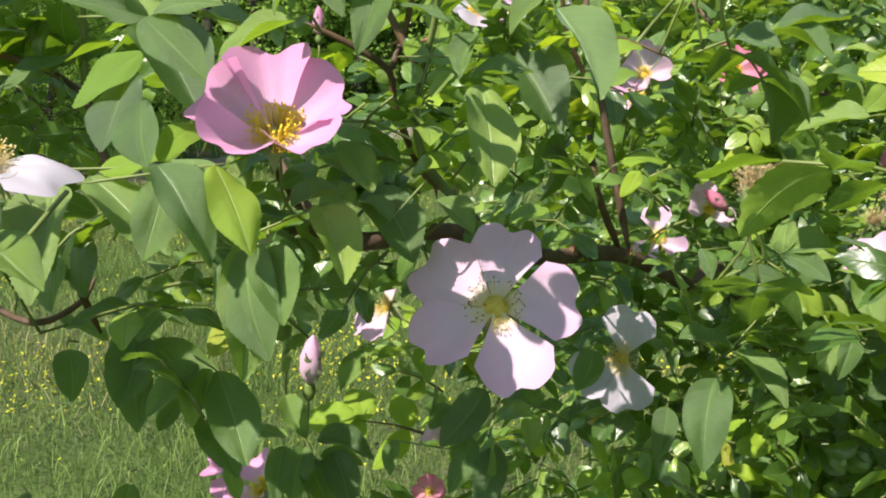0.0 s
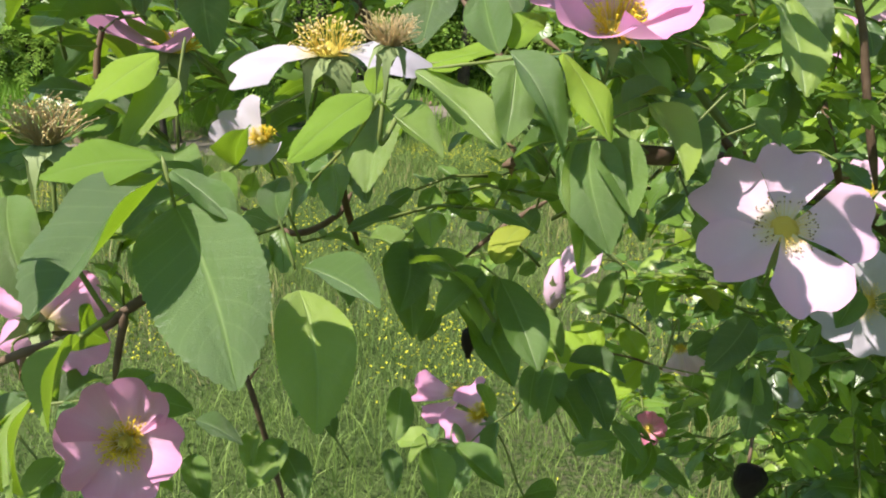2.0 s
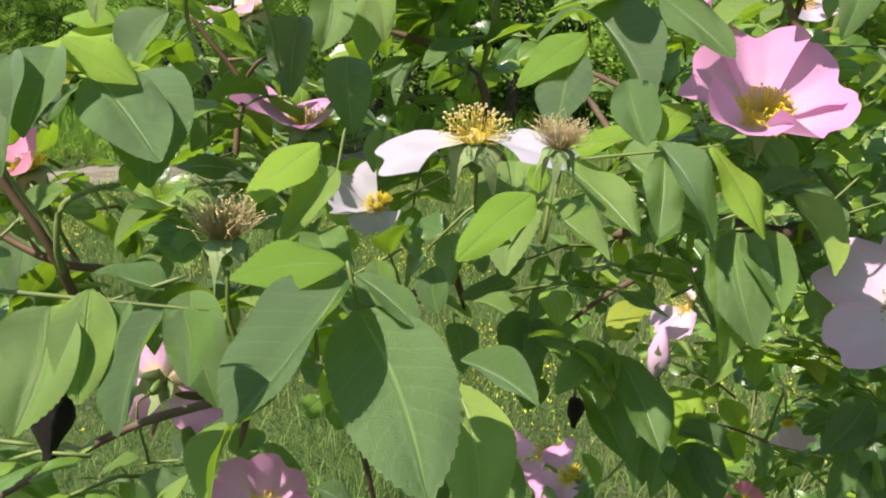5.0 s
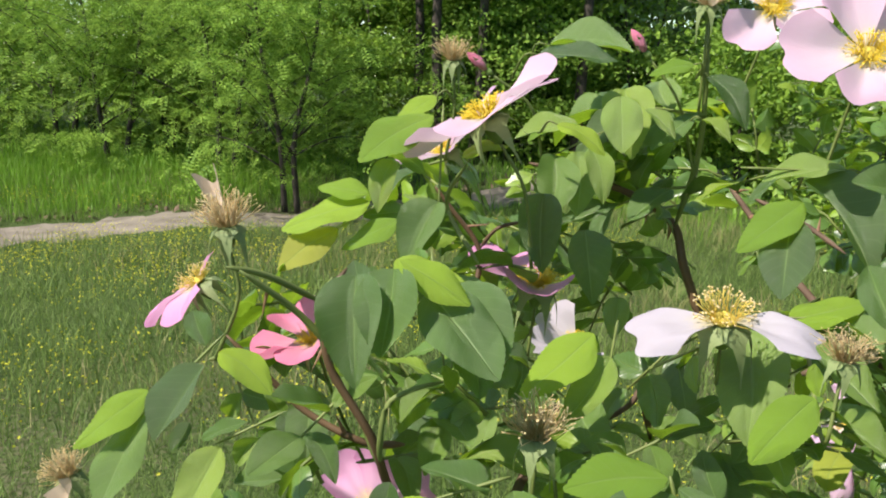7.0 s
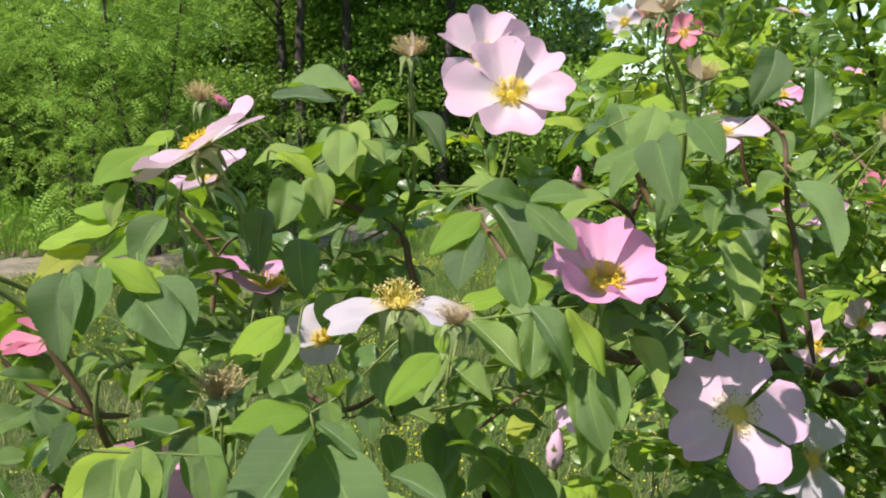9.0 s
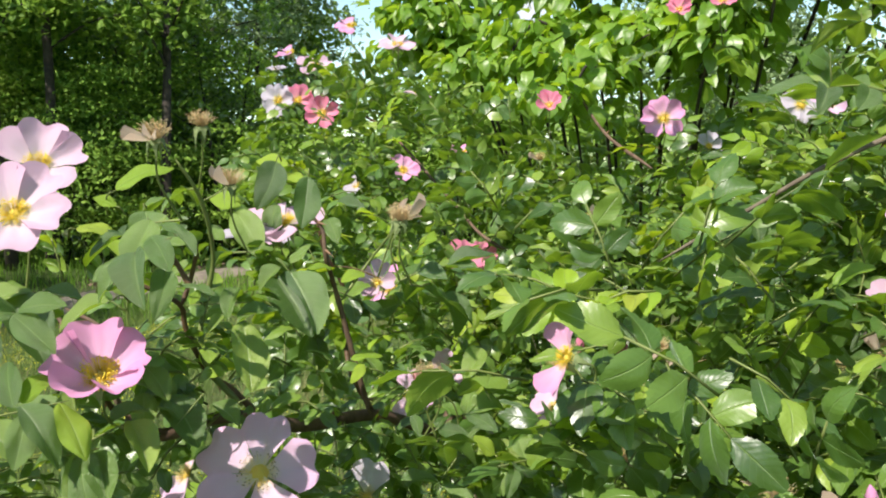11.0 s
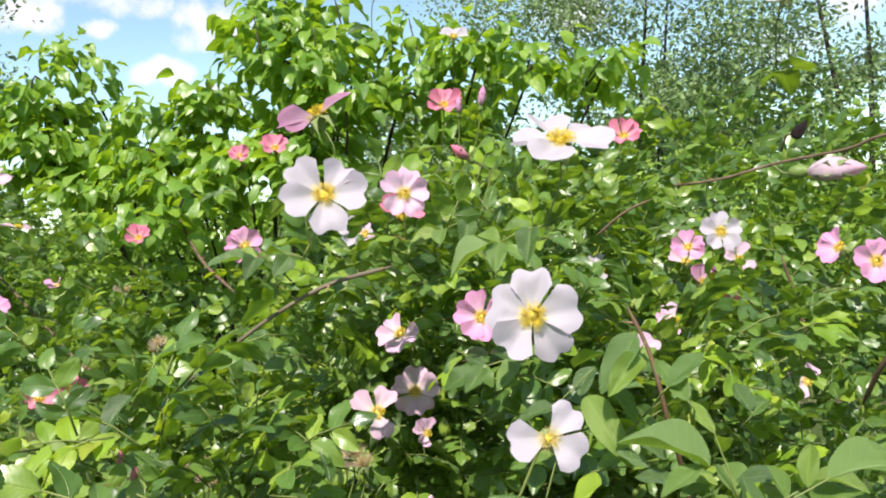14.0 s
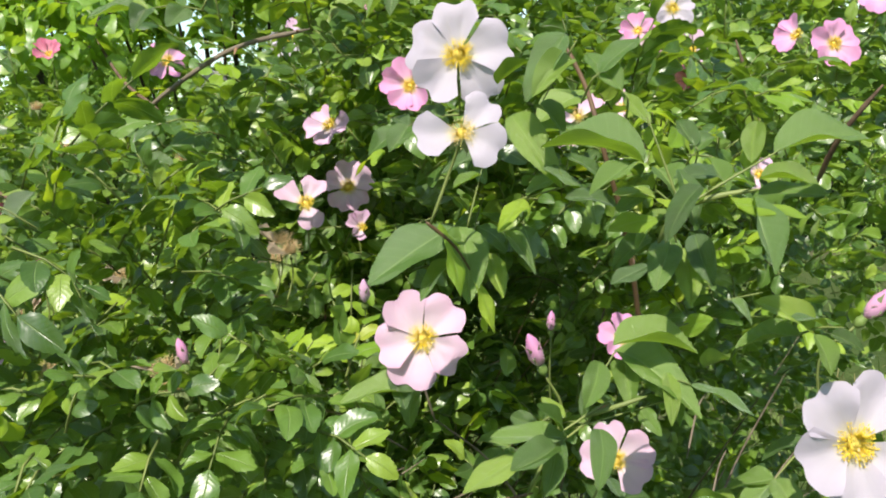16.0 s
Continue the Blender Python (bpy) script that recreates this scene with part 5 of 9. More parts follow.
spent_rose(bush, (-0.0175, 0.1878, 1.4051), (-0.02, -0.29, 0.96), 0.030)
spent_rose(bush, (0.0049, 0.2445, 1.3892), (-0.02, -0.20, 0.98), 0.032)
spent_rose(bush, (0.0749, 0.2421, 1.3746), (0.31, -0.24, 0.92), 0.032)
spent_rose(bush, (0.2314, 0.5180, 1.4044), (-0.10, -0.32, 0.94), 0.028)
spent_rose(bush, (0.0766, 0.2657, 1.3719), (0.24, -0.46, 0.85), 0.030)
spent_rose(bush, (0.2205, 0.3799, 1.3655), (-0.09, -0.31, 0.95), 0.030)
spent_rose(bush, (0.2797, 0.1921, 1.3097), (-0.09, -0.31, 0.95), 0.032)
spent_rose(bush, (0.0754, 0.1994, 1.3158), (-0.13, -0.40, 0.91), 0.030)
spent_rose(bush, (0.2035, 0.1629, 1.2725), (-0.43, -0.31, 0.85), 0.034, label='spent rose with a rust-brown heart')
spent_rose(bush, (0.1660, 0.2186, 1.2706), (-0.20, -0.41, 0.89), 0.028)
spent_rose(bush, (0.2769, 0.1980, 1.3147), (-0.11, -0.30, 0.95), 0.034)
spent_rose(bush, (0.2168, 0.2739, 1.3005), (-0.11, -0.30, 0.95), 0.028)
spent_rose(bush, (0.2970, 0.2512, 1.2969), (-0.18, -0.39, 0.90), 0.034)
spent_rose(bush, (0.2253, 0.2996, 1.2997), (-0.18, -0.39, 0.90), 0.028)
spent_rose(bush, (0.0704, 0.2197, 1.3751), (-0.02, -0.33, 0.94), 0.030)
spent_rose(bush, (0.1754, 0.3062, 1.2969), (-0.02, -0.33, 0.94), 0.030)
spent_rose(bush, (0.2192, 0.3623, 1.3706), (-0.19, -0.42, 0.89), 0.030)
bud(bush, (0.2476, -0.0283, 1.3018), (-0.37, -0.02, 0.93), 0.010, 'pink')
bud(bush, (0.3264, -0.0736, 1.3045), (0.48, -0.51, 0.71), 0.011, 'pink')
bud(bush, (0.3220, 0.0500, 1.2824), (0.04, -0.10, 0.99), 0.008, 'pink')
bud(bush, (0.1938, 0.1033, 1.2900), (-0.14, 0.02, 0.99), 0.010, 'pink')
bud(bush, (0.1881, 0.3547, 1.2975), (0.04, -0.10, 0.99), 0.010, 'rose')
bud(bush, (0.3068, 0.1711, 1.2814), (-0.11, -0.30, 0.95), 0.013, 'pale')
bud(bush, (-0.0410, 0.2412, 1.2439), (0.09, 0.03, 1.00), 0.016, 'pale')
bud(bush, (0.0882, 0.2552, 1.2983), (-0.75, -0.09, 0.65), 0.010, 'rose')
bud(bush, (-0.0366, 0.2477, 1.3495), (-0.01, 0.03, 1.00), 0.008, 'pink')
bud(bush, (-0.1515, 0.2078, 1.3750), (-0.74, -0.22, 0.63), 0.007, 'rose')
bud(bush, (-0.1094, 0.2127, 1.3809), (-0.57, -0.16, 0.80), 0.007, 'rose')
spent_rose(bush, (-0.0088, 0.2885, 1.4150), (0.00, -0.26, 0.97), 0.034)
bud(bush, (0.3941, -0.0025, 1.4446), (0.61, -0.79, -0.01), 0.022, 'blush', root=(0.3871, 0.0084, 1.4482))
bud(bush, (0.3419, 0.1662, 1.4711), (-0.84, -0.00, 0.55), 0.013, 'rose')
bud(bush, (0.3454, 0.1781, 1.4983), (-0.07, -0.22, 0.97), 0.009, 'pink')
bud(bush, (0.1882, 0.3244, 1.2927), (-0.04, -0.19, 0.98), 0.012, 'rose')
bud(bush, (0.1723, 0.2356, 1.3105), (-0.04, -0.18, 0.98), 0.012, 'rose')
bud(bush, (0.3848, 0.2107, 1.5103), (0.06, -0.22, 0.97), 0.012, 'pink')
hip(bush, (-0.1711, 0.1357, 1.2717), (0.12, -0.26, -0.96), 0.0155, (-0.1532, 0.0970, 1.2932))
hip(bush, (0.0161, 0.2127, 1.2118), (0.04, -0.28, -0.96), 0.0115, (0.0183, 0.2204, 1.2219), 1.45)
hip(bush, (-0.0648, 0.2183, 1.2447), (0.08, -0.27, -0.96), 0.009, (-0.0644, 0.2198, 1.2494))
hip(bush, (0.3549, -0.0240, 1.4540), (0.50, -0.31, 0.81), 0.008, (0.3594, -0.0151, 1.4505))
spent_rose(bush, (0.1979, 0.1340, 1.2726), (-0.39, -0.22, 0.89), 0.036)
spent_rose(bush, (0.2117, 0.2412, 1.3042), (0.06, -0.47, 0.88), 0.026)
spent_rose(bush, (0.1686, 0.3054, 1.2906), (-0.14, -0.34, 0.93), 0.030)
spent_rose(bush, (0.1758, 0.3322, 1.2784), (-0.21, -0.43, 0.88), 0.030)
spent_rose(bush, (0.2763, 0.3274, 1.3583), (-0.21, -0.43, 0.88), 0.026)

# woody branches
branch(bush, [(-0.0576, 0.2323, 1.2896), (-0.0469, 0.2285, 1.2949), (-0.0377, 0.2261, 1.2977), (-0.0198, 0.2042, 1.2992), (-0.0041, 0.2434, 1.2928), (0.0136, 0.2577, 1.2879), (0.0358, 0.2900, 1.2731), (0.0766, 0.3457, 1.2597), (0.1185, 0.3833, 1.2345), (0.1673, 0.4251, 1.1964), (0.4200, 0.6200, 0.7500), (0.4500, 0.7200, 0.0000)], 0.0021, 0.0050, thorns=9)
branch(bush, [(0.0766, 0.3457, 1.2597), (0.0608, 0.3279, 1.2917), (0.0621, 0.3632, 1.3171), (0.0615, 0.3666, 1.3301), (0.0511, 0.3617, 1.3512), (0.0459, 0.3571, 1.3735)], 0.0019, 0.0010, RED_STEM, thorns=4)
branch(bush, [(0.0131, 0.2552, 1.2903), (0.0026, 0.2560, 1.3017), (-0.0072, 0.2580, 1.3093), (-0.0149, 0.2527, 1.3288), (-0.0164, 0.2501, 1.3389), (-0.0243, 0.2466, 1.3453), (-0.0398, 0.2434, 1.3529)], 0.0017, 0.0010, RED_STEM, thorns=3)
branch(bush, [(-0.0164, 0.2501, 1.3389), (-0.0124, 0.2530, 1.3502), (-0.0091, 0.2515, 1.3644)], 0.0014, 0.0010, RED_STEM, thorns=2)
branch(bush, [(-0.0377, 0.2261, 1.2977), (-0.0414, 0.2261, 1.3059), (-0.0441, 0.2178, 1.3136), (-0.0429, 0.2040, 1.3201)], 0.0014, 0.0009, RED_STEM, thorns=1)
branch(bush, [(0.0074, 0.2371, 1.2992), (-0.0055, 0.2388, 1.3146), (-0.0083, 0.2406, 1.3281), (-0.0070, 0.2421, 1.3385), (-0.0023, 0.2352, 1.3601), (-0.0055, 0.2231, 1.3830), (-0.0135, 0.2149, 1.3985)], 0.0016, 0.0008, GREEN_STEM, thorns=1)
branch(bush, [(-0.0070, 0.2421, 1.3385), (-0.0169, 0.2443, 1.3571), (-0.0260, 0.2365, 1.3759)], 0.0015, 0.0009, RED_STEM, thorns=1)
branch(bush, [(-0.0876, 0.2242, 1.3044), (-0.0941, 0.2263, 1.3205), (-0.0981, 0.2290, 1.3323), (-0.1107, 0.2285, 1.3404), (-0.1271, 0.2285, 1.3452), (-0.1414, 0.2284, 1.3480)], 0.0017, 0.0010, RED_STEM, thorns=2)
branch(bush, [(-0.0974, 0.2278, 1.3325), (-0.0929, 0.2211, 1.3555), (-0.0935, 0.2156, 1.3883)], 0.0012, 0.0007, GREEN_STEM, thorns=0)
branch(bush, [(-0.2058, 0.1464, 1.2285), (-0.1924, 0.1463, 1.2380), (-0.1782, 0.1483, 1.2471), (-0.1611, 0.1520, 1.2565), (-0.1426, 0.1570, 1.2626), (-0.1360, 0.1596, 1.2671), (-0.1324, 0.1663, 1.2699), (-0.1300, 0.1840, 1.2747)], 0.0009, 0.0016, thorns=3)
branch(bush, [(-0.1340, 0.1550, 1.2682), (-0.1373, 0.1573, 1.2602), (-0.1405, 0.1588, 1.2493)], 0.0012, 0.0009, thorns=0)
branch(bush, [(-0.1237, 0.1898, 1.2549), (-0.1209, 0.1869, 1.2435), (-0.1165, 0.1843, 1.2322), (-0.1130, 0.1950, 1.1949)], 0.0008, 0.0010, thorns=1)
branch(bush, [(-0.0993, 0.2287, 1.2645), (-0.1023, 0.2231, 1.2828), (-0.0954, 0.2202, 1.2871)], 0.0014, 0.0010, RED_STEM, thorns=1)
branch(bush, [(-0.2019, 0.1525, 1.2469), (-0.1579, 0.1243, 1.2861), (-0.1509, 0.1212, 1.2892)], 0.0011, 0.0008, thorns=0)
branch(bush, [(-0.1493, 0.1150, 1.2999), (-0.1545, 0.1159, 1.3107), (-0.1598, 0.1135, 1.3215), (-0.1614, 0.1152, 1.3317), (-0.1590, 0.1147, 1.3367)], 0.0007, 0.0005, GREEN_STEM, thorns=1)
branch(bush, [(-0.1614, 0.1152, 1.3317), (-0.1683, 0.1073, 1.3378), (-0.1729, 0.1014, 1.3402)], 0.0008, 0.0006, GREEN_STEM, thorns=0)
branch(bush, [(-0.1397, 0.1502, 1.3333), (-0.1497, 0.1604, 1.3442), (-0.1414, 0.1438, 1.3559)], 0.0007, 0.0005, GREEN_STEM, thorns=0)
branch(bush, [(-0.1634, 0.1902, 1.2455), (-0.1631, 0.1720, 1.2546)], 0.0015, 0.0013, thorns=0)
branch(bush, [(-0.1475, 0.1223, 1.2867), (-0.1480, 0.1133, 1.2998), (-0.1497, 0.1098, 1.3095), (-0.1566, 0.1082, 1.3215), (-0.1579, 0.1084, 1.3282), (-0.1577, 0.1086, 1.3341), (-0.1554, 0.1123, 1.3392)], 0.0011, 0.0006, RED_STEM, thorns=2)
branch(bush, [(-0.1810, 0.1156, 1.3231), (-0.1736, 0.1169, 1.3157), (-0.1659, 0.1186, 1.3083), (-0.1547, 0.1195, 1.3034), (-0.1478, 0.1249, 1.3014)], 0.0006, 0.0010, RED_STEM, thorns=2)
branch(bush, [(-0.1487, 0.1126, 1.3015), (-0.1477, 0.1091, 1.3088), (-0.1466, 0.1094, 1.3157), (-0.1429, 0.1112, 1.3184), (-0.1379, 0.1146, 1.3194)], 0.0007, 0.0005, GREEN_STEM, thorns=0)
branch(bush, [(-0.1564, 0.1092, 1.3248), (-0.1624, 0.1056, 1.3327), (-0.1690, 0.0989, 1.3405)], 0.0008, 0.0006, GREEN_STEM, thorns=1)
branch(bush, [(-0.1446, 0.1707, 1.3154), (-0.1448, 0.1723, 1.3215), (-0.1449, 0.1757, 1.3313), (-0.1523, 0.1748, 1.3412), (-0.1560, 0.1735, 1.3464)], 0.0010, 0.0006, RED_STEM, thorns=1)
branch(bush, [(-0.1449, 0.1757, 1.3313), (-0.1405, 0.1755, 1.3368), (-0.1339, 0.1760, 1.3390)], 0.0006, 0.0005, RED_STEM, thorns=0)
branch(bush, [(-0.0365, 0.2577, 1.2876), (-0.0446, 0.2624, 1.2978), (-0.0565, 0.2779, 1.3101), (-0.0701, 0.2879, 1.3272), (-0.0793, 0.2953, 1.3389)], 0.0018, 0.0011, BARK, thorns=4)
branch(bush, [(-0.0694, 0.2917, 1.3335), (-0.0544, 0.2806, 1.3275), (-0.0425, 0.2669, 1.3204)], 0.0012, 0.0009, BARK, thorns=2)
branch(bush, [(-0.1365, 0.2324, 1.2733), (-0.1202, 0.2318, 1.2662), (-0.1077, 0.2344, 1.2713), (-0.1030, 0.2371, 1.2787)], 0.0013, 0.0010, thorns=1)
branch(bush, [(-0.0439, 0.2422, 1.2780), (-0.0575, 0.2433, 1.2684), (-0.0698, 0.2440, 1.2568)], 0.0012, 0.0008, thorns=0)
branch(bush, [(0.1914, 0.2397, 1.3531), (0.2151, 0.2005, 1.3799), (0.2306, 0.1844, 1.3939), (0.2545, 0.1688, 1.4079), (0.2894, 0.1636, 1.4150)], 0.0010, 0.0014, TWIG, thorns=5)
branch(bush, [(0.3290, 0.0397, 1.3932), (0.3316, 0.0313, 1.3736), (0.3318, 0.0244, 1.3491), (0.3479, 0.0304, 1.3118), (0.3689, 0.0445, 1.2541)], 0.0010, 0.0013, RED_STEM, thorns=7)
branch(bush, [(0.3790, 0.0559, 1.4446), (0.3893, 0.0370, 1.4457), (0.4020, 0.0165, 1.4504), (0.4174, -0.0059, 1.4536), (0.4200, -0.0195, 1.4572), (0.4331, -0.0403, 1.4611)], 0.0007, 0.0009, BARK, thorns=3)
branch(bush, [(0.3968, 0.1277, 1.4245), (0.4103, 0.1190, 1.4362), (0.4235, 0.1103, 1.4427)], 0.0009, 0.0008, RED_STEM, thorns=1)
branch(bush, [(0.5905, 0.0556, 1.3654), (0.5885, 0.0802, 1.3371), (0.6026, 0.1058, 1.3042)], 0.0016, 0.0022, BARK, thorns=1)
branch(bush, [(0.6097, 0.1645, 1.4040), (0.6171, 0.1584, 1.3666), (0.6214, 0.1544, 1.3336)], 0.0014, 0.0016, BARK, thorns=1)
branch(bush, [(0.0663, 0.2881, 1.2769), (0.0584, 0.2869, 1.3064), (0.0529, 0.2845, 1.3283), (0.0497, 0.2863, 1.3407), (0.0452, 0.2778, 1.3560), (0.0433, 0.2791, 1.3693), (0.0328, 0.2782, 1.3781)], 0.0018, 0.0009, BARK, thorns=2)
branch(bush, [(0.0518, 0.2851, 1.3325), (0.0673, 0.2903, 1.3520), (0.0774, 0.2760, 1.3681)], 0.0009, 0.0007, GREEN_STEM, thorns=0)
branch(bush, [(0.2579, 0.5247, 1.3095), (0.2136, 0.5975, 1.3348), (0.1926, 0.6394, 1.3645), (0.1457, 0.7366, 1.4373), (0.1063, 0.7858, 1.4637), (0.0804, 0.8186, 1.4842)], 0.0020, 0.0010, BARK, thorns=3)
branch(bush, [(0.3192, 0.5030, 1.3973), (0.3183, 0.5909, 1.4282), (0.3186, 0.6680, 1.4765)], 0.0022, 0.0015, BARK, thorns=1)
branch(bush, [(0.2835, -0.0715, 1.3451), (0.2757, -0.0639, 1.3439), (0.2714, -0.0566, 1.3407), (0.2732, -0.0484, 1.3321)], 0.0007, 0.0012, GREEN_STEM, thorns=1)
branch(bush, [(0.2630, -0.0509, 1.2940), (0.2562, -0.0455, 1.2916), (0.2533, -0.0368, 1.2878)], 0.0006, 0.0010, GREEN_STEM, thorns=1)

# leaves that stand out one by one
twig = part("leaf", rachis_mesh(spline([(0.2673, -0.0609, 1.3421), (0.2815, -0.0692, 1.3501)], 3), 0.0004, 0.0003, GREEN_STEM), bush)
leaflet_at(twig, (0.2685, -0.0616, 1.3427), (0.2752, -0.0624, 1.3466), (-0.11, -0.53, 0.84), 0, True, wide=0.81)
leaflet_at(twig, (0.2667, -0.0605, 1.3419), (0.2649, -0.0562, 1.3457), (-0.34, -0.37, 0.86), 1, True, wide=0.72)
leaflet_at(twig, (0.2705, -0.0627, 1.3445), (0.2722, -0.0591, 1.3497), (-0.11, -0.53, 0.84), 2, True, wide=0.75)
leaflet_at(twig, (0.2815, -0.0692, 1.3501), (0.2889, -0.0668, 1.3583), (-0.34, -0.37, 0.86), 3, True, wide=0.78)
leaflet_at(twig, (0.2772, -0.0673, 1.3444), (0.2784, -0.0725, 1.3404), (-0.11, -0.53, 0.84), 4, True, wide=0.81)
twig = part("leaf", rachis_mesh(spline([(-0.0979, 0.1033, 1.3117), (-0.0962, 0.1020, 1.3062)], 3), 0.0004, 0.0003, GREEN_STEM), bush)
leaflet_at(twig, (-0.0962, 0.1020, 1.3062), (-0.0826, 0.0826, 1.2907), (-0.13, -0.63, 0.76), 5, wide=1.12)
leaflet_at(twig, (-0.0981, 0.1028, 1.3102), (-0.1080, 0.0833, 1.2966), (-0.37, -0.46, 0.81), 6)
leaflet_at(twig, (-0.0985, 0.1034, 1.3123), (-0.1141, 0.0988, 1.3114), (0.14, -0.37, 0.92), 7, True)
leaflet_at(twig, (-0.0969, 0.1033, 1.3110), (-0.0860, 0.0987, 1.3061), (0.14, -0.24, 0.96), 8)
twig = part("leaf", rachis_mesh(spline([(-0.1255, 0.1046, 1.3072), (-0.1359, 0.1016, 1.3035)], 3), 0.0004, 0.0003, GREEN_STEM), bush)
leaflet_at(twig, (-0.1265, 0.1032, 1.3033), (-0.1265, 0.0870, 1.2911), (-0.30, -0.45, 0.84), 9)
leaflet_at(twig, (-0.1267, 0.1039, 1.3056), (-0.1385, 0.1048, 1.3090), (0.14, -0.24, 0.96), 10)
leaflet_at(twig, (-0.1359, 0.1016, 1.3035), (-0.1456, 0.0898, 1.2958), (0.23, -0.34, 0.91), 11, True)
leaflet_at(twig, (-0.1229, 0.1046, 1.3057), (-0.1146, 0.0937, 1.2961), (0.19, -0.62, 0.77), 0)
twig = part("leaf", rachis_mesh(spline([(-0.1413, 0.1186, 1.3390), (-0.1378, 0.1144, 1.3227)], 3), 0.0004, 0.0003, GREEN_STEM), bush)
leaflet_at(twig, (-0.1380, 0.1185, 1.3365), (-0.1286, 0.1043, 1.3222), (0.27, -0.59, 0.76), 1, wide=1.20)
leaflet_at(twig, (-0.1378, 0.1144, 1.3227), (-0.1353, 0.1113, 1.3196), (0.19, -0.36, 0.92), 2, True)
twig = part("leaf", rachis_mesh(spline([(-0.1519, 0.1136, 1.3284), (-0.1506, 0.1136, 1.3275)], 3), 0.0004, 0.0003, GREEN_STEM), bush)
leaflet_at(twig, (-0.1519, 0.1136, 1.3284), (-0.1577, 0.1220, 1.3388), (0.08, -0.58, 0.81), 3)
leaflet_at(twig, (-0.1511, 0.1138, 1.3284), (-0.1497, 0.1202, 1.3354), (0.14, -0.24, 0.96), 4)
leaflet_at(twig, (-0.1506, 0.1136, 1.3275), (-0.1587, 0.1167, 1.3325), (-0.10, -0.29, 0.95), 5)
twig = part("leaf", rachis_mesh(spline([(-0.1091, 0.1374, 1.3262), (-0.1097, 0.1356, 1.3203)], 3), 0.0004, 0.0003, GREEN_STEM), bush)
leaflet_at(twig, (-0.1133, 0.1362, 1.3246), (-0.1260, 0.1249, 1.3168), (0.14, -0.37, 0.92), 6, True, wide=1.10)
leaflet_at(twig, (-0.1097, 0.1356, 1.3203), (-0.1174, 0.1250, 1.3124), (0.09, -0.59, 0.80), 7)
twig = part("leaf", rachis_mesh(spline([(-0.0733, 0.1275, 1.3180), (-0.0769, 0.1250, 1.3118)], 3), 0.0004, 0.0003, GREEN_STEM), bush)
leaflet_at(twig, (-0.0741, 0.1279, 1.3196), (-0.0848, 0.1168, 1.3118), (0.23, -0.34, 0.91), 8, True)
leaflet_at(twig, (-0.0729, 0.1277, 1.3185), (-0.0609, 0.1218, 1.3122), (0.27, -0.20, 0.94), 9)
leaflet_at(twig, (-0.0735, 0.1280, 1.3198), (-0.0732, 0.1328, 1.3249), (0.19, -0.36, 0.92), 10, True)
leaflet_at(twig, (-0.0769, 0.1250, 1.3118), (-0.0836, 0.1209, 1.3094), (-0.10, -0.29, 0.95), 11)
twig = part("leaf", rachis_mesh(spline([(-0.0634, 0.1519, 1.3230), (-0.0434, 0.1562, 1.3256)], 3), 0.0004, 0.0003, GREEN_STEM), bush)
leaflet_at(twig, (-0.0538, 0.1544, 1.3258), (-0.0392, 0.1443, 1.3153), (0.37, -0.29, 0.89), 0)
leaflet_at(twig, (-0.0553, 0.1540, 1.3252), (-0.0597, 0.1643, 1.3374), (-0.17, -0.66, 0.73), 1)
leaflet_at(twig, (-0.0533, 0.1547, 1.3263), (-0.0473, 0.1630, 1.3345), (0.19, -0.36, 0.92), 2, True)
leaflet_at(twig, (-0.0520, 0.1540, 1.3233), (-0.0523, 0.1407, 1.3116), (0.38, -0.62, 0.69), 3)
leaflet_at(twig, (-0.0434, 0.1562, 1.3256), (-0.0331, 0.1435, 1.3132), (0.47, -0.27, 0.84), 4, True)
twig = part("leaf", rachis_mesh(spline([(-0.0862, 0.1229, 1.2925), (-0.0886, 0.1244, 1.2988)], 3), 0.0004, 0.0003, GREEN_STEM), bush)
leaflet_at(twig, (-0.0849, 0.1218, 1.2879), (-0.0768, 0.1033, 1.2742), (0.29, -0.66, 0.69), 5)
leaflet_at(twig, (-0.0843, 0.1230, 1.2916), (-0.0706, 0.1187, 1.2872), (0.21, -0.33, 0.92), 6)
leaflet_at(twig, (-0.0886, 0.1244, 1.2988), (-0.0912, 0.1320, 1.3069), (-0.10, -0.29, 0.95), 7)
twig = part("leaf", rachis_mesh(spline([(-0.0596, 0.1905, 1.2726), (-0.0550, 0.1904, 1.2694)], 3), 0.0004, 0.0003, GREEN_STEM), bush)
leaflet_at(twig, (-0.0550, 0.1904, 1.2694), (-0.0440, 0.1721, 1.2550), (0.27, -0.59, 0.76), 8)
leaflet_at(twig, (-0.0562, 0.1911, 1.2727), (-0.0499, 0.2027, 1.2832), (-0.10, -0.41, 0.91), 9, True)
leaflet_at(twig, (-0.0595, 0.1901, 1.2713), (-0.0695, 0.1789, 1.2641), (0.14, -0.24, 0.96), 10)
leaflet_at(twig, (-0.0567, 0.1902, 1.2700), (-0.0587, 0.1782, 1.2611), (-0.10, -0.29, 0.95), 11)
twig = part("leaf", rachis_mesh(spline([(-0.0372, 0.1636, 1.3111), (-0.0254, 0.1670, 1.3157)], 3), 0.0004, 0.0003, GREEN_STEM), bush)
leaflet_at(twig, (-0.0379, 0.1627, 1.3087), (-0.0333, 0.1434, 1.2925), (0.45, -0.48, 0.75), 0)
leaflet_at(twig, (-0.0254, 0.1670, 1.3157), (-0.0184, 0.1541, 1.3040), (0.36, -0.56, 0.75), 1)
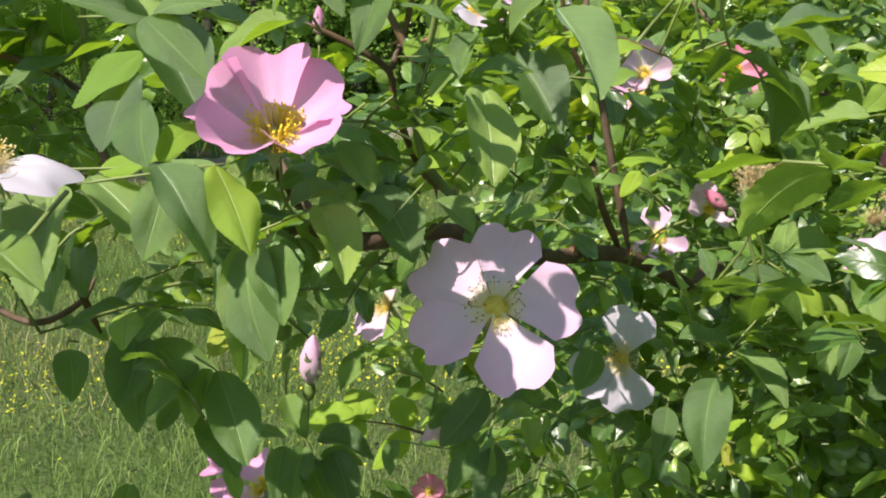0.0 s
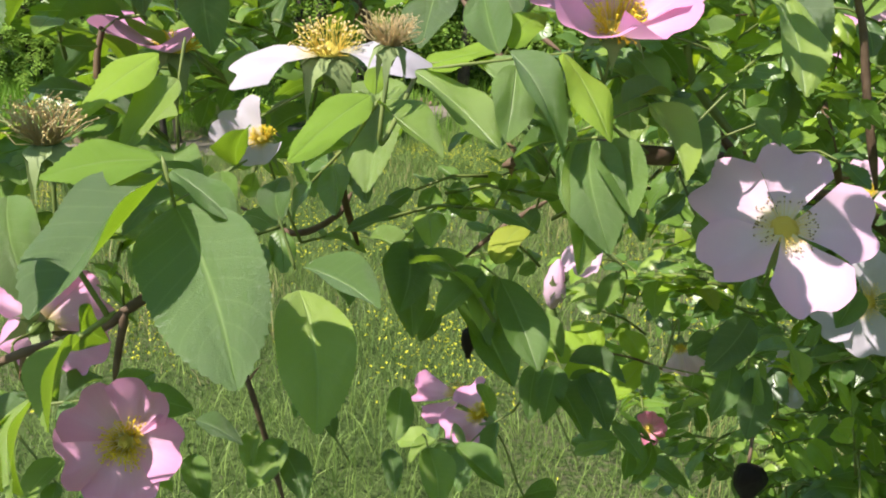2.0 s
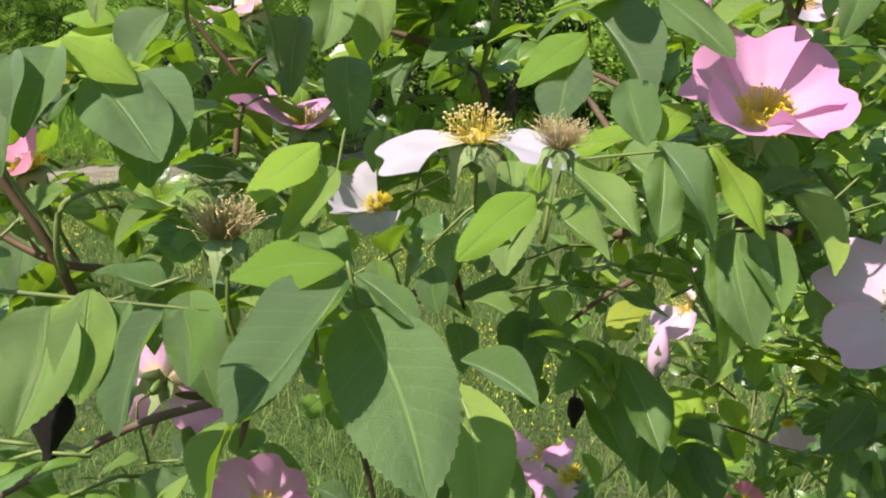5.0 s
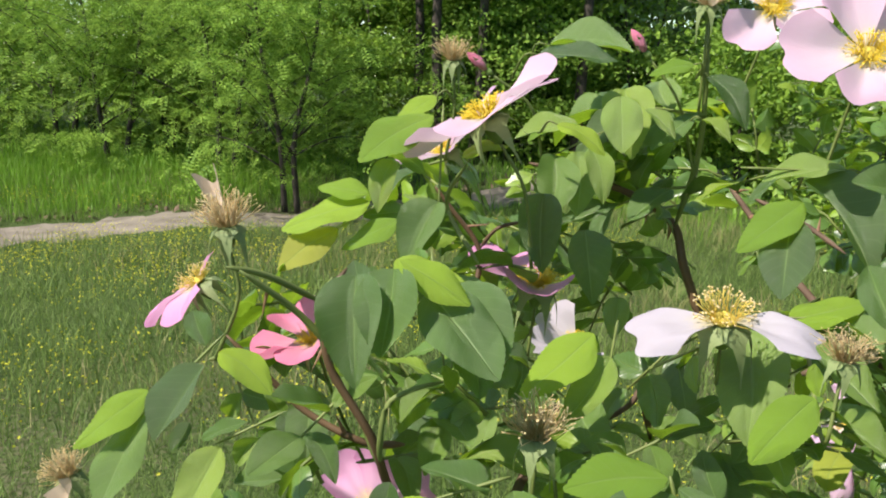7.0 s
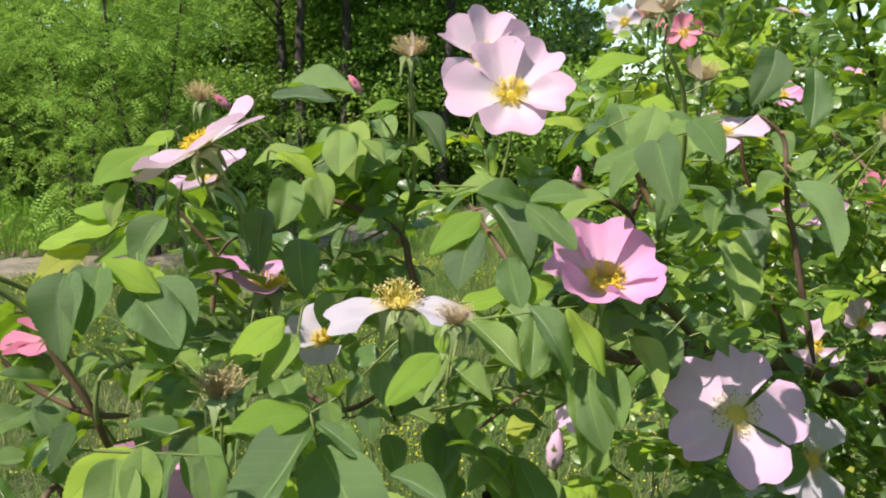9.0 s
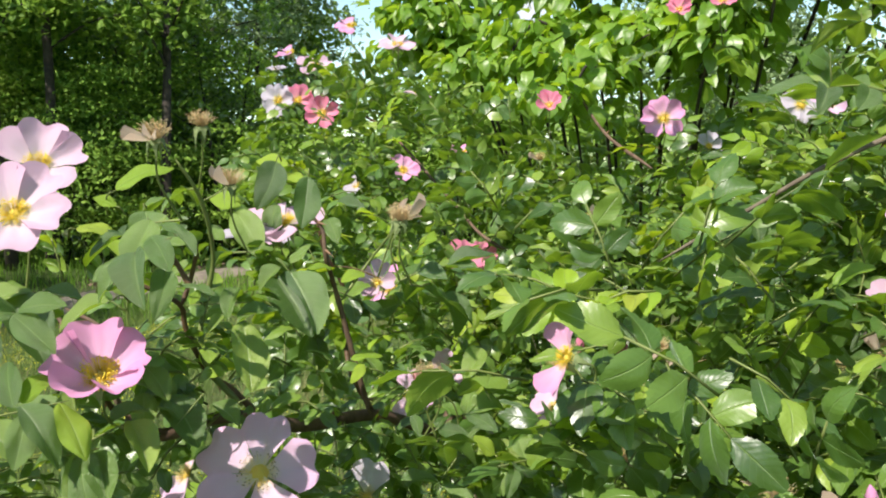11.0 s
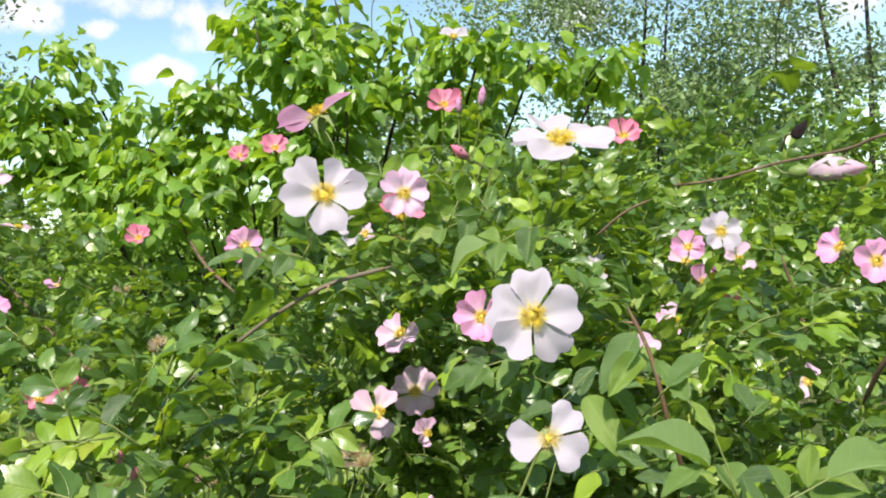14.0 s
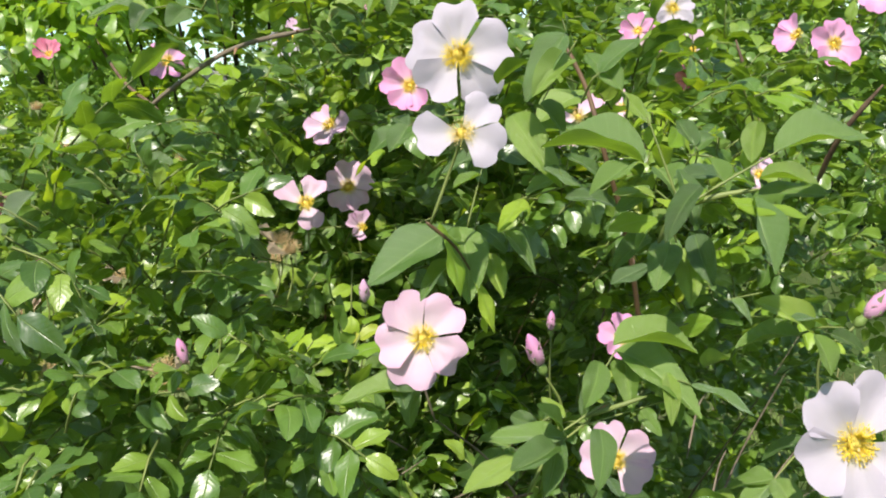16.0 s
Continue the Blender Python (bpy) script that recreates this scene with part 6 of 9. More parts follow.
leaflet_at(twig, (-0.0309, 0.1660, 1.3156), (-0.0208, 0.1713, 1.3200), (0.14, -0.24, 0.96), 2)
twig = part("leaf", rachis_mesh(spline([(-0.0939, 0.1851, 1.2213), (-0.1039, 0.1879, 1.2368)], 3), 0.0004, 0.0003, GREEN_STEM), bush)
leaflet_at(twig, (-0.1039, 0.1879, 1.2368), (-0.1053, 0.1809, 1.2320), (-0.10, -0.29, 0.95), 3)
leaflet_at(twig, (-0.1006, 0.1872, 1.2326), (-0.0949, 0.1815, 1.2281), (0.14, -0.24, 0.96), 4)
leaflet_at(twig, (-0.1101, 0.1825, 1.2223), (-0.1002, 0.1723, 1.2148), (0.34, -0.46, 0.82), 5)
leaflet_at(twig, (-0.1088, 0.1832, 1.2238), (-0.1147, 0.1713, 1.2167), (0.14, -0.24, 0.96), 6)
leaflet_at(twig, (-0.0821, 0.1872, 1.2216), (-0.0794, 0.1784, 1.2156), (-0.10, -0.29, 0.95), 7)
twig = part("leaf", rachis_mesh(spline([(-0.0807, 0.1992, 1.2373), (-0.0798, 0.1931, 1.2399), (-0.0797, 0.1924, 1.2374)], 3), 0.0004, 0.0003, GREEN_STEM), bush)
leaflet_at(twig, (-0.0797, 0.1924, 1.2374), (-0.0787, 0.1797, 1.2287), (0.38, -0.62, 0.69), 8)
twig = part("leaf", rachis_mesh(spline([(-0.1168, 0.1878, 1.2263), (-0.1162, 0.1832, 1.2282), (-0.1163, 0.1827, 1.2264)], 3), 0.0004, 0.0003, GREEN_STEM), bush)
leaflet_at(twig, (-0.1163, 0.1827, 1.2264), (-0.1153, 0.1735, 1.2202), (-0.10, -0.29, 0.95), 9)
twig = part("leaf", rachis_mesh(spline([(-0.0743, 0.1962, 1.2215), (-0.0727, 0.1897, 1.2244), (-0.0719, 0.1891, 1.2219)], 3), 0.0004, 0.0003, GREEN_STEM), bush)
leaflet_at(twig, (-0.0719, 0.1891, 1.2219), (-0.0669, 0.1768, 1.2135), (0.27, -0.59, 0.76), 10)
twig = part("leaf", rachis_mesh(spline([(-0.0698, 0.1973, 1.2199), (-0.0671, 0.1905, 1.2238), (-0.0645, 0.1905, 1.2221)], 3), 0.0004, 0.0003, GREEN_STEM), bush)
leaflet_at(twig, (-0.0645, 0.1905, 1.2221), (-0.0510, 0.1833, 1.2166), (-0.10, -0.29, 0.95), 11)
twig = part("leaf", rachis_mesh(spline([(-0.0418, 0.2174, 1.2281), (-0.0324, 0.2136, 1.2096)], 3), 0.0004, 0.0003, GREEN_STEM), bush)
leaflet_at(twig, (-0.0447, 0.2187, 1.2343), (-0.0453, 0.2068, 1.2259), (0.14, -0.24, 0.96), 0)
leaflet_at(twig, (-0.0388, 0.2185, 1.2298), (-0.0296, 0.2053, 1.2200), (0.27, -0.59, 0.76), 1)
leaflet_at(twig, (-0.0354, 0.2186, 1.2283), (-0.0227, 0.2216, 1.2301), (0.14, -0.24, 0.96), 2)
leaflet_at(twig, (-0.0324, 0.2136, 1.2096), (-0.0228, 0.2175, 1.2123), (-0.10, -0.29, 0.95), 3)
leaflet_at(twig, (-0.0612, 0.2143, 1.2292), (-0.0559, 0.2078, 1.2241), (0.14, -0.24, 0.96), 4)
twig = part("leaf", rachis_mesh(spline([(-0.0258, 0.2236, 1.2163), (-0.0236, 0.2180, 1.2193), (-0.0218, 0.2179, 1.2177)], 3), 0.0004, 0.0003, GREEN_STEM), bush)
leaflet_at(twig, (-0.0218, 0.2179, 1.2177), (-0.0129, 0.2105, 1.2122), (-0.10, -0.29, 0.95), 5)
twig = part("leaf", rachis_mesh(spline([(-0.0733, 0.2227, 1.2487), (-0.0732, 0.2186, 1.2506), (-0.0740, 0.2180, 1.2492)], 3), 0.0004, 0.0003, GREEN_STEM), bush)
leaflet_at(twig, (-0.0740, 0.2180, 1.2492), (-0.0778, 0.2097, 1.2434), (0.14, -0.24, 0.96), 6)
twig = part("leaf", rachis_mesh(spline([(-0.1680, 0.1564, 1.2400), (-0.1547, 0.1542, 1.2247)], 3), 0.0004, 0.0003, GREEN_STEM), bush)
leaflet_at(twig, (-0.1656, 0.1580, 1.2439), (-0.1741, 0.1548, 1.2430), (-0.10, -0.29, 0.95), 7)
leaflet_at(twig, (-0.1660, 0.1545, 1.2322), (-0.1770, 0.1506, 1.2314), (0.14, -0.24, 0.96), 8)
leaflet_at(twig, (-0.1538, 0.1559, 1.2299), (-0.1586, 0.1452, 1.2236), (0.26, -0.49, 0.83), 9)
leaflet_at(twig, (-0.1547, 0.1542, 1.2247), (-0.1542, 0.1471, 1.2200), (0.14, -0.24, 0.96), 10)
twig = part("leaf", rachis_mesh(spline([(-0.1267, 0.1666, 1.2303), (-0.1253, 0.1617, 1.2325), (-0.1245, 0.1613, 1.2307)], 3), 0.0004, 0.0003, GREEN_STEM), bush)
leaflet_at(twig, (-0.1245, 0.1613, 1.2307), (-0.1176, 0.1529, 1.2246), (0.27, -0.59, 0.76), 11)
twig = part("leaf", rachis_mesh(spline([(-0.1277, 0.1678, 1.2359), (-0.1257, 0.1636, 1.2389), (-0.1238, 0.1638, 1.2385)], 3), 0.0004, 0.0003, GREEN_STEM), bush)
leaflet_at(twig, (-0.1238, 0.1638, 1.2385), (-0.1123, 0.1630, 1.2374), (0.14, -0.24, 0.96), 0)
twig = part("leaf", rachis_mesh(spline([(-0.0799, 0.1969, 1.3529), (-0.0593, 0.1970, 1.3532)], 3), 0.0004, 0.0003, GREEN_STEM), bush)
leaflet_at(twig, (-0.0688, 0.1950, 1.3453), (-0.0841, 0.1860, 1.3370), (0.09, -0.42, 0.91), 1, True)
leaflet_at(twig, (-0.0689, 0.1963, 1.3505), (-0.0518, 0.1818, 1.3368), (0.28, -0.60, 0.75), 2, wide=1.10)
leaflet_at(twig, (-0.0713, 0.1939, 1.3411), (-0.0741, 0.1774, 1.3256), (-0.28, -0.64, 0.71), 3, wide=1.10)
leaflet_at(twig, (-0.0593, 0.1970, 1.3532), (-0.0783, 0.1963, 1.3535), (0.11, -0.30, 0.95), 4)
twig = part("leaf", rachis_mesh(spline([(-0.0457, 0.2001, 1.3406), (-0.0472, 0.1948, 1.3448), (-0.0495, 0.1950, 1.3456)], 3), 0.0004, 0.0003, GREEN_STEM), bush)
leaflet_at(twig, (-0.0495, 0.1950, 1.3456), (-0.0627, 0.1981, 1.3496), (-0.16, -0.41, 0.90), 5, True)
twig = part("leaf", rachis_mesh(spline([(-0.0605, 0.2026, 1.3501), (-0.0590, 0.1971, 1.3536), (-0.0567, 0.1970, 1.3532)], 3), 0.0004, 0.0003, GREEN_STEM), bush)
leaflet_at(twig, (-0.0567, 0.1970, 1.3532), (-0.0432, 0.1939, 1.3509), (0.11, -0.30, 0.95), 6)
twig = part("leaf", rachis_mesh(spline([(-0.0802, 0.1734, 1.3215), (-0.0615, 0.1736, 1.3222)], 3), 0.0004, 0.0003, GREEN_STEM), bush)
leaflet_at(twig, (-0.0725, 0.1732, 1.3211), (-0.0560, 0.1777, 1.3270), (0.09, -0.42, 0.91), 7, True)
leaflet_at(twig, (-0.0743, 0.1730, 1.3202), (-0.0542, 0.1589, 1.3085), (0.24, -0.38, 0.89), 8)
leaflet_at(twig, (-0.0615, 0.1736, 1.3222), (-0.0392, 0.1592, 1.3104), (0.24, -0.38, 0.89), 9)
leaflet_at(twig, (-0.0814, 0.1725, 1.3181), (-0.0815, 0.1521, 1.3008), (-0.18, -0.60, 0.78), 10)
leaflet_at(twig, (-0.0860, 0.1713, 1.3134), (-0.0785, 0.1605, 1.3042), (-0.13, -0.30, 0.95), 11)
twig = part("leaf", rachis_mesh(spline([(-0.0347, 0.1580, 1.3101), (-0.0424, 0.1577, 1.3089)], 3), 0.0004, 0.0003, GREEN_STEM), bush)
leaflet_at(twig, (-0.0375, 0.1578, 1.3090), (-0.0343, 0.1419, 1.2960), (-0.19, -0.66, 0.73), 0, wide=1.15)
leaflet_at(twig, (-0.0347, 0.1578, 1.3091), (-0.0293, 0.1449, 1.2985), (-0.13, -0.30, 0.95), 1)
leaflet_at(twig, (-0.0424, 0.1577, 1.3089), (-0.0520, 0.1562, 1.3081), (0.11, -0.30, 0.95), 2)
twig = part("leaf", rachis_mesh(spline([(-0.0265, 0.2083, 1.3168), (-0.0193, 0.2071, 1.3121)], 3), 0.0004, 0.0003, GREEN_STEM), bush)
leaflet_at(twig, (-0.0265, 0.2077, 1.3143), (-0.0255, 0.1960, 1.3039), (0.08, -0.66, 0.74), 3, wide=1.20)
leaflet_at(twig, (-0.0193, 0.2071, 1.3121), (-0.0066, 0.1931, 1.3002), (0.17, -0.66, 0.73), 4, wide=1.20)
leaflet_at(twig, (-0.0266, 0.2101, 1.3237), (-0.0172, 0.1994, 1.3142), (-0.13, -0.30, 0.95), 5)
leaflet_at(twig, (-0.0322, 0.2090, 1.3195), (-0.0233, 0.2048, 1.3160), (0.11, -0.30, 0.95), 6)
twig = part("leaf", rachis_mesh(spline([(-0.0522, 0.2144, 1.3206), (-0.0522, 0.2097, 1.3225), (-0.0522, 0.2093, 1.3206)], 3), 0.0004, 0.0003, GREEN_STEM), bush)
leaflet_at(twig, (-0.0522, 0.2093, 1.3206), (-0.0502, 0.1995, 1.3116), (-0.13, -0.30, 0.95), 7)
twig = part("leaf", rachis_mesh(spline([(0.0087, 0.2155, 1.3449), (-0.0098, 0.2154, 1.3446)], 3), 0.0004, 0.0003, GREEN_STEM), bush)
leaflet_at(twig, (0.0088, 0.2137, 1.3380), (0.0126, 0.1917, 1.3176), (0.36, -0.68, 0.65), 8)
leaflet_at(twig, (0.0066, 0.2142, 1.3396), (0.0223, 0.2158, 1.3426), (0.16, -0.28, 0.95), 9)
leaflet_at(twig, (0.0016, 0.2144, 1.3407), (-0.0039, 0.2096, 1.3360), (0.11, -0.30, 0.95), 10)
leaflet_at(twig, (0.0072, 0.2169, 1.3504), (0.0030, 0.2075, 1.3410), (-0.13, -0.30, 0.95), 11)
leaflet_at(twig, (-0.0098, 0.2154, 1.3446), (-0.0072, 0.2201, 1.3502), (0.13, -0.41, 0.90), 0, True)
twig = part("leaf", rachis_mesh(spline([(0.0229, 0.2094, 1.3611), (0.0264, 0.2082, 1.3566)], 3), 0.0004, 0.0003, GREEN_STEM), bush)
leaflet_at(twig, (0.0264, 0.2082, 1.3566), (0.0358, 0.1889, 1.3380), (0.34, -0.53, 0.78), 1)
leaflet_at(twig, (0.0230, 0.2087, 1.3585), (0.0146, 0.2032, 1.3531), (0.11, -0.30, 0.95), 2)
leaflet_at(twig, (0.0270, 0.2090, 1.3599), (0.0343, 0.2146, 1.3668), (-0.13, -0.30, 0.95), 3)
twig = part("leaf", rachis_mesh(spline([(-0.0765, 0.2091, 1.2799), (-0.0838, 0.2069, 1.2711)], 3), 0.0004, 0.0003, GREEN_STEM), bush)
leaflet_at(twig, (-0.0775, 0.2067, 1.2704), (-0.0555, 0.1886, 1.2573), (0.16, -0.24, 0.96), 4)
leaflet_at(twig, (-0.0824, 0.2091, 1.2798), (-0.0975, 0.2056, 1.2776), (-0.13, -0.30, 0.95), 5)
leaflet_at(twig, (-0.0808, 0.2073, 1.2726), (-0.0799, 0.1902, 1.2595), (0.11, -0.30, 0.95), 6)
leaflet_at(twig, (-0.0838, 0.2069, 1.2711), (-0.0774, 0.1887, 1.2573), (-0.13, -0.30, 0.95), 7)
leaflet_at(twig, (-0.0705, 0.2099, 1.2828), (-0.0777, 0.1990, 1.2741), (0.11, -0.30, 0.95), 8)
twig = part("leaf", rachis_mesh(spline([(-0.0625, 0.2136, 1.2567), (-0.0617, 0.2042, 1.2605), (-0.0604, 0.2032, 1.2570)], 3), 0.0004, 0.0003, GREEN_STEM), bush)
leaflet_at(twig, (-0.0604, 0.2032, 1.2570), (-0.0500, 0.1855, 1.2443), (0.17, -0.66, 0.73), 9)
twig = part("leaf", rachis_mesh(spline([(-0.0989, 0.2122, 1.2680), (-0.0988, 0.2066, 1.2702), (-0.0987, 0.2061, 1.2680)], 3), 0.0004, 0.0003, GREEN_STEM), bush)
leaflet_at(twig, (-0.0987, 0.2061, 1.2680), (-0.0939, 0.1950, 1.2594), (0.11, -0.30, 0.95), 10)
twig = part("leaf", rachis_mesh(spline([(-0.0355, 0.2170, 1.2300), (-0.0448, 0.2218, 1.2488)], 3), 0.0004, 0.0003, GREEN_STEM), bush)
leaflet_at(twig, (-0.0448, 0.2218, 1.2488), (-0.0377, 0.2118, 1.2415), (0.17, -0.66, 0.73), 11)
leaflet_at(twig, (-0.0389, 0.2182, 1.2347), (-0.0402, 0.2056, 1.2259), (0.26, -0.64, 0.72), 0)
leaflet_at(twig, (-0.0307, 0.2178, 1.2332), (-0.0244, 0.2039, 1.2237), (-0.13, -0.30, 0.95), 1)
leaflet_at(twig, (-0.0356, 0.2186, 1.2363), (-0.0192, 0.2164, 1.2359), (0.11, -0.30, 0.95), 2)
leaflet_at(twig, (-0.0536, 0.2193, 1.2392), (-0.0435, 0.2175, 1.2385), (-0.13, -0.30, 0.95), 3)
twig = part("leaf", rachis_mesh(spline([(-0.0211, 0.2307, 1.2612), (-0.0219, 0.2256, 1.2634), (-0.0230, 0.2251, 1.2617)], 3), 0.0004, 0.0003, GREEN_STEM), bush)
leaflet_at(twig, (-0.0230, 0.2251, 1.2617), (-0.0285, 0.2164, 1.2549), (0.11, -0.30, 0.95), 4)
twig = part("leaf", rachis_mesh(spline([(0.0082, 0.2134, 1.2362), (-0.0126, 0.2141, 1.2390)], 3), 0.0004, 0.0003, GREEN_STEM), bush)
leaflet_at(twig, (0.0127, 0.2178, 1.2533), (0.0002, 0.2050, 1.2439), (0.16, -0.50, 0.85), 5)
leaflet_at(twig, (0.0240, 0.2158, 1.2457), (0.0250, 0.2075, 1.2396), (0.11, -0.30, 0.95), 6)
leaflet_at(twig, (0.0081, 0.2146, 1.2408), (0.0034, 0.2022, 1.2320), (0.18, -0.55, 0.81), 7)
leaflet_at(twig, (0.0161, 0.2138, 1.2379), (0.0110, 0.1988, 1.2274), (0.11, -0.30, 0.95), 8)
leaflet_at(twig, (-0.0126, 0.2141, 1.2390), (-0.0137, 0.2059, 1.2331), (-0.13, -0.30, 0.95), 9)
leaflet_at(twig, (-0.0031, 0.2149, 1.2422), (0.0065, 0.2196, 1.2471), (0.11, -0.30, 0.95), 10)
twig = part("leaf", rachis_mesh(spline([(0.0914, 0.2447, 1.2577), (0.1053, 0.2487, 1.2733)], 3), 0.0004, 0.0003, GREEN_STEM), bush)
leaflet_at(twig, (0.0914, 0.2442, 1.2557), (0.1046, 0.2290, 1.2446), (0.24, -0.38, 0.89), 11)
leaflet_at(twig, (0.0854, 0.2421, 1.2474), (0.0779, 0.2214, 1.2321), (-0.18, -0.60, 0.78), 0)
leaflet_at(twig, (0.0738, 0.2451, 1.2592), (0.0907, 0.2427, 1.2585), (0.16, -0.28, 0.95), 1)
leaflet_at(twig, (0.1089, 0.2472, 1.2674), (0.1316, 0.2449, 1.2672), (0.24, -0.28, 0.93), 2)
leaflet_at(twig, (0.1053, 0.2487, 1.2733), (0.0923, 0.2537, 1.2790), (-0.13, -0.30, 0.95), 3)
twig = part("leaf", rachis_mesh(spline([(0.1092, 0.2560, 1.2657), (0.1105, 0.2477, 1.2693), (0.1124, 0.2470, 1.2666)], 3), 0.0004, 0.0003, GREEN_STEM), bush)
leaflet_at(twig, (0.1124, 0.2470, 1.2666), (0.1180, 0.2328, 1.2555), (0.08, -0.61, 0.79), 4)
twig = part("leaf", rachis_mesh(spline([(0.0793, 0.2567, 1.2864), (0.0797, 0.2526, 1.2881), (0.0804, 0.2522, 1.2866)], 3), 0.0004, 0.0003, GREEN_STEM), bush)
leaflet_at(twig, (0.0804, 0.2522, 1.2866), (0.0821, 0.2442, 1.2798), (-0.13, -0.30, 0.95), 5)
twig = part("leaf", rachis_mesh(spline([(0.0489, 0.2506, 1.2552), (0.0483, 0.2447, 1.2576), (0.0474, 0.2441, 1.2554)], 3), 0.0004, 0.0003, GREEN_STEM), bush)
leaflet_at(twig, (0.0474, 0.2441, 1.2554), (0.0409, 0.2332, 1.2468), (0.11, -0.30, 0.95), 6)
twig = part("leaf", rachis_mesh(spline([(0.0716, 0.2469, 1.2386), (0.0711, 0.2405, 1.2411), (0.0705, 0.2398, 1.2387)], 3), 0.0004, 0.0003, GREEN_STEM), bush)
leaflet_at(twig, (0.0705, 0.2398, 1.2387), (0.0647, 0.2276, 1.2296), (-0.13, -0.30, 0.95), 7)
twig = part("leaf", rachis_mesh(spline([(0.1128, 0.2443, 1.2961), (0.1041, 0.2489, 1.3141)], 3), 0.0004, 0.0003, GREEN_STEM), bush)
leaflet_at(twig, (0.1179, 0.2435, 1.2929), (0.1302, 0.2368, 1.2879), (0.16, -0.28, 0.95), 8)
leaflet_at(twig, (0.1249, 0.2409, 1.2832), (0.1258, 0.2258, 1.2707), (-0.13, -0.30, 0.95), 9)
leaflet_at(twig, (0.1108, 0.2493, 1.3158), (0.1008, 0.2383, 1.3057), (0.11, -0.30, 0.95), 10)
leaflet_at(twig, (0.1041, 0.2489, 1.3141), (0.1021, 0.2543, 1.3202), (-0.13, -0.30, 0.95), 11)
twig = part("leaf", rachis_mesh(spline([(0.1240, 0.2409, 1.2634), (0.1238, 0.2363, 1.2652), (0.1235, 0.2359, 1.2634)], 3), 0.0004, 0.0003, GREEN_STEM), bush)
leaflet_at(twig, (0.1235, 0.2359, 1.2634), (0.1186, 0.2269, 1.2562), (0.26, -0.43, 0.86), 0)
twig = part("leaf", rachis_mesh(spline([(0.0492, 0.2542, 1.3083), (0.0508, 0.2485, 1.3127), (0.0532, 0.2487, 1.3133)], 3), 0.0004, 0.0003, GREEN_STEM), bush)
leaflet_at(twig, (0.0532, 0.2487, 1.3133), (0.0670, 0.2509, 1.3167), (-0.16, -0.41, 0.90), 1, True)
twig = part("leaf", rachis_mesh(spline([(0.0598, 0.2523, 1.3113), (0.0592, 0.2486, 1.3130), (0.0583, 0.2483, 1.3118)], 3), 0.0004, 0.0003, GREEN_STEM), bush)
leaflet_at(twig, (0.0583, 0.2483, 1.3118), (0.0523, 0.2419, 1.3060), (0.13, -0.41, 0.90), 2, True)
twig = part("leaf", rachis_mesh(spline([(-0.0197, 0.1858, 1.3764), (-0.0152, 0.1840, 1.3623)], 3), 0.0004, 0.0003, GREEN_STEM), bush)
leaflet_at(twig, (-0.0197, 0.1860, 1.3780), (-0.0254, 0.1726, 1.3633), (0.11, -0.47, 0.87), 3, wide=1.15)
leaflet_at(twig, (-0.0165, 0.1861, 1.3765), (-0.0040, 0.1801, 1.3690), (0.09, -0.29, 0.95), 4)
leaflet_at(twig, (-0.0224, 0.1836, 1.3645), (-0.0369, 0.1776, 1.3596), (0.01, -0.30, 0.95), 6)
leaflet_at(twig, (-0.0152, 0.1840, 1.3623), (-0.0178, 0.1723, 1.3498), (0.13, -0.52, 0.84), 7)
twig = part("leaf", rachis_mesh(spline([(-0.0142, 0.1887, 1.3539), (-0.0123, 0.1833, 1.3566), (-0.0101, 0.1835, 1.3561)], 3), 0.0004, 0.0003, GREEN_STEM), bush)
leaflet_at(twig, (-0.0101, 0.1835, 1.3561), (0.0013, 0.1813, 1.3534), (0.14, -0.37, 0.92), 8)
twig = part("leaf", rachis_mesh(spline([(-0.0277, 0.1889, 1.3505), (-0.0288, 0.1813, 1.3538), (-0.0315, 0.1809, 1.3524)], 3), 0.0004, 0.0003, GREEN_STEM), bush)
leaflet_at(twig, (-0.0315, 0.1809, 1.3524), (-0.0466, 0.1728, 1.3456), (0.01, -0.30, 0.95), 9)
twig = part("leaf", rachis_mesh(spline([(-0.0055, 0.1974, 1.3147), (-0.0129, 0.1954, 1.3067)], 3), 0.0004, 0.0003, GREEN_STEM), bush)
leaflet_at(twig, (-0.0021, 0.1966, 1.3115), (0.0076, 0.1905, 1.3065), (0.07, -0.21, 0.98), 10, wide=1.20)
leaflet_at(twig, (-0.0129, 0.1954, 1.3067), (-0.0202, 0.2017, 1.3138), (-0.01, -0.21, 0.98), 0)
twig = part("leaf", rachis_mesh(spline([(-0.1781, 0.1054, 1.3245), (-0.1892, 0.1002, 1.3121)], 3), 0.0004, 0.0003, GREEN_STEM), bush)
leaflet_at(twig, (-0.1794, 0.1044, 1.3211), (-0.1833, 0.0931, 1.3115), (-0.16, -0.60, 0.78), 1)
leaflet_at(twig, (-0.1887, 0.1012, 1.3163), (-0.1989, 0.0916, 1.3099), (0.16, -0.44, 0.88), 2, True)
leaflet_at(twig, (-0.1892, 0.1002, 1.3121), (-0.1900, 0.0868, 1.3006), (-0.10, -0.54, 0.84), 3)
leaflet_at(twig, (-0.1792, 0.1051, 1.3245), (-0.1839, 0.1092, 1.3304), (0.15, -0.33, 0.93), 4)
leaflet_at(twig, (-0.1769, 0.1055, 1.3235), (-0.1659, 0.1030, 1.3194), (-0.07, -0.50, 0.86), 5, True)
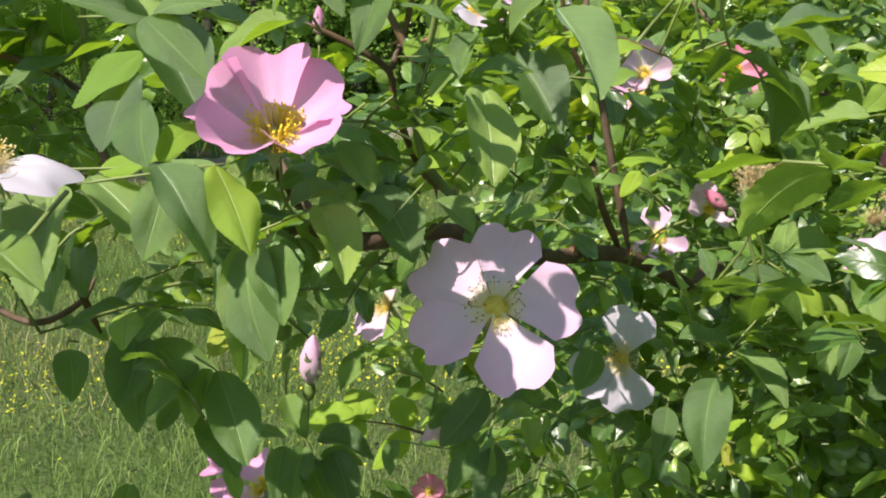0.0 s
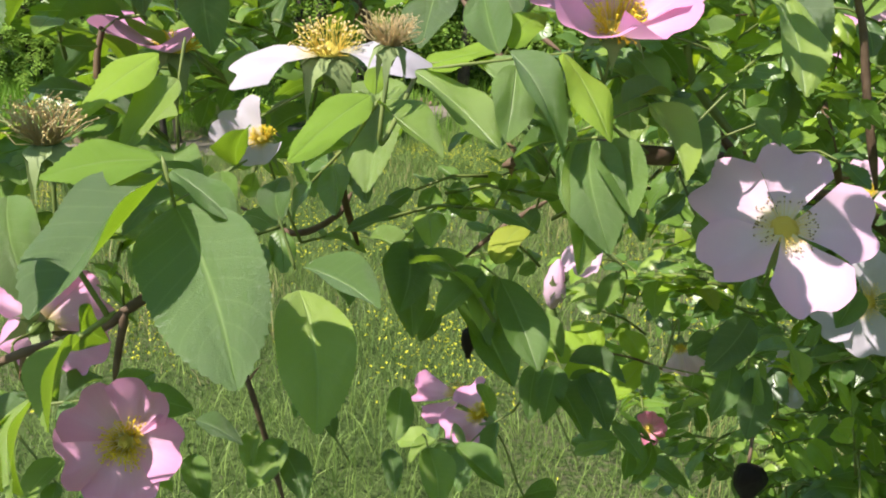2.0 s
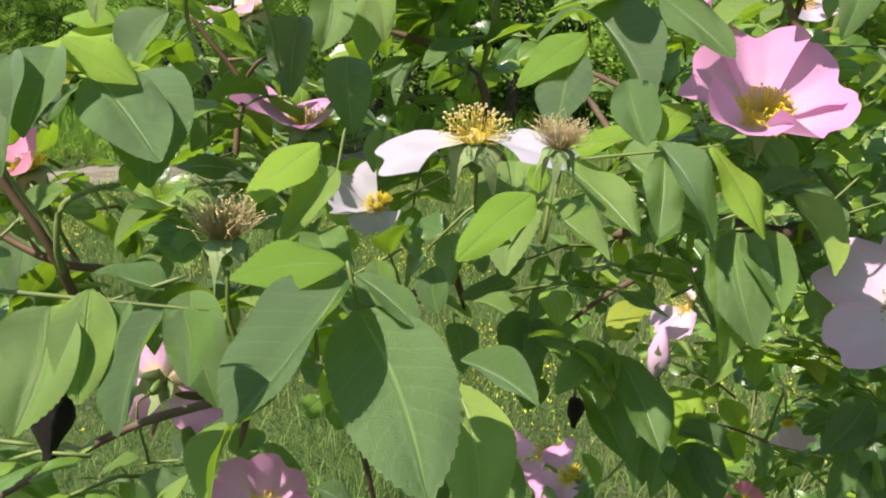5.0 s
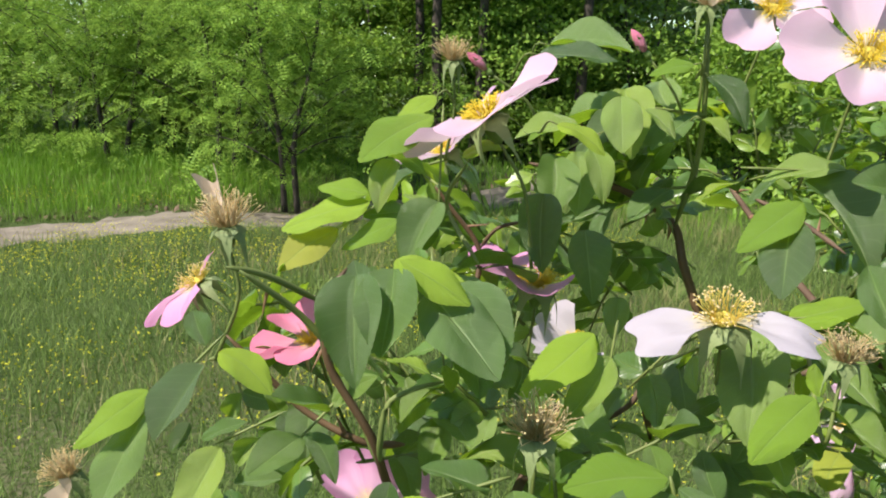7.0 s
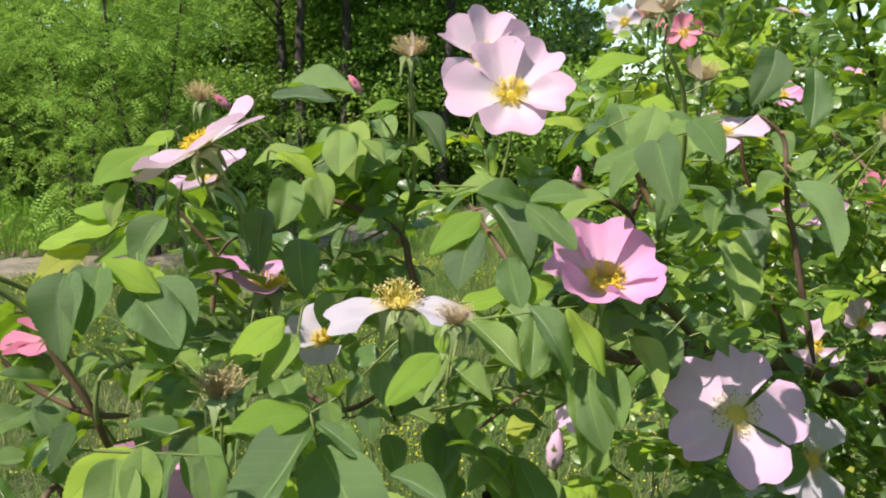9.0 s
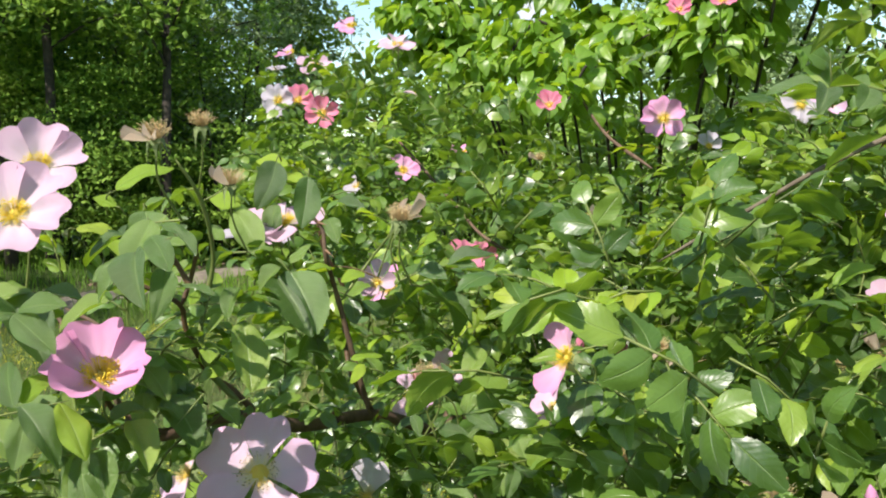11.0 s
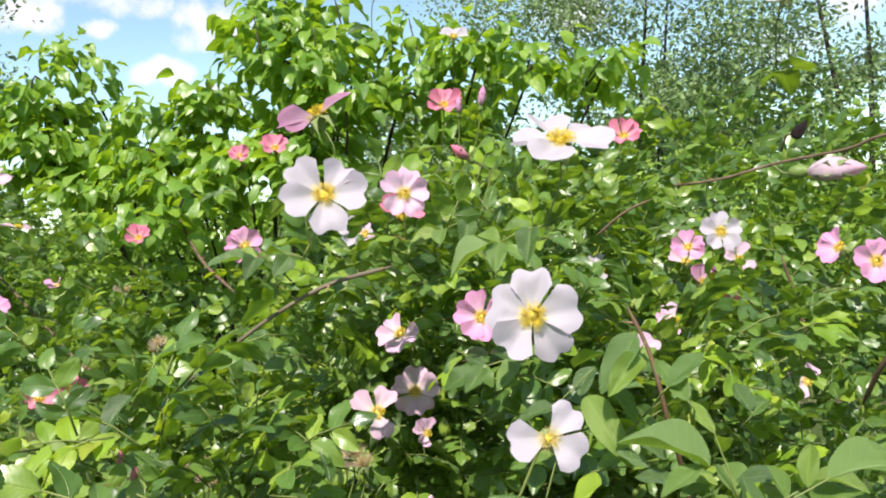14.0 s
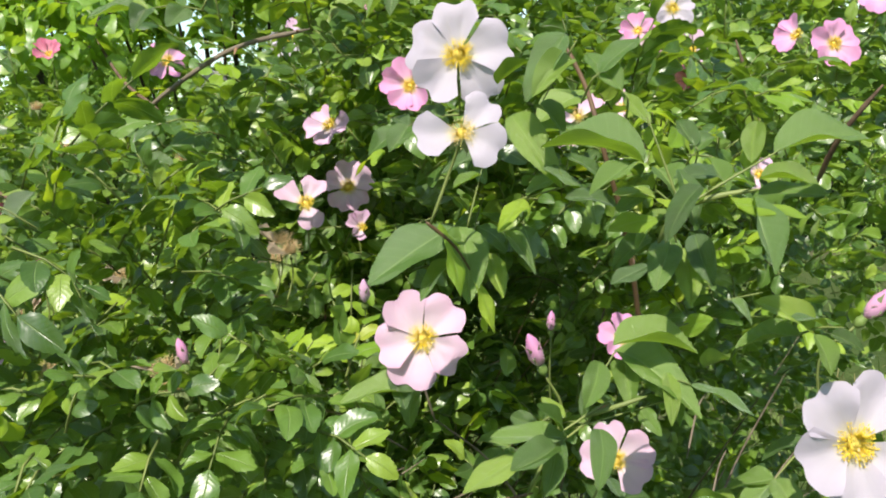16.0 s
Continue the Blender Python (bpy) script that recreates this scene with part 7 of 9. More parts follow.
leaflet_at(twig, (-0.1811, 0.1020, 1.3109), (-0.1824, 0.0976, 1.3072), (0.15, -0.33, 0.93), 6)
twig = part("leaf", rachis_mesh(spline([(-0.1898, 0.1301, 1.2942), (-0.1785, 0.1341, 1.3002)], 3), 0.0004, 0.0003, GREEN_STEM), bush)
leaflet_at(twig, (-0.1909, 0.1295, 1.2925), (-0.1964, 0.1150, 1.2814), (0.12, -0.65, 0.75), 7)
leaflet_at(twig, (-0.1950, 0.1288, 1.2939), (-0.1870, 0.1335, 1.2979), (0.15, -0.33, 0.93), 8)
leaflet_at(twig, (-0.1875, 0.1289, 1.2850), (-0.1772, 0.1320, 1.2869), (-0.08, -0.39, 0.92), 9)
leaflet_at(twig, (-0.1785, 0.1341, 1.3002), (-0.1705, 0.1290, 1.2944), (0.14, -0.70, 0.70), 10)
leaflet_at(twig, (-0.1835, 0.1323, 1.2973), (-0.1741, 0.1341, 1.2980), (-0.08, -0.39, 0.92), 11)
twig = part("leaf", rachis_mesh(spline([(-0.1731, 0.1443, 1.3058), (-0.1717, 0.1373, 1.3081), (-0.1718, 0.1368, 1.3053)], 3), 0.0004, 0.0003, GREEN_STEM), bush)
leaflet_at(twig, (-0.1718, 0.1368, 1.3053), (-0.1685, 0.1241, 1.2935), (0.25, -0.74, 0.63), 0)
twig = part("leaf", rachis_mesh(spline([(-0.1552, 0.1072, 1.3367), (-0.1401, 0.1110, 1.3367)], 3), 0.0004, 0.0003, GREEN_STEM), bush)
leaflet_at(twig, (-0.1460, 0.1102, 1.3403), (-0.1449, 0.0988, 1.3289), (-0.05, -0.68, 0.73), 1, wide=1.20)
leaflet_at(twig, (-0.1523, 0.1084, 1.3390), (-0.1487, 0.0958, 1.3261), (0.05, -0.72, 0.69), 2)
leaflet_at(twig, (-0.1401, 0.1110, 1.3367), (-0.1256, 0.1024, 1.3261), (0.30, -0.62, 0.73), 3, wide=1.25)
leaflet_at(twig, (-0.1453, 0.1107, 1.3418), (-0.1319, 0.1081, 1.3370), (0.07, -0.47, 0.88), 4, True)
twig = part("leaf", rachis_mesh(spline([(-0.1348, 0.1114, 1.3239), (-0.1345, 0.1099, 1.3244), (-0.1347, 0.1097, 1.3238)], 3), 0.0004, 0.0003, GREEN_STEM), bush)
leaflet_at(twig, (-0.1347, 0.1097, 1.3238), (-0.1349, 0.1068, 1.3211), (-0.07, -0.50, 0.86), 5, True)
twig = part("leaf", rachis_mesh(spline([(-0.1322, 0.0797, 1.3122), (-0.1133, 0.0841, 1.3106)], 3), 0.0004, 0.0003, GREEN_STEM), bush)
leaflet_at(twig, (-0.1286, 0.0803, 1.3106), (-0.1257, 0.0677, 1.3002), (0.23, -0.67, 0.70), 6)
leaflet_at(twig, (-0.1363, 0.0797, 1.3174), (-0.1378, 0.0730, 1.3118), (0.15, -0.43, 0.89), 7)
leaflet_at(twig, (-0.1242, 0.0818, 1.3127), (-0.1199, 0.0712, 1.3034), (0.23, -0.67, 0.70), 8)
leaflet_at(twig, (-0.1196, 0.0826, 1.3112), (-0.1195, 0.0741, 1.3041), (-0.08, -0.39, 0.92), 9)
leaflet_at(twig, (-0.1133, 0.0841, 1.3106), (-0.1095, 0.0773, 1.3044), (0.15, -0.33, 0.93), 10)
twig = part("leaf", rachis_mesh(spline([(-0.1495, 0.1538, 1.3635), (-0.1490, 0.1505, 1.3461)], 3), 0.0004, 0.0003, GREEN_STEM), bush)
leaflet_at(twig, (-0.1515, 0.1534, 1.3644), (-0.1649, 0.1424, 1.3561), (0.16, -0.44, 0.88), 11, True)
leaflet_at(twig, (-0.1591, 0.1497, 1.3549), (-0.1606, 0.1419, 1.3470), (0.15, -0.33, 0.93), 0)
leaflet_at(twig, (-0.1447, 0.1534, 1.3557), (-0.1362, 0.1584, 1.3603), (-0.07, -0.50, 0.86), 1, True)
leaflet_at(twig, (-0.1490, 0.1505, 1.3461), (-0.1538, 0.1393, 1.3359), (0.15, -0.33, 0.93), 2)
twig = part("leaf", rachis_mesh(spline([(-0.1170, 0.2032, 1.3606), (-0.1305, 0.1984, 1.3534)], 3), 0.0004, 0.0003, GREEN_STEM), bush)
leaflet_at(twig, (-0.1147, 0.2054, 1.3691), (-0.1127, 0.1936, 1.3558), (0.04, -0.67, 0.74), 3, wide=1.20)
leaflet_at(twig, (-0.1250, 0.2014, 1.3617), (-0.1406, 0.1964, 1.3608), (0.15, -0.33, 0.93), 4)
leaflet_at(twig, (-0.1081, 0.2065, 1.3660), (-0.0996, 0.2025, 1.3600), (-0.08, -0.39, 0.92), 5)
leaflet_at(twig, (-0.1305, 0.1984, 1.3534), (-0.1295, 0.1855, 1.3397), (0.23, -0.67, 0.70), 6)
leaflet_at(twig, (-0.1212, 0.2011, 1.3555), (-0.1165, 0.1921, 1.3450), (-0.08, -0.39, 0.92), 7)
twig = part("leaf", rachis_mesh(spline([(-0.1443, 0.2092, 1.3735), (-0.1400, 0.2011, 1.3790), (-0.1363, 0.2021, 1.3791)], 3), 0.0004, 0.0003, GREEN_STEM), bush)
leaflet_at(twig, (-0.1363, 0.2021, 1.3791), (-0.1160, 0.2054, 1.3795), (0.18, -0.53, 0.83), 8)
twig = part("leaf", rachis_mesh(spline([(-0.0944, 0.2172, 1.3751), (-0.0947, 0.2121, 1.3780), (-0.0966, 0.2116, 1.3779)], 3), 0.0004, 0.0003, GREEN_STEM), bush)
leaflet_at(twig, (-0.0966, 0.2116, 1.3779), (-0.1076, 0.2081, 1.3772), (-0.07, -0.50, 0.86), 9, True)
twig = part("leaf", rachis_mesh(spline([(-0.0970, 0.2132, 1.3624), (-0.0951, 0.2094, 1.3644), (-0.0936, 0.2096, 1.3636)], 3), 0.0004, 0.0003, GREEN_STEM), bush)
leaflet_at(twig, (-0.0936, 0.2096, 1.3636), (-0.0855, 0.2069, 1.3593), (0.15, -0.33, 0.93), 10)
twig = part("leaf", rachis_mesh(spline([(-0.1259, 0.1700, 1.3367), (-0.1104, 0.1712, 1.3233)], 3), 0.0004, 0.0003, GREEN_STEM), bush)
leaflet_at(twig, (-0.1291, 0.1712, 1.3466), (-0.1269, 0.1575, 1.3322), (0.07, -0.79, 0.62), 11)
leaflet_at(twig, (-0.1191, 0.1721, 1.3386), (-0.1138, 0.1618, 1.3273), (0.31, -0.64, 0.70), 0, wide=1.20)
leaflet_at(twig, (-0.1104, 0.1712, 1.3233), (-0.1107, 0.1634, 1.3158), (-0.08, -0.39, 0.92), 1)
twig = part("leaf", rachis_mesh(spline([(-0.1444, 0.0922, 1.2842), (-0.1562, 0.0895, 1.2857)], 3), 0.0004, 0.0003, GREEN_STEM), bush)
twig = part("leaf", rachis_mesh(spline([(-0.1829, 0.0890, 1.2888), (-0.1826, 0.0840, 1.2907), (-0.1838, 0.0834, 1.2891)], 3), 0.0004, 0.0003, GREEN_STEM), bush)
leaflet_at(twig, (-0.1838, 0.0834, 1.2891), (-0.1867, 0.0754, 1.2834), (0.15, -0.33, 0.93), 2)
twig = part("leaf", rachis_mesh(spline([(-0.1687, 0.0912, 1.2922), (-0.1683, 0.0880, 1.2932), (-0.1687, 0.0877, 1.2921)], 3), 0.0004, 0.0003, GREEN_STEM), bush)
leaflet_at(twig, (-0.1687, 0.0877, 1.2921), (-0.1693, 0.0822, 1.2878), (-0.07, -0.64, 0.76), 3)
twig = part("leaf", rachis_mesh(spline([(-0.1912, 0.0860, 1.2893), (-0.1910, 0.0819, 1.2909), (-0.1920, 0.0815, 1.2897)], 3), 0.0004, 0.0003, GREEN_STEM), bush)
leaflet_at(twig, (-0.1920, 0.0815, 1.2897), (-0.1948, 0.0753, 1.2853), (-0.07, -0.59, 0.80), 4)
twig = part("leaf", rachis_mesh(spline([(-0.1949, 0.0855, 1.2897), (-0.1929, 0.0818, 1.2925), (-0.1913, 0.0823, 1.2928)], 3), 0.0004, 0.0003, GREEN_STEM), bush)
leaflet_at(twig, (-0.1913, 0.0823, 1.2928), (-0.1825, 0.0852, 1.2948), (-0.07, -0.50, 0.86), 5, True)
twig = part("leaf", rachis_mesh(spline([(-0.1934, 0.0853, 1.2884), (-0.1919, 0.0815, 1.2900), (-0.1909, 0.0816, 1.2887)], 3), 0.0004, 0.0003, GREEN_STEM), bush)
leaflet_at(twig, (-0.1909, 0.0816, 1.2887), (-0.1824, 0.0774, 1.2843), (0.15, -0.33, 0.93), 6)
twig = part("leaf", rachis_mesh(spline([(-0.1786, 0.0880, 1.2845), (-0.1768, 0.0847, 1.2871), (-0.1754, 0.0851, 1.2876)], 3), 0.0004, 0.0003, GREEN_STEM), bush)
leaflet_at(twig, (-0.1754, 0.0851, 1.2876), (-0.1678, 0.0883, 1.2898), (-0.08, -0.39, 0.92), 7)
twig = part("leaf", rachis_mesh(spline([(-0.2365, 0.1510, 1.2460), (-0.2173, 0.1553, 1.2439)], 3), 0.0004, 0.0003, GREEN_STEM), bush)
leaflet_at(twig, (-0.2258, 0.1544, 1.2498), (-0.2132, 0.1544, 1.2485), (0.15, -0.33, 0.93), 8)
leaflet_at(twig, (-0.2173, 0.1553, 1.2439), (-0.2064, 0.1550, 1.2425), (-0.08, -0.39, 0.92), 9)
twig = part("leaf", rachis_mesh(spline([(-0.2160, 0.1600, 1.2440), (-0.2142, 0.1566, 1.2467), (-0.2129, 0.1571, 1.2474)], 3), 0.0004, 0.0003, GREEN_STEM), bush)
leaflet_at(twig, (-0.2129, 0.1571, 1.2474), (-0.2060, 0.1610, 1.2503), (0.15, -0.33, 0.93), 10)
twig = part("leaf", rachis_mesh(spline([(-0.1499, 0.1205, 1.3393), (-0.1493, 0.1206, 1.3393)], 3), 0.0004, 0.0003, GREEN_STEM), bush)
leaflet_at(twig, (-0.1493, 0.1206, 1.3393), (-0.1342, 0.1184, 1.3355), (0.05, -0.47, 0.88), 11, True, wide=1.10)
twig = part("leaf", rachis_mesh(spline([(-0.1698, 0.1690, 1.3413), (-0.1784, 0.1664, 1.3355)], 3), 0.0004, 0.0003, GREEN_STEM), bush)
leaflet_at(twig, (-0.1711, 0.1689, 1.3420), (-0.1912, 0.1603, 1.3374), (0.05, -0.47, 0.88), 0, True, wide=1.10)
leaflet_at(twig, (-0.1716, 0.1692, 1.3440), (-0.1848, 0.1696, 1.3477), (0.05, -0.47, 0.88), 1, True)
leaflet_at(twig, (-0.1639, 0.1695, 1.3381), (-0.1767, 0.1625, 1.3337), (0.15, -0.45, 0.88), 2, True, wide=1.10)
leaflet_at(twig, (-0.1784, 0.1664, 1.3355), (-0.1900, 0.1558, 1.3272), (0.15, -0.45, 0.88), 3, True)
twig = part("leaf", rachis_mesh(spline([(-0.1545, 0.1836, 1.3666), (-0.1549, 0.1771, 1.3695), (-0.1571, 0.1764, 1.3681)], 3), 0.0004, 0.0003, GREEN_STEM), bush)
leaflet_at(twig, (-0.1571, 0.1764, 1.3681), (-0.1670, 0.1678, 1.3607), (0.05, -0.47, 0.88), 4, True)
twig = part("leaf", rachis_mesh(spline([(-0.1324, 0.1855, 1.3603), (-0.1301, 0.1803, 1.3630), (-0.1280, 0.1805, 1.3623)], 3), 0.0004, 0.0003, GREEN_STEM), bush)
leaflet_at(twig, (-0.1280, 0.1805, 1.3623), (-0.1155, 0.1782, 1.3582), (0.05, -0.47, 0.88), 5, True)
twig = part("leaf", rachis_mesh(spline([(-0.1872, 0.1666, 1.3065), (-0.1877, 0.1597, 1.3094), (-0.1899, 0.1590, 1.3080)], 3), 0.0004, 0.0003, GREEN_STEM), bush)
leaflet_at(twig, (-0.1899, 0.1590, 1.3080), (-0.1992, 0.1501, 1.3013), (0.19, -0.44, 0.88), 6, True)
twig = part("leaf", rachis_mesh(spline([(-0.0038, 0.2240, 1.3836), (0.0041, 0.2242, 1.3879)], 3), 0.0004, 0.0003, GREEN_STEM), bush)
twig = part("leaf", rachis_mesh(spline([(0.0247, 0.2319, 1.3986), (0.0237, 0.2249, 1.4005), (0.0226, 0.2246, 1.3979)], 3), 0.0004, 0.0003, GREEN_STEM), bush)
leaflet_at(twig, (0.0226, 0.2246, 1.3979), (0.0153, 0.2133, 1.3837), (0.15, -0.66, 0.73), 7, wide=1.20)
twig = part("leaf", rachis_mesh(spline([(0.0355, 0.2321, 1.3932), (0.0350, 0.2237, 1.3953), (0.0348, 0.2233, 1.3920)], 3), 0.0004, 0.0003, GREEN_STEM), bush)
leaflet_at(twig, (0.0348, 0.2233, 1.3920), (0.0316, 0.2087, 1.3741), (0.34, -0.68, 0.65), 8)
twig = part("leaf", rachis_mesh(spline([(-0.0413, 0.2355, 1.3786), (-0.0396, 0.2258, 1.3851), (-0.0363, 0.2259, 1.3873)], 3), 0.0004, 0.0003, GREEN_STEM), bush)
leaflet_at(twig, (-0.0363, 0.2259, 1.3873), (-0.0180, 0.2330, 1.4000), (-0.17, -0.52, 0.84), 9, True)
twig = part("leaf", rachis_mesh(spline([(-0.0264, 0.2324, 1.3804), (-0.0265, 0.2249, 1.3822), (-0.0261, 0.2245, 1.3793)], 3), 0.0004, 0.0003, GREEN_STEM), bush)
leaflet_at(twig, (-0.0261, 0.2245, 1.3793), (-0.0239, 0.2113, 1.3639), (0.05, -0.71, 0.70), 10, wide=1.20)
twig = part("leaf", rachis_mesh(spline([(-0.0337, 0.2290, 1.3780), (-0.0348, 0.2250, 1.3806), (-0.0363, 0.2252, 1.3813)], 3), 0.0004, 0.0003, GREEN_STEM), bush)
leaflet_at(twig, (-0.0363, 0.2252, 1.3813), (-0.0446, 0.2281, 1.3853), (-0.17, -0.52, 0.84), 11, True)
twig = part("leaf", rachis_mesh(spline([(-0.0437, 0.2303, 1.3678), (-0.0425, 0.2241, 1.3702), (-0.0403, 0.2239, 1.3691)], 3), 0.0004, 0.0003, GREEN_STEM), bush)
leaflet_at(twig, (-0.0403, 0.2239, 1.3691), (-0.0280, 0.2180, 1.3635), (0.11, -0.53, 0.84), 0, True)
twig = part("leaf", rachis_mesh(spline([(-0.0545, 0.2313, 1.3697), (-0.0531, 0.2249, 1.3731), (-0.0505, 0.2248, 1.3731)], 3), 0.0004, 0.0003, GREEN_STEM), bush)
leaflet_at(twig, (-0.0505, 0.2248, 1.3731), (-0.0362, 0.2233, 1.3732), (-0.17, -0.52, 0.84), 1, True)
twig = part("leaf", rachis_mesh(spline([(-0.1163, 0.2169, 1.3669), (-0.0947, 0.2157, 1.3652)], 3), 0.0004, 0.0003, GREEN_STEM), bush)
leaflet_at(twig, (-0.1143, 0.2173, 1.3708), (-0.1108, 0.2046, 1.3562), (-0.04, -0.71, 0.71), 2, wide=1.20)
leaflet_at(twig, (-0.0947, 0.2157, 1.3652), (-0.1062, 0.2079, 1.3559), (-0.15, -0.41, 0.90), 3)
leaflet_at(twig, (-0.1261, 0.2157, 1.3532), (-0.1240, 0.2030, 1.3392), (0.05, -0.76, 0.65), 4)
leaflet_at(twig, (-0.1339, 0.2170, 1.3609), (-0.1406, 0.2138, 1.3572), (-0.17, -0.52, 0.84), 5, True)
twig = part("leaf", rachis_mesh(spline([(-0.1423, 0.2300, 1.3774), (-0.1401, 0.2199, 1.3825), (-0.1360, 0.2197, 1.3824)], 3), 0.0004, 0.0003, GREEN_STEM), bush)
leaflet_at(twig, (-0.1360, 0.2197, 1.3824), (-0.1128, 0.2166, 1.3816), (0.06, -0.51, 0.86), 6)
twig = part("leaf", rachis_mesh(spline([(-0.0954, 0.2235, 1.3746), (-0.0945, 0.2171, 1.3767), (-0.0927, 0.2168, 1.3749)], 3), 0.0004, 0.0003, GREEN_STEM), bush)
leaflet_at(twig, (-0.0927, 0.2168, 1.3749), (-0.0814, 0.2082, 1.3656), (-0.15, -0.41, 0.90), 7)
twig = part("leaf", rachis_mesh(spline([(0.2553, 0.0082, 1.3380), (0.2602, 0.0072, 1.3510)], 3), 0.0004, 0.0003, GREEN_STEM), bush)
leaflet_at(twig, (0.2508, 0.0109, 1.3364), (0.2220, 0.0150, 1.3257), (-0.05, -0.36, 0.93), 8)
leaflet_at(twig, (0.2495, 0.0100, 1.3264), (0.2353, 0.0086, 1.3179), (-0.25, -0.33, 0.91), 9, wide=0.75)
leaflet_at(twig, (0.2525, 0.0098, 1.3362), (0.2436, -0.0049, 1.3184), (-0.27, -0.64, 0.71), 10, wide=0.78)
leaflet_at(twig, (0.2580, 0.0043, 1.3275), (0.2551, -0.0060, 1.3168), (-0.27, -0.64, 0.71), 11, wide=0.81)
leaflet_at(twig, (0.2630, 0.0020, 1.3337), (0.2666, -0.0095, 1.3254), (-0.14, -0.62, 0.78), 0, wide=0.72)
leaflet_at(twig, (0.2602, 0.0072, 1.3510), (0.2513, 0.0097, 1.3486), (-0.26, -0.29, 0.92), 1, wide=0.75)
twig = part("leaf", rachis_mesh(spline([(0.2785, -0.0495, 1.3461), (0.2764, -0.0449, 1.3624)], 3), 0.0004, 0.0003, GREEN_STEM), bush)
leaflet_at(twig, (0.2735, -0.0448, 1.3525), (0.2594, -0.0262, 1.3654), (-0.17, -0.25, 0.95), 2, wide=0.81)
leaflet_at(twig, (0.2764, -0.0449, 1.3624), (0.2755, -0.0367, 1.3717), (-0.34, -0.60, 0.72), 3, wide=0.72)
leaflet_at(twig, (0.2725, -0.0439, 1.3533), (0.2577, -0.0400, 1.3492), (-0.04, -0.34, 0.94), 4, wide=0.75)
leaflet_at(twig, (0.2804, -0.0500, 1.3503), (0.2751, -0.0596, 1.3382), (-0.20, -0.69, 0.70), 5, wide=0.78)
leaflet_at(twig, (0.2868, -0.0540, 1.3525), (0.2849, -0.0617, 1.3441), (-0.06, -0.43, 0.90), 6, wide=0.81)
twig = part("leaf", rachis_mesh(spline([(0.2771, -0.0361, 1.3637), (0.2728, -0.0411, 1.3692), (0.2719, -0.0400, 1.3717)], 3), 0.0004, 0.0003, GREEN_STEM), bush)
leaflet_at(twig, (0.2719, -0.0400, 1.3717), (0.2722, -0.0288, 1.3859), (-0.46, -0.45, 0.77), 7, wide=0.75)
twig = part("leaf", rachis_mesh(spline([(0.2682, -0.0295, 1.3702), (0.2660, -0.0354, 1.3749), (0.2678, -0.0364, 1.3765)], 3), 0.0004, 0.0003, GREEN_STEM), bush)
leaflet_at(twig, (0.2678, -0.0364, 1.3765), (0.2821, -0.0377, 1.3861), (-0.06, -0.43, 0.90), 8, wide=0.81)
twig = part("leaf", rachis_mesh(spline([(0.2711, -0.0687, 1.3472), (0.2831, -0.0758, 1.3536)], 3), 0.0004, 0.0003, GREEN_STEM), bush)
leaflet_at(twig, (0.2773, -0.0737, 1.3439), (0.2697, -0.0854, 1.3291), (0.05, -0.65, 0.76), 9, wide=0.75)
leaflet_at(twig, (0.2831, -0.0758, 1.3536), (0.3059, -0.0876, 1.3578), (-0.04, -0.34, 0.94), 10, wide=0.78)
leaflet_at(twig, (0.2737, -0.0713, 1.3430), (0.2852, -0.0827, 1.3398), (-0.34, -0.37, 0.86), 11, True, wide=0.81)
leaflet_at(twig, (0.2679, -0.0665, 1.3476), (0.2549, -0.0668, 1.3401), (-0.35, -0.47, 0.81), 0, wide=0.72)
leaflet_at(twig, (0.2784, -0.0729, 1.3517), (0.2865, -0.0693, 1.3618), (-0.26, -0.29, 0.92), 1, wide=0.75)
twig = part("leaf", rachis_mesh(spline([(0.2539, -0.0427, 1.2918), (0.2379, -0.0334, 1.2819)], 3), 0.0004, 0.0003, GREEN_STEM), bush)
leaflet_at(twig, (0.2594, -0.0436, 1.3070), (0.2784, -0.0555, 1.3083), (-0.04, -0.34, 0.94), 2, wide=0.81)
leaflet_at(twig, (0.2379, -0.0334, 1.2819), (0.2179, -0.0296, 1.2770), (-0.11, -0.30, 0.95), 3, wide=0.72)
leaflet_at(twig, (0.2439, -0.0369, 1.2856), (0.2336, -0.0438, 1.2760), (-0.24, -0.61, 0.75), 4, wide=0.75)
leaflet_at(twig, (0.2464, -0.0378, 1.2898), (0.2446, -0.0317, 1.2950), (-0.26, -0.29, 0.92), 5, wide=0.78)
leaflet_at(twig, (0.2558, -0.0418, 1.3033), (0.2457, -0.0461, 1.2950), (-0.38, -0.64, 0.67), 6, wide=0.81)
leaflet_at(twig, (0.2695, -0.0521, 1.2989), (0.2629, -0.0589, 1.2903), (-0.26, -0.29, 0.92), 7, wide=0.72)
twig = part("leaf", rachis_mesh(spline([(0.2745, -0.0461, 1.2932), (0.2717, -0.0541, 1.2966), (0.2740, -0.0559, 1.2952)], 3), 0.0004, 0.0003, GREEN_STEM), bush)
leaflet_at(twig, (0.2740, -0.0559, 1.2952), (0.2822, -0.0692, 1.2890), (0.02, -0.39, 0.92), 8, wide=0.78)
twig = part("leaf", rachis_mesh(spline([(0.2603, 0.0541, 1.2735), (0.2527, 0.0603, 1.2784)], 3), 0.0004, 0.0003, GREEN_STEM), bush)
leaflet_at(twig, (0.2603, 0.0541, 1.2735), (0.2351, 0.0672, 1.2742), (-0.04, -0.34, 0.94), 9)
leaflet_at(twig, (0.2527, 0.0603, 1.2784), (0.2525, 0.0503, 1.2702), (-0.06, -0.43, 0.90), 10)
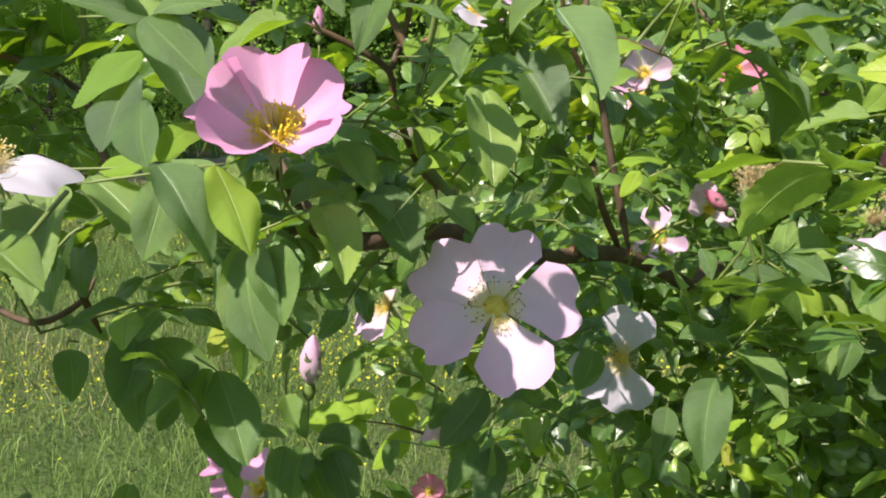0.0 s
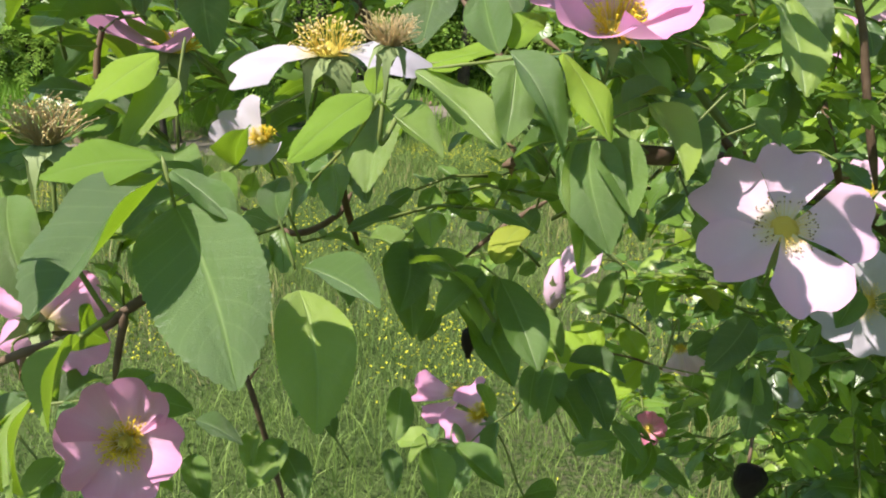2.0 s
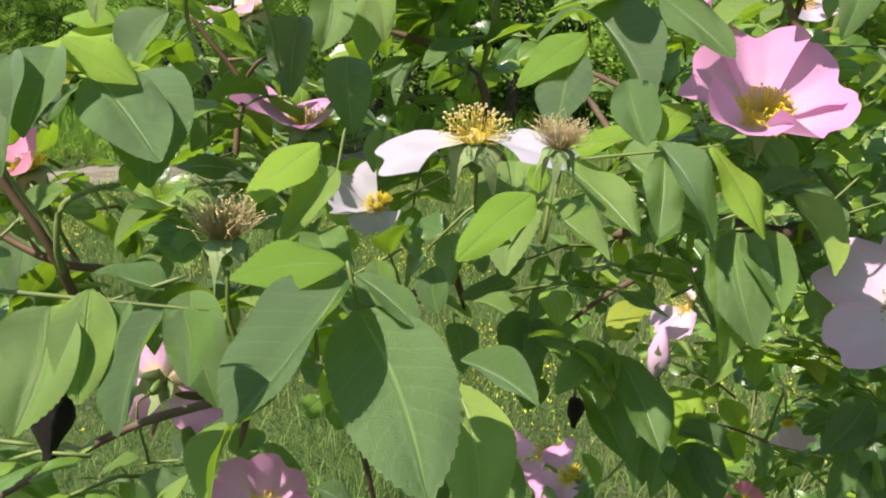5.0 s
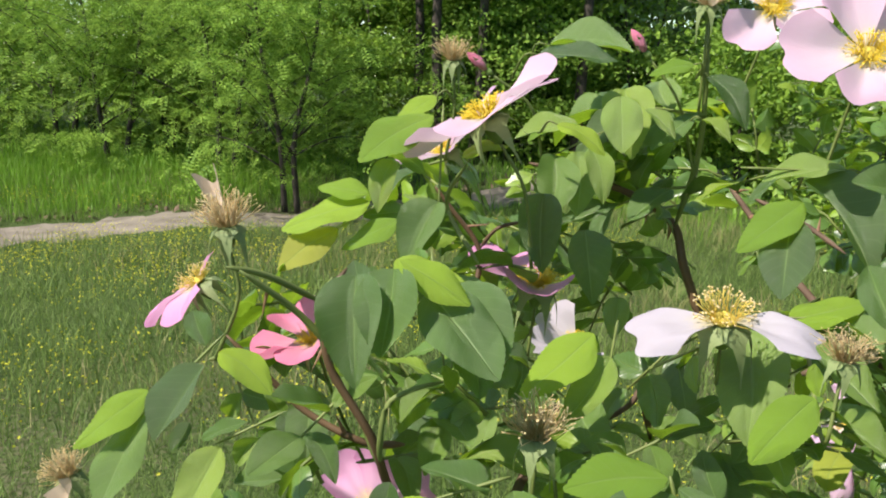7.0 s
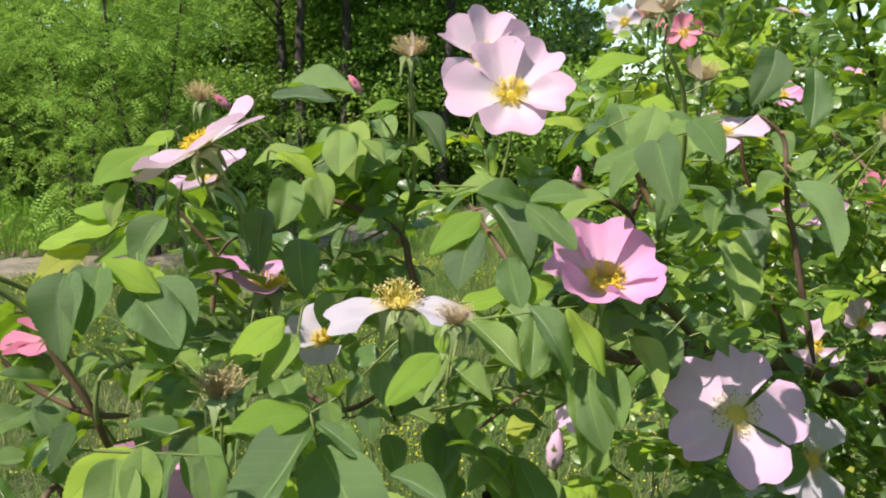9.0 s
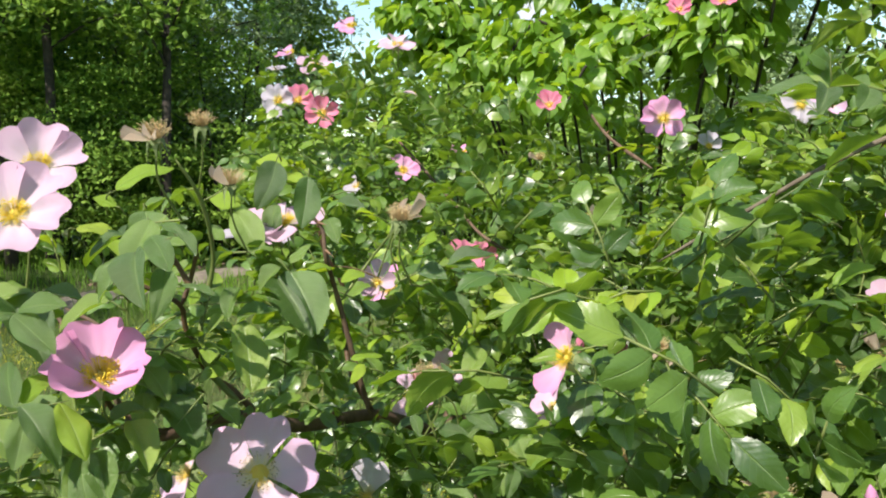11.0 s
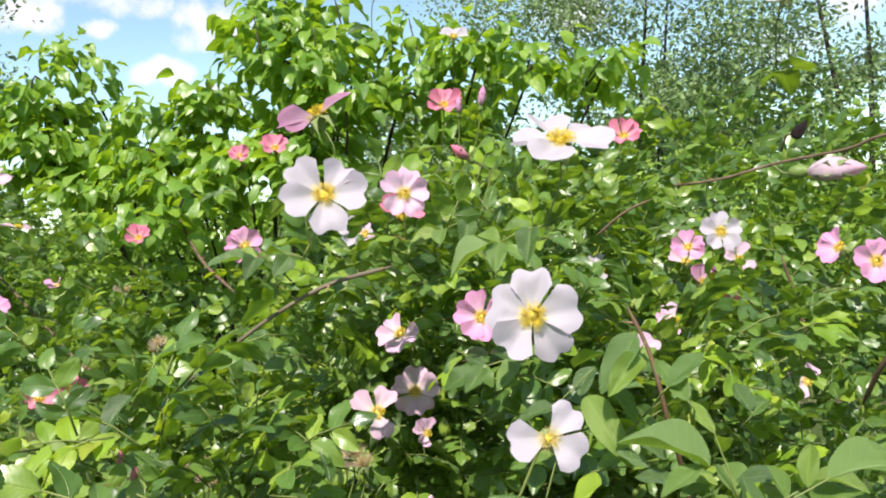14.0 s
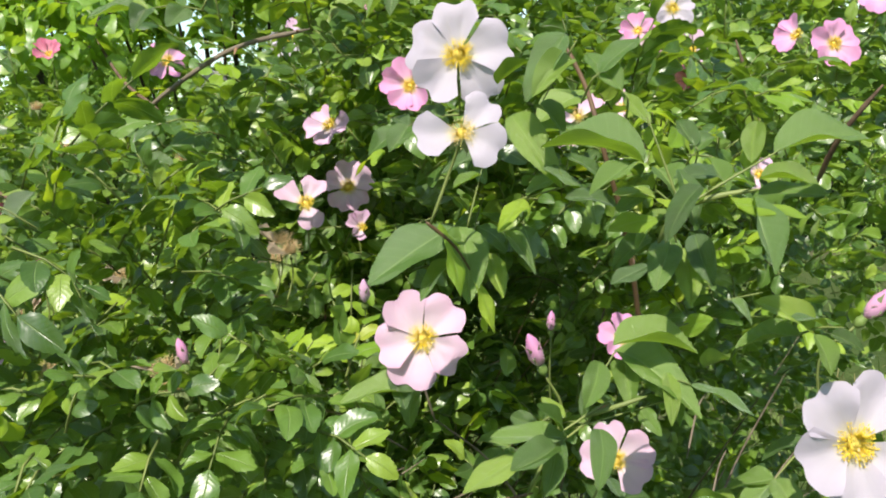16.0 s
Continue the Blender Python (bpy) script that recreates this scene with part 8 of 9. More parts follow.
twig = part("leaf", rachis_mesh(spline([(0.2365, 0.0817, 1.2755), (0.2314, 0.0750, 1.2779), (0.2302, 0.0752, 1.2748)], 3), 0.0004, 0.0003, GREEN_STEM), bush)
leaflet_at(twig, (0.2302, 0.0752, 1.2748), (0.2191, 0.0651, 1.2617), (-0.22, -0.73, 0.65), 11)
twig = part("leaf", rachis_mesh(spline([(0.3648, -0.0139, 1.2965), (0.3562, -0.0082, 1.2954)], 3), 0.0004, 0.0003, GREEN_STEM), bush)
leaflet_at(twig, (0.3562, -0.0082, 1.2954), (0.3597, -0.0172, 1.2897), (-0.06, -0.43, 0.90), 0)
twig = part("leaf", rachis_mesh(spline([(0.3590, 0.0060, 1.3445), (0.3558, 0.0021, 1.3487), (0.3552, 0.0029, 1.3506)], 3), 0.0004, 0.0003, GREEN_STEM), bush)
leaflet_at(twig, (0.3552, 0.0029, 1.3506), (0.3565, 0.0109, 1.3610), (-0.26, -0.29, 0.92), 1)
twig = part("leaf", rachis_mesh(spline([(0.3553, 0.0078, 1.3437), (0.3536, 0.0034, 1.3473), (0.3549, 0.0027, 1.3486)], 3), 0.0004, 0.0003, GREEN_STEM), bush)
leaflet_at(twig, (0.3549, 0.0027, 1.3486), (0.3657, 0.0020, 1.3558), (-0.06, -0.43, 0.90), 2)
twig = part("leaf", rachis_mesh(spline([(0.3425, 0.0125, 1.3076), (0.3374, 0.0078, 1.3109), (0.3351, 0.0092, 1.3100)], 3), 0.0004, 0.0003, GREEN_STEM), bush)
leaflet_at(twig, (0.3351, 0.0092, 1.3100), (0.3192, 0.0137, 1.3063), (-0.26, -0.29, 0.92), 3)
twig = part("leaf", rachis_mesh(spline([(0.3136, 0.0492, 1.3668), (0.3012, 0.0572, 1.3540)], 3), 0.0004, 0.0003, GREEN_STEM), bush)
leaflet_at(twig, (0.3101, 0.0513, 1.3578), (0.3209, 0.0537, 1.3703), (-0.58, -0.46, 0.67), 4)
leaflet_at(twig, (0.3192, 0.0454, 1.3640), (0.3436, 0.0396, 1.3778), (-0.18, -0.39, 0.90), 5)
leaflet_at(twig, (0.3169, 0.0468, 1.3596), (0.3326, 0.0366, 1.3605), (-0.12, -0.43, 0.90), 6)
leaflet_at(twig, (0.3012, 0.0572, 1.3540), (0.2863, 0.0643, 1.3532), (-0.33, -0.38, 0.86), 7)
twig = part("leaf", rachis_mesh(spline([(0.0466, 0.3103, 1.3741), (0.0381, 0.3143, 1.3901)], 3), 0.0004, 0.0003, GREEN_STEM), bush)
leaflet_at(twig, (0.0381, 0.3143, 1.3901), (0.0250, 0.3217, 1.3949), (-0.06, -0.62, 0.78), 8, True)
leaflet_at(twig, (0.0534, 0.3077, 1.3796), (0.0664, 0.3005, 1.3778), (-0.15, -0.46, 0.87), 9)
leaflet_at(twig, (0.0491, 0.3092, 1.3712), (0.0523, 0.2991, 1.3607), (-0.27, -0.72, 0.64), 10)
twig = part("leaf", rachis_mesh(spline([(0.0381, 0.3232, 1.3932), (0.0333, 0.3165, 1.3970), (0.0305, 0.3176, 1.3976)], 3), 0.0004, 0.0003, GREEN_STEM), bush)
leaflet_at(twig, (0.0305, 0.3176, 1.3976), (0.0148, 0.3249, 1.4010), (-0.33, -0.51, 0.79), 11, True)
twig = part("leaf", rachis_mesh(spline([(0.0282, 0.3267, 1.3797), (0.0249, 0.3193, 1.3809), (0.0243, 0.3195, 1.3779)], 3), 0.0004, 0.0003, GREEN_STEM), bush)
leaflet_at(twig, (0.0243, 0.3195, 1.3779), (0.0214, 0.3075, 1.3624), (-0.27, -0.72, 0.64), 0)
twig = part("leaf", rachis_mesh(spline([(0.0159, 0.3001, 1.3448), (0.0176, 0.2988, 1.3284)], 3), 0.0004, 0.0003, GREEN_STEM), bush)
leaflet_at(twig, (0.0234, 0.2970, 1.3445), (0.0374, 0.2703, 1.3214), (-0.19, -0.75, 0.63), 1)
leaflet_at(twig, (0.0176, 0.2988, 1.3284), (0.0027, 0.2999, 1.3246), (-0.04, -0.52, 0.86), 2)
twig = part("leaf", rachis_mesh(spline([(0.0147, 0.3102, 1.3726), (0.0100, 0.3036, 1.3766), (0.0074, 0.3047, 1.3777)], 3), 0.0004, 0.0003, GREEN_STEM), bush)
leaflet_at(twig, (0.0074, 0.3047, 1.3777), (-0.0077, 0.3135, 1.3835), (-0.33, -0.51, 0.79), 3, True)
twig = part("leaf", rachis_mesh(spline([(0.0056, 0.3164, 1.3767), (0.0031, 0.3065, 1.3786), (0.0047, 0.3057, 1.3751)], 3), 0.0004, 0.0003, GREEN_STEM), bush)
leaflet_at(twig, (0.0047, 0.3057, 1.3751), (0.0148, 0.2869, 1.3577), (-0.35, -0.69, 0.64), 4)
twig = part("leaf", rachis_mesh(spline([(0.0031, 0.3115, 1.3570), (0.0003, 0.3069, 1.3602), (-0.0009, 0.3075, 1.3617)], 3), 0.0004, 0.0003, GREEN_STEM), bush)
leaflet_at(twig, (-0.0009, 0.3075, 1.3617), (-0.0086, 0.3156, 1.3697), (-0.27, -0.42, 0.86), 5)
twig = part("leaf", rachis_mesh(spline([(0.0079, 0.3150, 1.3207), (0.0041, 0.3041, 1.3225), (0.0046, 0.3037, 1.3181)], 3), 0.0004, 0.0003, GREEN_STEM), bush)
leaflet_at(twig, (0.0046, 0.3037, 1.3181), (0.0086, 0.2834, 1.2986), (-0.20, -0.79, 0.58), 6)
twig = part("leaf", rachis_mesh(spline([(0.1820, 0.2861, 1.3230), (0.1935, 0.2815, 1.3256)], 3), 0.0004, 0.0003, GREEN_STEM), bush)
leaflet_at(twig, (0.1935, 0.2815, 1.3256), (0.1791, 0.2864, 1.3263), (-0.11, -0.60, 0.79), 7, True)
leaflet_at(twig, (0.1874, 0.2837, 1.3166), (0.2014, 0.2703, 1.3085), (-0.04, -0.52, 0.86), 8)
twig = part("leaf", rachis_mesh(spline([(0.1922, 0.2962, 1.3516), (0.1860, 0.2856, 1.3541), (0.1833, 0.2865, 1.3504)], 3), 0.0004, 0.0003, GREEN_STEM), bush)
leaflet_at(twig, (0.1833, 0.2865, 1.3504), (0.1640, 0.2777, 1.3325), (-0.27, -0.42, 0.86), 9)
twig = part("leaf", rachis_mesh(spline([(0.1619, 0.3067, 1.3206), (0.1550, 0.2970, 1.3249), (0.1509, 0.2987, 1.3242)], 3), 0.0004, 0.0003, GREEN_STEM), bush)
leaflet_at(twig, (0.1509, 0.2987, 1.3242), (0.1273, 0.3035, 1.3215), (-0.05, -0.43, 0.90), 10)
twig = part("leaf", rachis_mesh(spline([(0.2578, 0.2643, 1.3522), (0.2549, 0.2578, 1.3570), (0.2545, 0.2580, 1.3598)], 3), 0.0004, 0.0003, GREEN_STEM), bush)
leaflet_at(twig, (0.2545, 0.2580, 1.3598), (0.2564, 0.2670, 1.3743), (-0.27, -0.42, 0.86), 11)
twig = part("leaf", rachis_mesh(spline([(0.2574, 0.2661, 1.3547), (0.2556, 0.2576, 1.3600), (0.2575, 0.2570, 1.3627)], 3), 0.0004, 0.0003, GREEN_STEM), bush)
leaflet_at(twig, (0.2575, 0.2570, 1.3627), (0.2723, 0.2605, 1.3768), (-0.04, -0.52, 0.86), 0)
twig = part("leaf", rachis_mesh(spline([(0.2556, 0.2656, 1.3518), (0.2512, 0.2592, 1.3557), (0.2487, 0.2603, 1.3569)], 3), 0.0004, 0.0003, GREEN_STEM), bush)
leaflet_at(twig, (0.2487, 0.2603, 1.3569), (0.2361, 0.2686, 1.3633), (-0.27, -0.42, 0.86), 1)

# leaves that shade the cup-shaped rose, and smaller ones among the near sprays
twig = part("leaf", rachis_mesh(spline([(-0.0587, 0.1613, 1.3534), (-0.0549, 0.1589, 1.3520)], 3), 0.0004, 0.0003, GREEN_STEM), bush)
leaflet_at(twig, (-0.0551, 0.1569, 1.3522), (-0.0423, 0.1482, 1.3426), (-0.32, -0.37, 0.87), 3)
leaflet_at(twig, (-0.0554, 0.1610, 1.3522), (-0.0652, 0.1499, 1.3575), (0.21, -0.69, 0.69), 4)
leaflet_at(twig, (-0.0544, 0.1600, 1.3530), (-0.0411, 0.1534, 1.3563), (-0.33, -0.62, 0.71), 5)
twig = part("leaf", rachis_mesh(spline([(-0.1598, 0.1166, 1.3113), (-0.1643, 0.1129, 1.3060)], 3), 0.0004, 0.0003, GREEN_STEM), bush)
leaflet_at(twig, (-0.1598, 0.1166, 1.3113), (-0.1521, 0.1176, 1.3180), (0.25, -0.56, 0.79), 5)
leaflet_at(twig, (-0.1601, 0.1141, 1.3109), (-0.1659, 0.1044, 1.3175), (0.14, -0.15, 0.98), 6)
leaflet_at(twig, (-0.1621, 0.1100, 1.3081), (-0.1545, 0.1051, 1.3038), (0.12, -0.44, 0.89), 7)
leaflet_at(twig, (-0.1630, 0.1094, 1.3076), (-0.1663, 0.0955, 1.3070), (0.27, -0.29, 0.92), 8)
twig = part("leaf", rachis_mesh(spline([(-0.1282, 0.1550, 1.3096), (-0.1183, 0.1535, 1.3031)], 3), 0.0004, 0.0003, GREEN_STEM), bush)
leaflet_at(twig, (-0.1282, 0.1550, 1.3096), (-0.1361, 0.1476, 1.3162), (-0.11, -0.49, 0.86), 9)
leaflet_at(twig, (-0.1251, 0.1527, 1.3080), (-0.1162, 0.1448, 1.3144), (-0.14, -0.47, 0.87), 10)
leaflet_at(twig, (-0.1208, 0.1509, 1.3051), (-0.1276, 0.1463, 1.2989), (-0.06, -0.36, 0.93), 11)
leaflet_at(twig, (-0.1182, 0.1498, 1.3045), (-0.1088, 0.1353, 1.3036), (0.23, -0.58, 0.78), 0)
twig = part("leaf", rachis_mesh(spline([(-0.1433, 0.1428, 1.3113), (-0.1445, 0.1390, 1.3018)], 3), 0.0004, 0.0003, GREEN_STEM), bush)
leaflet_at(twig, (-0.1430, 0.1409, 1.3120), (-0.1342, 0.1355, 1.3085), (0.12, -0.20, 0.97), 1)
leaflet_at(twig, (-0.1441, 0.1414, 1.3077), (-0.1500, 0.1288, 1.3085), (-0.22, -0.31, 0.93), 2)
leaflet_at(twig, (-0.1439, 0.1382, 1.3048), (-0.1344, 0.1252, 1.3035), (0.06, -0.16, 0.99), 3)
leaflet_at(twig, (-0.1438, 0.1354, 1.3032), (-0.1434, 0.1246, 1.2973), (0.16, -0.57, 0.81), 4)
twig = part("leaf", rachis_mesh(spline([(-0.1003, 0.1567, 1.3128), (-0.0888, 0.1577, 1.3194)], 3), 0.0004, 0.0003, GREEN_STEM), bush)
twig = part("leaf", rachis_mesh(spline([(-0.0990, 0.1331, 1.3060), (-0.1084, 0.1312, 1.3004)], 3), 0.0004, 0.0003, GREEN_STEM), bush)
leaflet_at(twig, (-0.0990, 0.1331, 1.3060), (-0.0940, 0.1232, 1.3152), (0.07, -0.43, 0.90), 9)
leaflet_at(twig, (-0.1011, 0.1308, 1.3054), (-0.0985, 0.1249, 1.2989), (-0.13, -0.19, 0.97), 10)
leaflet_at(twig, (-0.1052, 0.1317, 1.3019), (-0.1122, 0.1282, 1.3070), (-0.07, -0.29, 0.95), 11)
leaflet_at(twig, (-0.1084, 0.1284, 1.3015), (-0.1155, 0.1213, 1.2987), (0.20, -0.39, 0.90), 0)

# leaves whose shade falls on the large open rose
twig = part("leaf", rachis_mesh(spline([(-0.0114, 0.1505, 1.3738), (-0.0224, 0.1648, 1.3686)], 3), 0.0004, 0.0003, GREEN_STEM), bush)
leaflet_at(twig, (-0.0218, 0.1653, 1.3692), (-0.0209, 0.1500, 1.3570), (-0.45, -0.40, 0.80), 2)
leaflet_at(twig, (-0.0199, 0.1617, 1.3722), (-0.0065, 0.1576, 1.3726), (-0.45, -0.40, 0.80), 3)
leaflet_at(twig, (-0.0230, 0.1643, 1.3680), (-0.0355, 0.1638, 1.3558), (-0.45, -0.40, 0.80), 4)
leaflet_at(twig, (-0.0159, 0.1545, 1.3746), (-0.0108, 0.1430, 1.3666), (-0.45, -0.40, 0.80), 5)

# the leafy shoot before the tall side
twig = part("leaf", rachis_mesh(spline([(0.2891, -0.0382, 1.3360), (0.2963, -0.0462, 1.3416), (0.3012, -0.0519, 1.3465)], 3), 0.0004, 0.0003, GREEN_STEM), bush)
leaflet_at(twig, (0.3000, -0.0508, 1.3435), (0.2852, -0.0512, 1.3524), (-0.39, -0.41, 0.82), 0, wide=0.82)
leaflet_at(twig, (0.2876, -0.0373, 1.3495), (0.2791, -0.0531, 1.3405), (-0.16, -0.24, 0.96), 1, wide=0.86)
leaflet_at(twig, (0.3072, -0.0555, 1.3446), (0.3114, -0.0694, 1.3459), (-0.37, -0.37, 0.85), 2, wide=0.74)
leaflet_at(twig, (0.3092, -0.0522, 1.3401), (0.3066, -0.0747, 1.3419), (-0.54, -0.00, 0.84), 3, wide=0.78)
leaflet_at(twig, (0.2983, -0.0538, 1.3422), (0.2986, -0.0595, 1.3405), (-0.37, -0.52, 0.77), 4, wide=0.82)
twig = part("leaf", rachis_mesh(spline([(0.2960, -0.0297, 1.3421), (0.2943, -0.0360, 1.3392)], 3), 0.0004, 0.0003, GREEN_STEM), bush)
leaflet_at(twig, (0.3065, -0.0227, 1.3476), (0.2972, -0.0303, 1.3578), (-0.38, -0.28, 0.88), 5, wide=0.74)
leaflet_at(twig, (0.2953, -0.0292, 1.3402), (0.2860, -0.0216, 1.3429), (-0.25, -0.20, 0.95), 6, wide=0.78)
leaflet_at(twig, (0.2875, -0.0365, 1.3357), (0.2724, -0.0323, 1.3355), (-0.33, -0.48, 0.82), 7, True, wide=0.82)
leaflet_at(twig, (0.2962, -0.0266, 1.3437), (0.2874, -0.0198, 1.3366), (-0.46, -0.52, 0.72), 8, wide=0.86)
leaflet_at(twig, (0.2974, -0.0323, 1.3367), (0.2879, -0.0262, 1.3265), (-0.24, -0.27, 0.93), 9, wide=0.74)
twig = part("leaf", rachis_mesh(spline([(0.2813, -0.0128, 1.3846), (0.2784, -0.0024, 1.3710)], 3), 0.0004, 0.0003, GREEN_STEM), bush)
leaflet_at(twig, (0.2802, -0.0121, 1.3895), (0.2652, -0.0089, 1.3732), (-0.34, -0.48, 0.81), 10, wide=0.82)
leaflet_at(twig, (0.2781, -0.0163, 1.3819), (0.2605, -0.0192, 1.3742), (-0.14, -0.61, 0.78), 11, wide=0.86)
leaflet_at(twig, (0.2745, 0.0077, 1.3676), (0.2718, -0.0138, 1.3530), (-0.54, -0.44, 0.72), 0, wide=0.74)
leaflet_at(twig, (0.2729, 0.0114, 1.3775), (0.2739, -0.0027, 1.3844), (-0.00, -0.59, 0.81), 1, wide=0.78)
leaflet_at(twig, (0.2771, -0.0012, 1.3695), (0.2758, -0.0143, 1.3647), (-0.23, -0.48, 0.85), 2, wide=0.82)
twig = part("leaf", rachis_mesh(spline([(0.2755, 0.0051, 1.3423), (0.2814, -0.0066, 1.3452), (0.2853, -0.0171, 1.3482)], 3), 0.0004, 0.0003, GREEN_STEM), bush)
leaflet_at(twig, (0.2864, -0.0087, 1.3446), (0.2712, -0.0096, 1.3521), (-0.54, -0.44, 0.72), 3, wide=0.74)
leaflet_at(twig, (0.2789, -0.0088, 1.3421), (0.2883, -0.0208, 1.3409), (-0.53, -0.38, 0.76), 4, wide=0.78)
leaflet_at(twig, (0.2756, 0.0052, 1.3431), (0.2811, -0.0048, 1.3495), (-0.52, -0.49, 0.70), 5, wide=0.82)
leaflet_at(twig, (0.2748, 0.0057, 1.3420), (0.2586, -0.0011, 1.3379), (-0.60, -0.31, 0.74), 6, True, wide=0.86)
leaflet_at(twig, (0.2853, -0.0171, 1.3482), (0.2789, -0.0126, 1.3569), (-0.43, -0.37, 0.82), 7, wide=0.74)
twig = part("leaf", rachis_mesh(spline([(0.3011, -0.0300, 1.3314), (0.3049, -0.0286, 1.3239)], 3), 0.0004, 0.0003, GREEN_STEM), bush)
leaflet_at(twig, (0.3059, -0.0258, 1.3270), (0.2870, -0.0347, 1.3167), (-0.06, -0.20, 0.98), 8, wide=0.82)
leaflet_at(twig, (0.3102, -0.0309, 1.3275), (0.3024, -0.0425, 1.3155), (-0.50, -0.31, 0.81), 9, wide=0.86)
leaflet_at(twig, (0.3093, -0.0261, 1.3230), (0.2985, -0.0381, 1.3107), (-0.36, -0.43, 0.83), 10, wide=0.74)
leaflet_at(twig, (0.3039, -0.0188, 1.3269), (0.2869, -0.0190, 1.3210), (-0.51, -0.56, 0.65), 11, wide=0.78)
twig = part("leaf", rachis_mesh(spline([(0.2818, -0.0463, 1.3076), (0.2694, -0.0349, 1.3018), (0.2549, -0.0359, 1.2852)], 3), 0.0004, 0.0003, GREEN_STEM), bush)
leaflet_at(twig, (0.2694, -0.0349, 1.3018), (0.2700, -0.0620, 1.2990), (-0.12, -0.35, 0.93), 0, wide=0.86)
leaflet_at(twig, (0.2854, -0.0513, 1.2959), (0.2812, -0.0626, 1.3031), (0.03, -0.28, 0.96), 1, wide=0.74)
leaflet_at(twig, (0.2702, -0.0370, 1.2988), (0.2596, -0.0482, 1.2938), (-0.50, -0.36, 0.79), 2, wide=0.78)
leaflet_at(twig, (0.2557, -0.0363, 1.2859), (0.2538, -0.0374, 1.2953), (-0.52, -0.26, 0.82), 3, wide=0.82)
leaflet_at(twig, (0.2846, -0.0429, 1.3045), (0.2811, -0.0562, 1.3120), (-0.63, -0.35, 0.69), 4, True, wide=0.86)
twig = part("leaf", rachis_mesh(spline([(0.2517, -0.0393, 1.2870), (0.2416, -0.0391, 1.2839)], 3), 0.0004, 0.0003, GREEN_STEM), bush)
leaflet_at(twig, (0.2438, -0.0400, 1.2857), (0.2287, -0.0300, 1.2902), (0.00, -0.39, 0.92), 5, wide=0.78)
leaflet_at(twig, (0.2398, -0.0411, 1.2850), (0.2231, -0.0434, 1.2852), (-0.51, -0.34, 0.79), 6, wide=0.82)
leaflet_at(twig, (0.2539, -0.0422, 1.2856), (0.2429, -0.0527, 1.2800), (-0.24, -0.43, 0.87), 7, wide=0.86)
leaflet_at(twig, (0.2453, -0.0385, 1.2856), (0.2342, -0.0435, 1.2987), (-0.41, -0.41, 0.82), 8, wide=0.74)
twig = part("leaf", rachis_mesh(spline([(0.2953, -0.0742, 1.3071), (0.2960, -0.0784, 1.3091), (0.2969, -0.0837, 1.3097)], 3), 0.0004, 0.0003, GREEN_STEM), bush)
leaflet_at(twig, (0.2968, -0.0764, 1.3078), (0.2818, -0.0717, 1.3183), (-0.61, -0.43, 0.66), 9, wide=0.82)
leaflet_at(twig, (0.2925, -0.0790, 1.3082), (0.2916, -0.0848, 1.2996), (-0.19, -0.34, 0.92), 10, wide=0.86)
leaflet_at(twig, (0.2968, -0.0733, 1.3060), (0.2860, -0.0609, 1.3047), (-0.33, -0.24, 0.91), 11, wide=0.74)
leaflet_at(twig, (0.2983, -0.0785, 1.3086), (0.2894, -0.0766, 1.3153), (-0.51, -0.01, 0.86), 0, wide=0.78)
leaflet_at(twig, (0.2953, -0.0817, 1.3083), (0.2967, -0.0893, 1.3051), (-0.61, -0.24, 0.76), 1, wide=0.82)
twig = part("leaf", rachis_mesh(spline([(0.2737, -0.0461, 1.2884), (0.2549, -0.0360, 1.2849)], 3), 0.0004, 0.0003, GREEN_STEM), bush)
leaflet_at(twig, (0.2763, -0.0460, 1.2911), (0.2739, -0.0526, 1.2842), (-0.25, -0.36, 0.90), 2, wide=0.74)
leaflet_at(twig, (0.2685, -0.0427, 1.2869), (0.2664, -0.0519, 1.2828), (-0.52, -0.19, 0.83), 3, wide=0.78)
leaflet_at(twig, (0.2633, -0.0393, 1.2860), (0.2616, -0.0352, 1.2927), (0.07, -0.03, 1.00), 4, wide=0.82)

# shoots of the wild pear
pear_shoot([(0.5800, 1.0800, 0.7500), (0.4092, 0.9459, 1.4668), (0.3290, 0.9344, 1.5800), (0.2880, 0.9383, 1.6680), (0.2600, 0.9502, 1.7250)], 0.0060, 44, 0.030, 0.028)
pear_shoot([(0.5800, 1.0800, 0.7500), (0.4489, 0.8741, 1.4848), (0.3827, 0.8505, 1.5836), (0.3269, 0.8540, 1.6245)], 0.0050, 40, 0.030, 0.028)
pear_shoot([(0.5800, 1.0800, 0.7500), (0.4618, 0.7589, 1.4768), (0.4791, 0.7210, 1.6120), (0.4692, 0.7056, 1.7242), (0.4542, 0.7135, 1.7893)], 0.0060, 56, 0.030, 0.028)
pear_shoot([(0.5800, 1.0800, 0.7500), (0.5012, 0.6874, 1.5036), (0.5203, 0.6483, 1.6182), (0.5079, 0.6559, 1.7311)], 0.0050, 50, 0.030, 0.028)
pear_shoot([(0.5800, 1.0800, 0.7500), (0.3674, 0.9102, 1.4957), (0.2767, 0.8965, 1.5453), (0.2206, 0.8889, 1.5681), (0.2026, 0.8754, 1.5895)], 0.0040, 40, 0.030, 0.028)
pear_shoot([(0.5800, 1.0800, 0.7500), (0.4066, 0.8390, 1.5327), (0.4049, 0.7864, 1.6013), (0.4004, 0.7891, 1.6423)], 0.0040, 46, 0.030, 0.028)
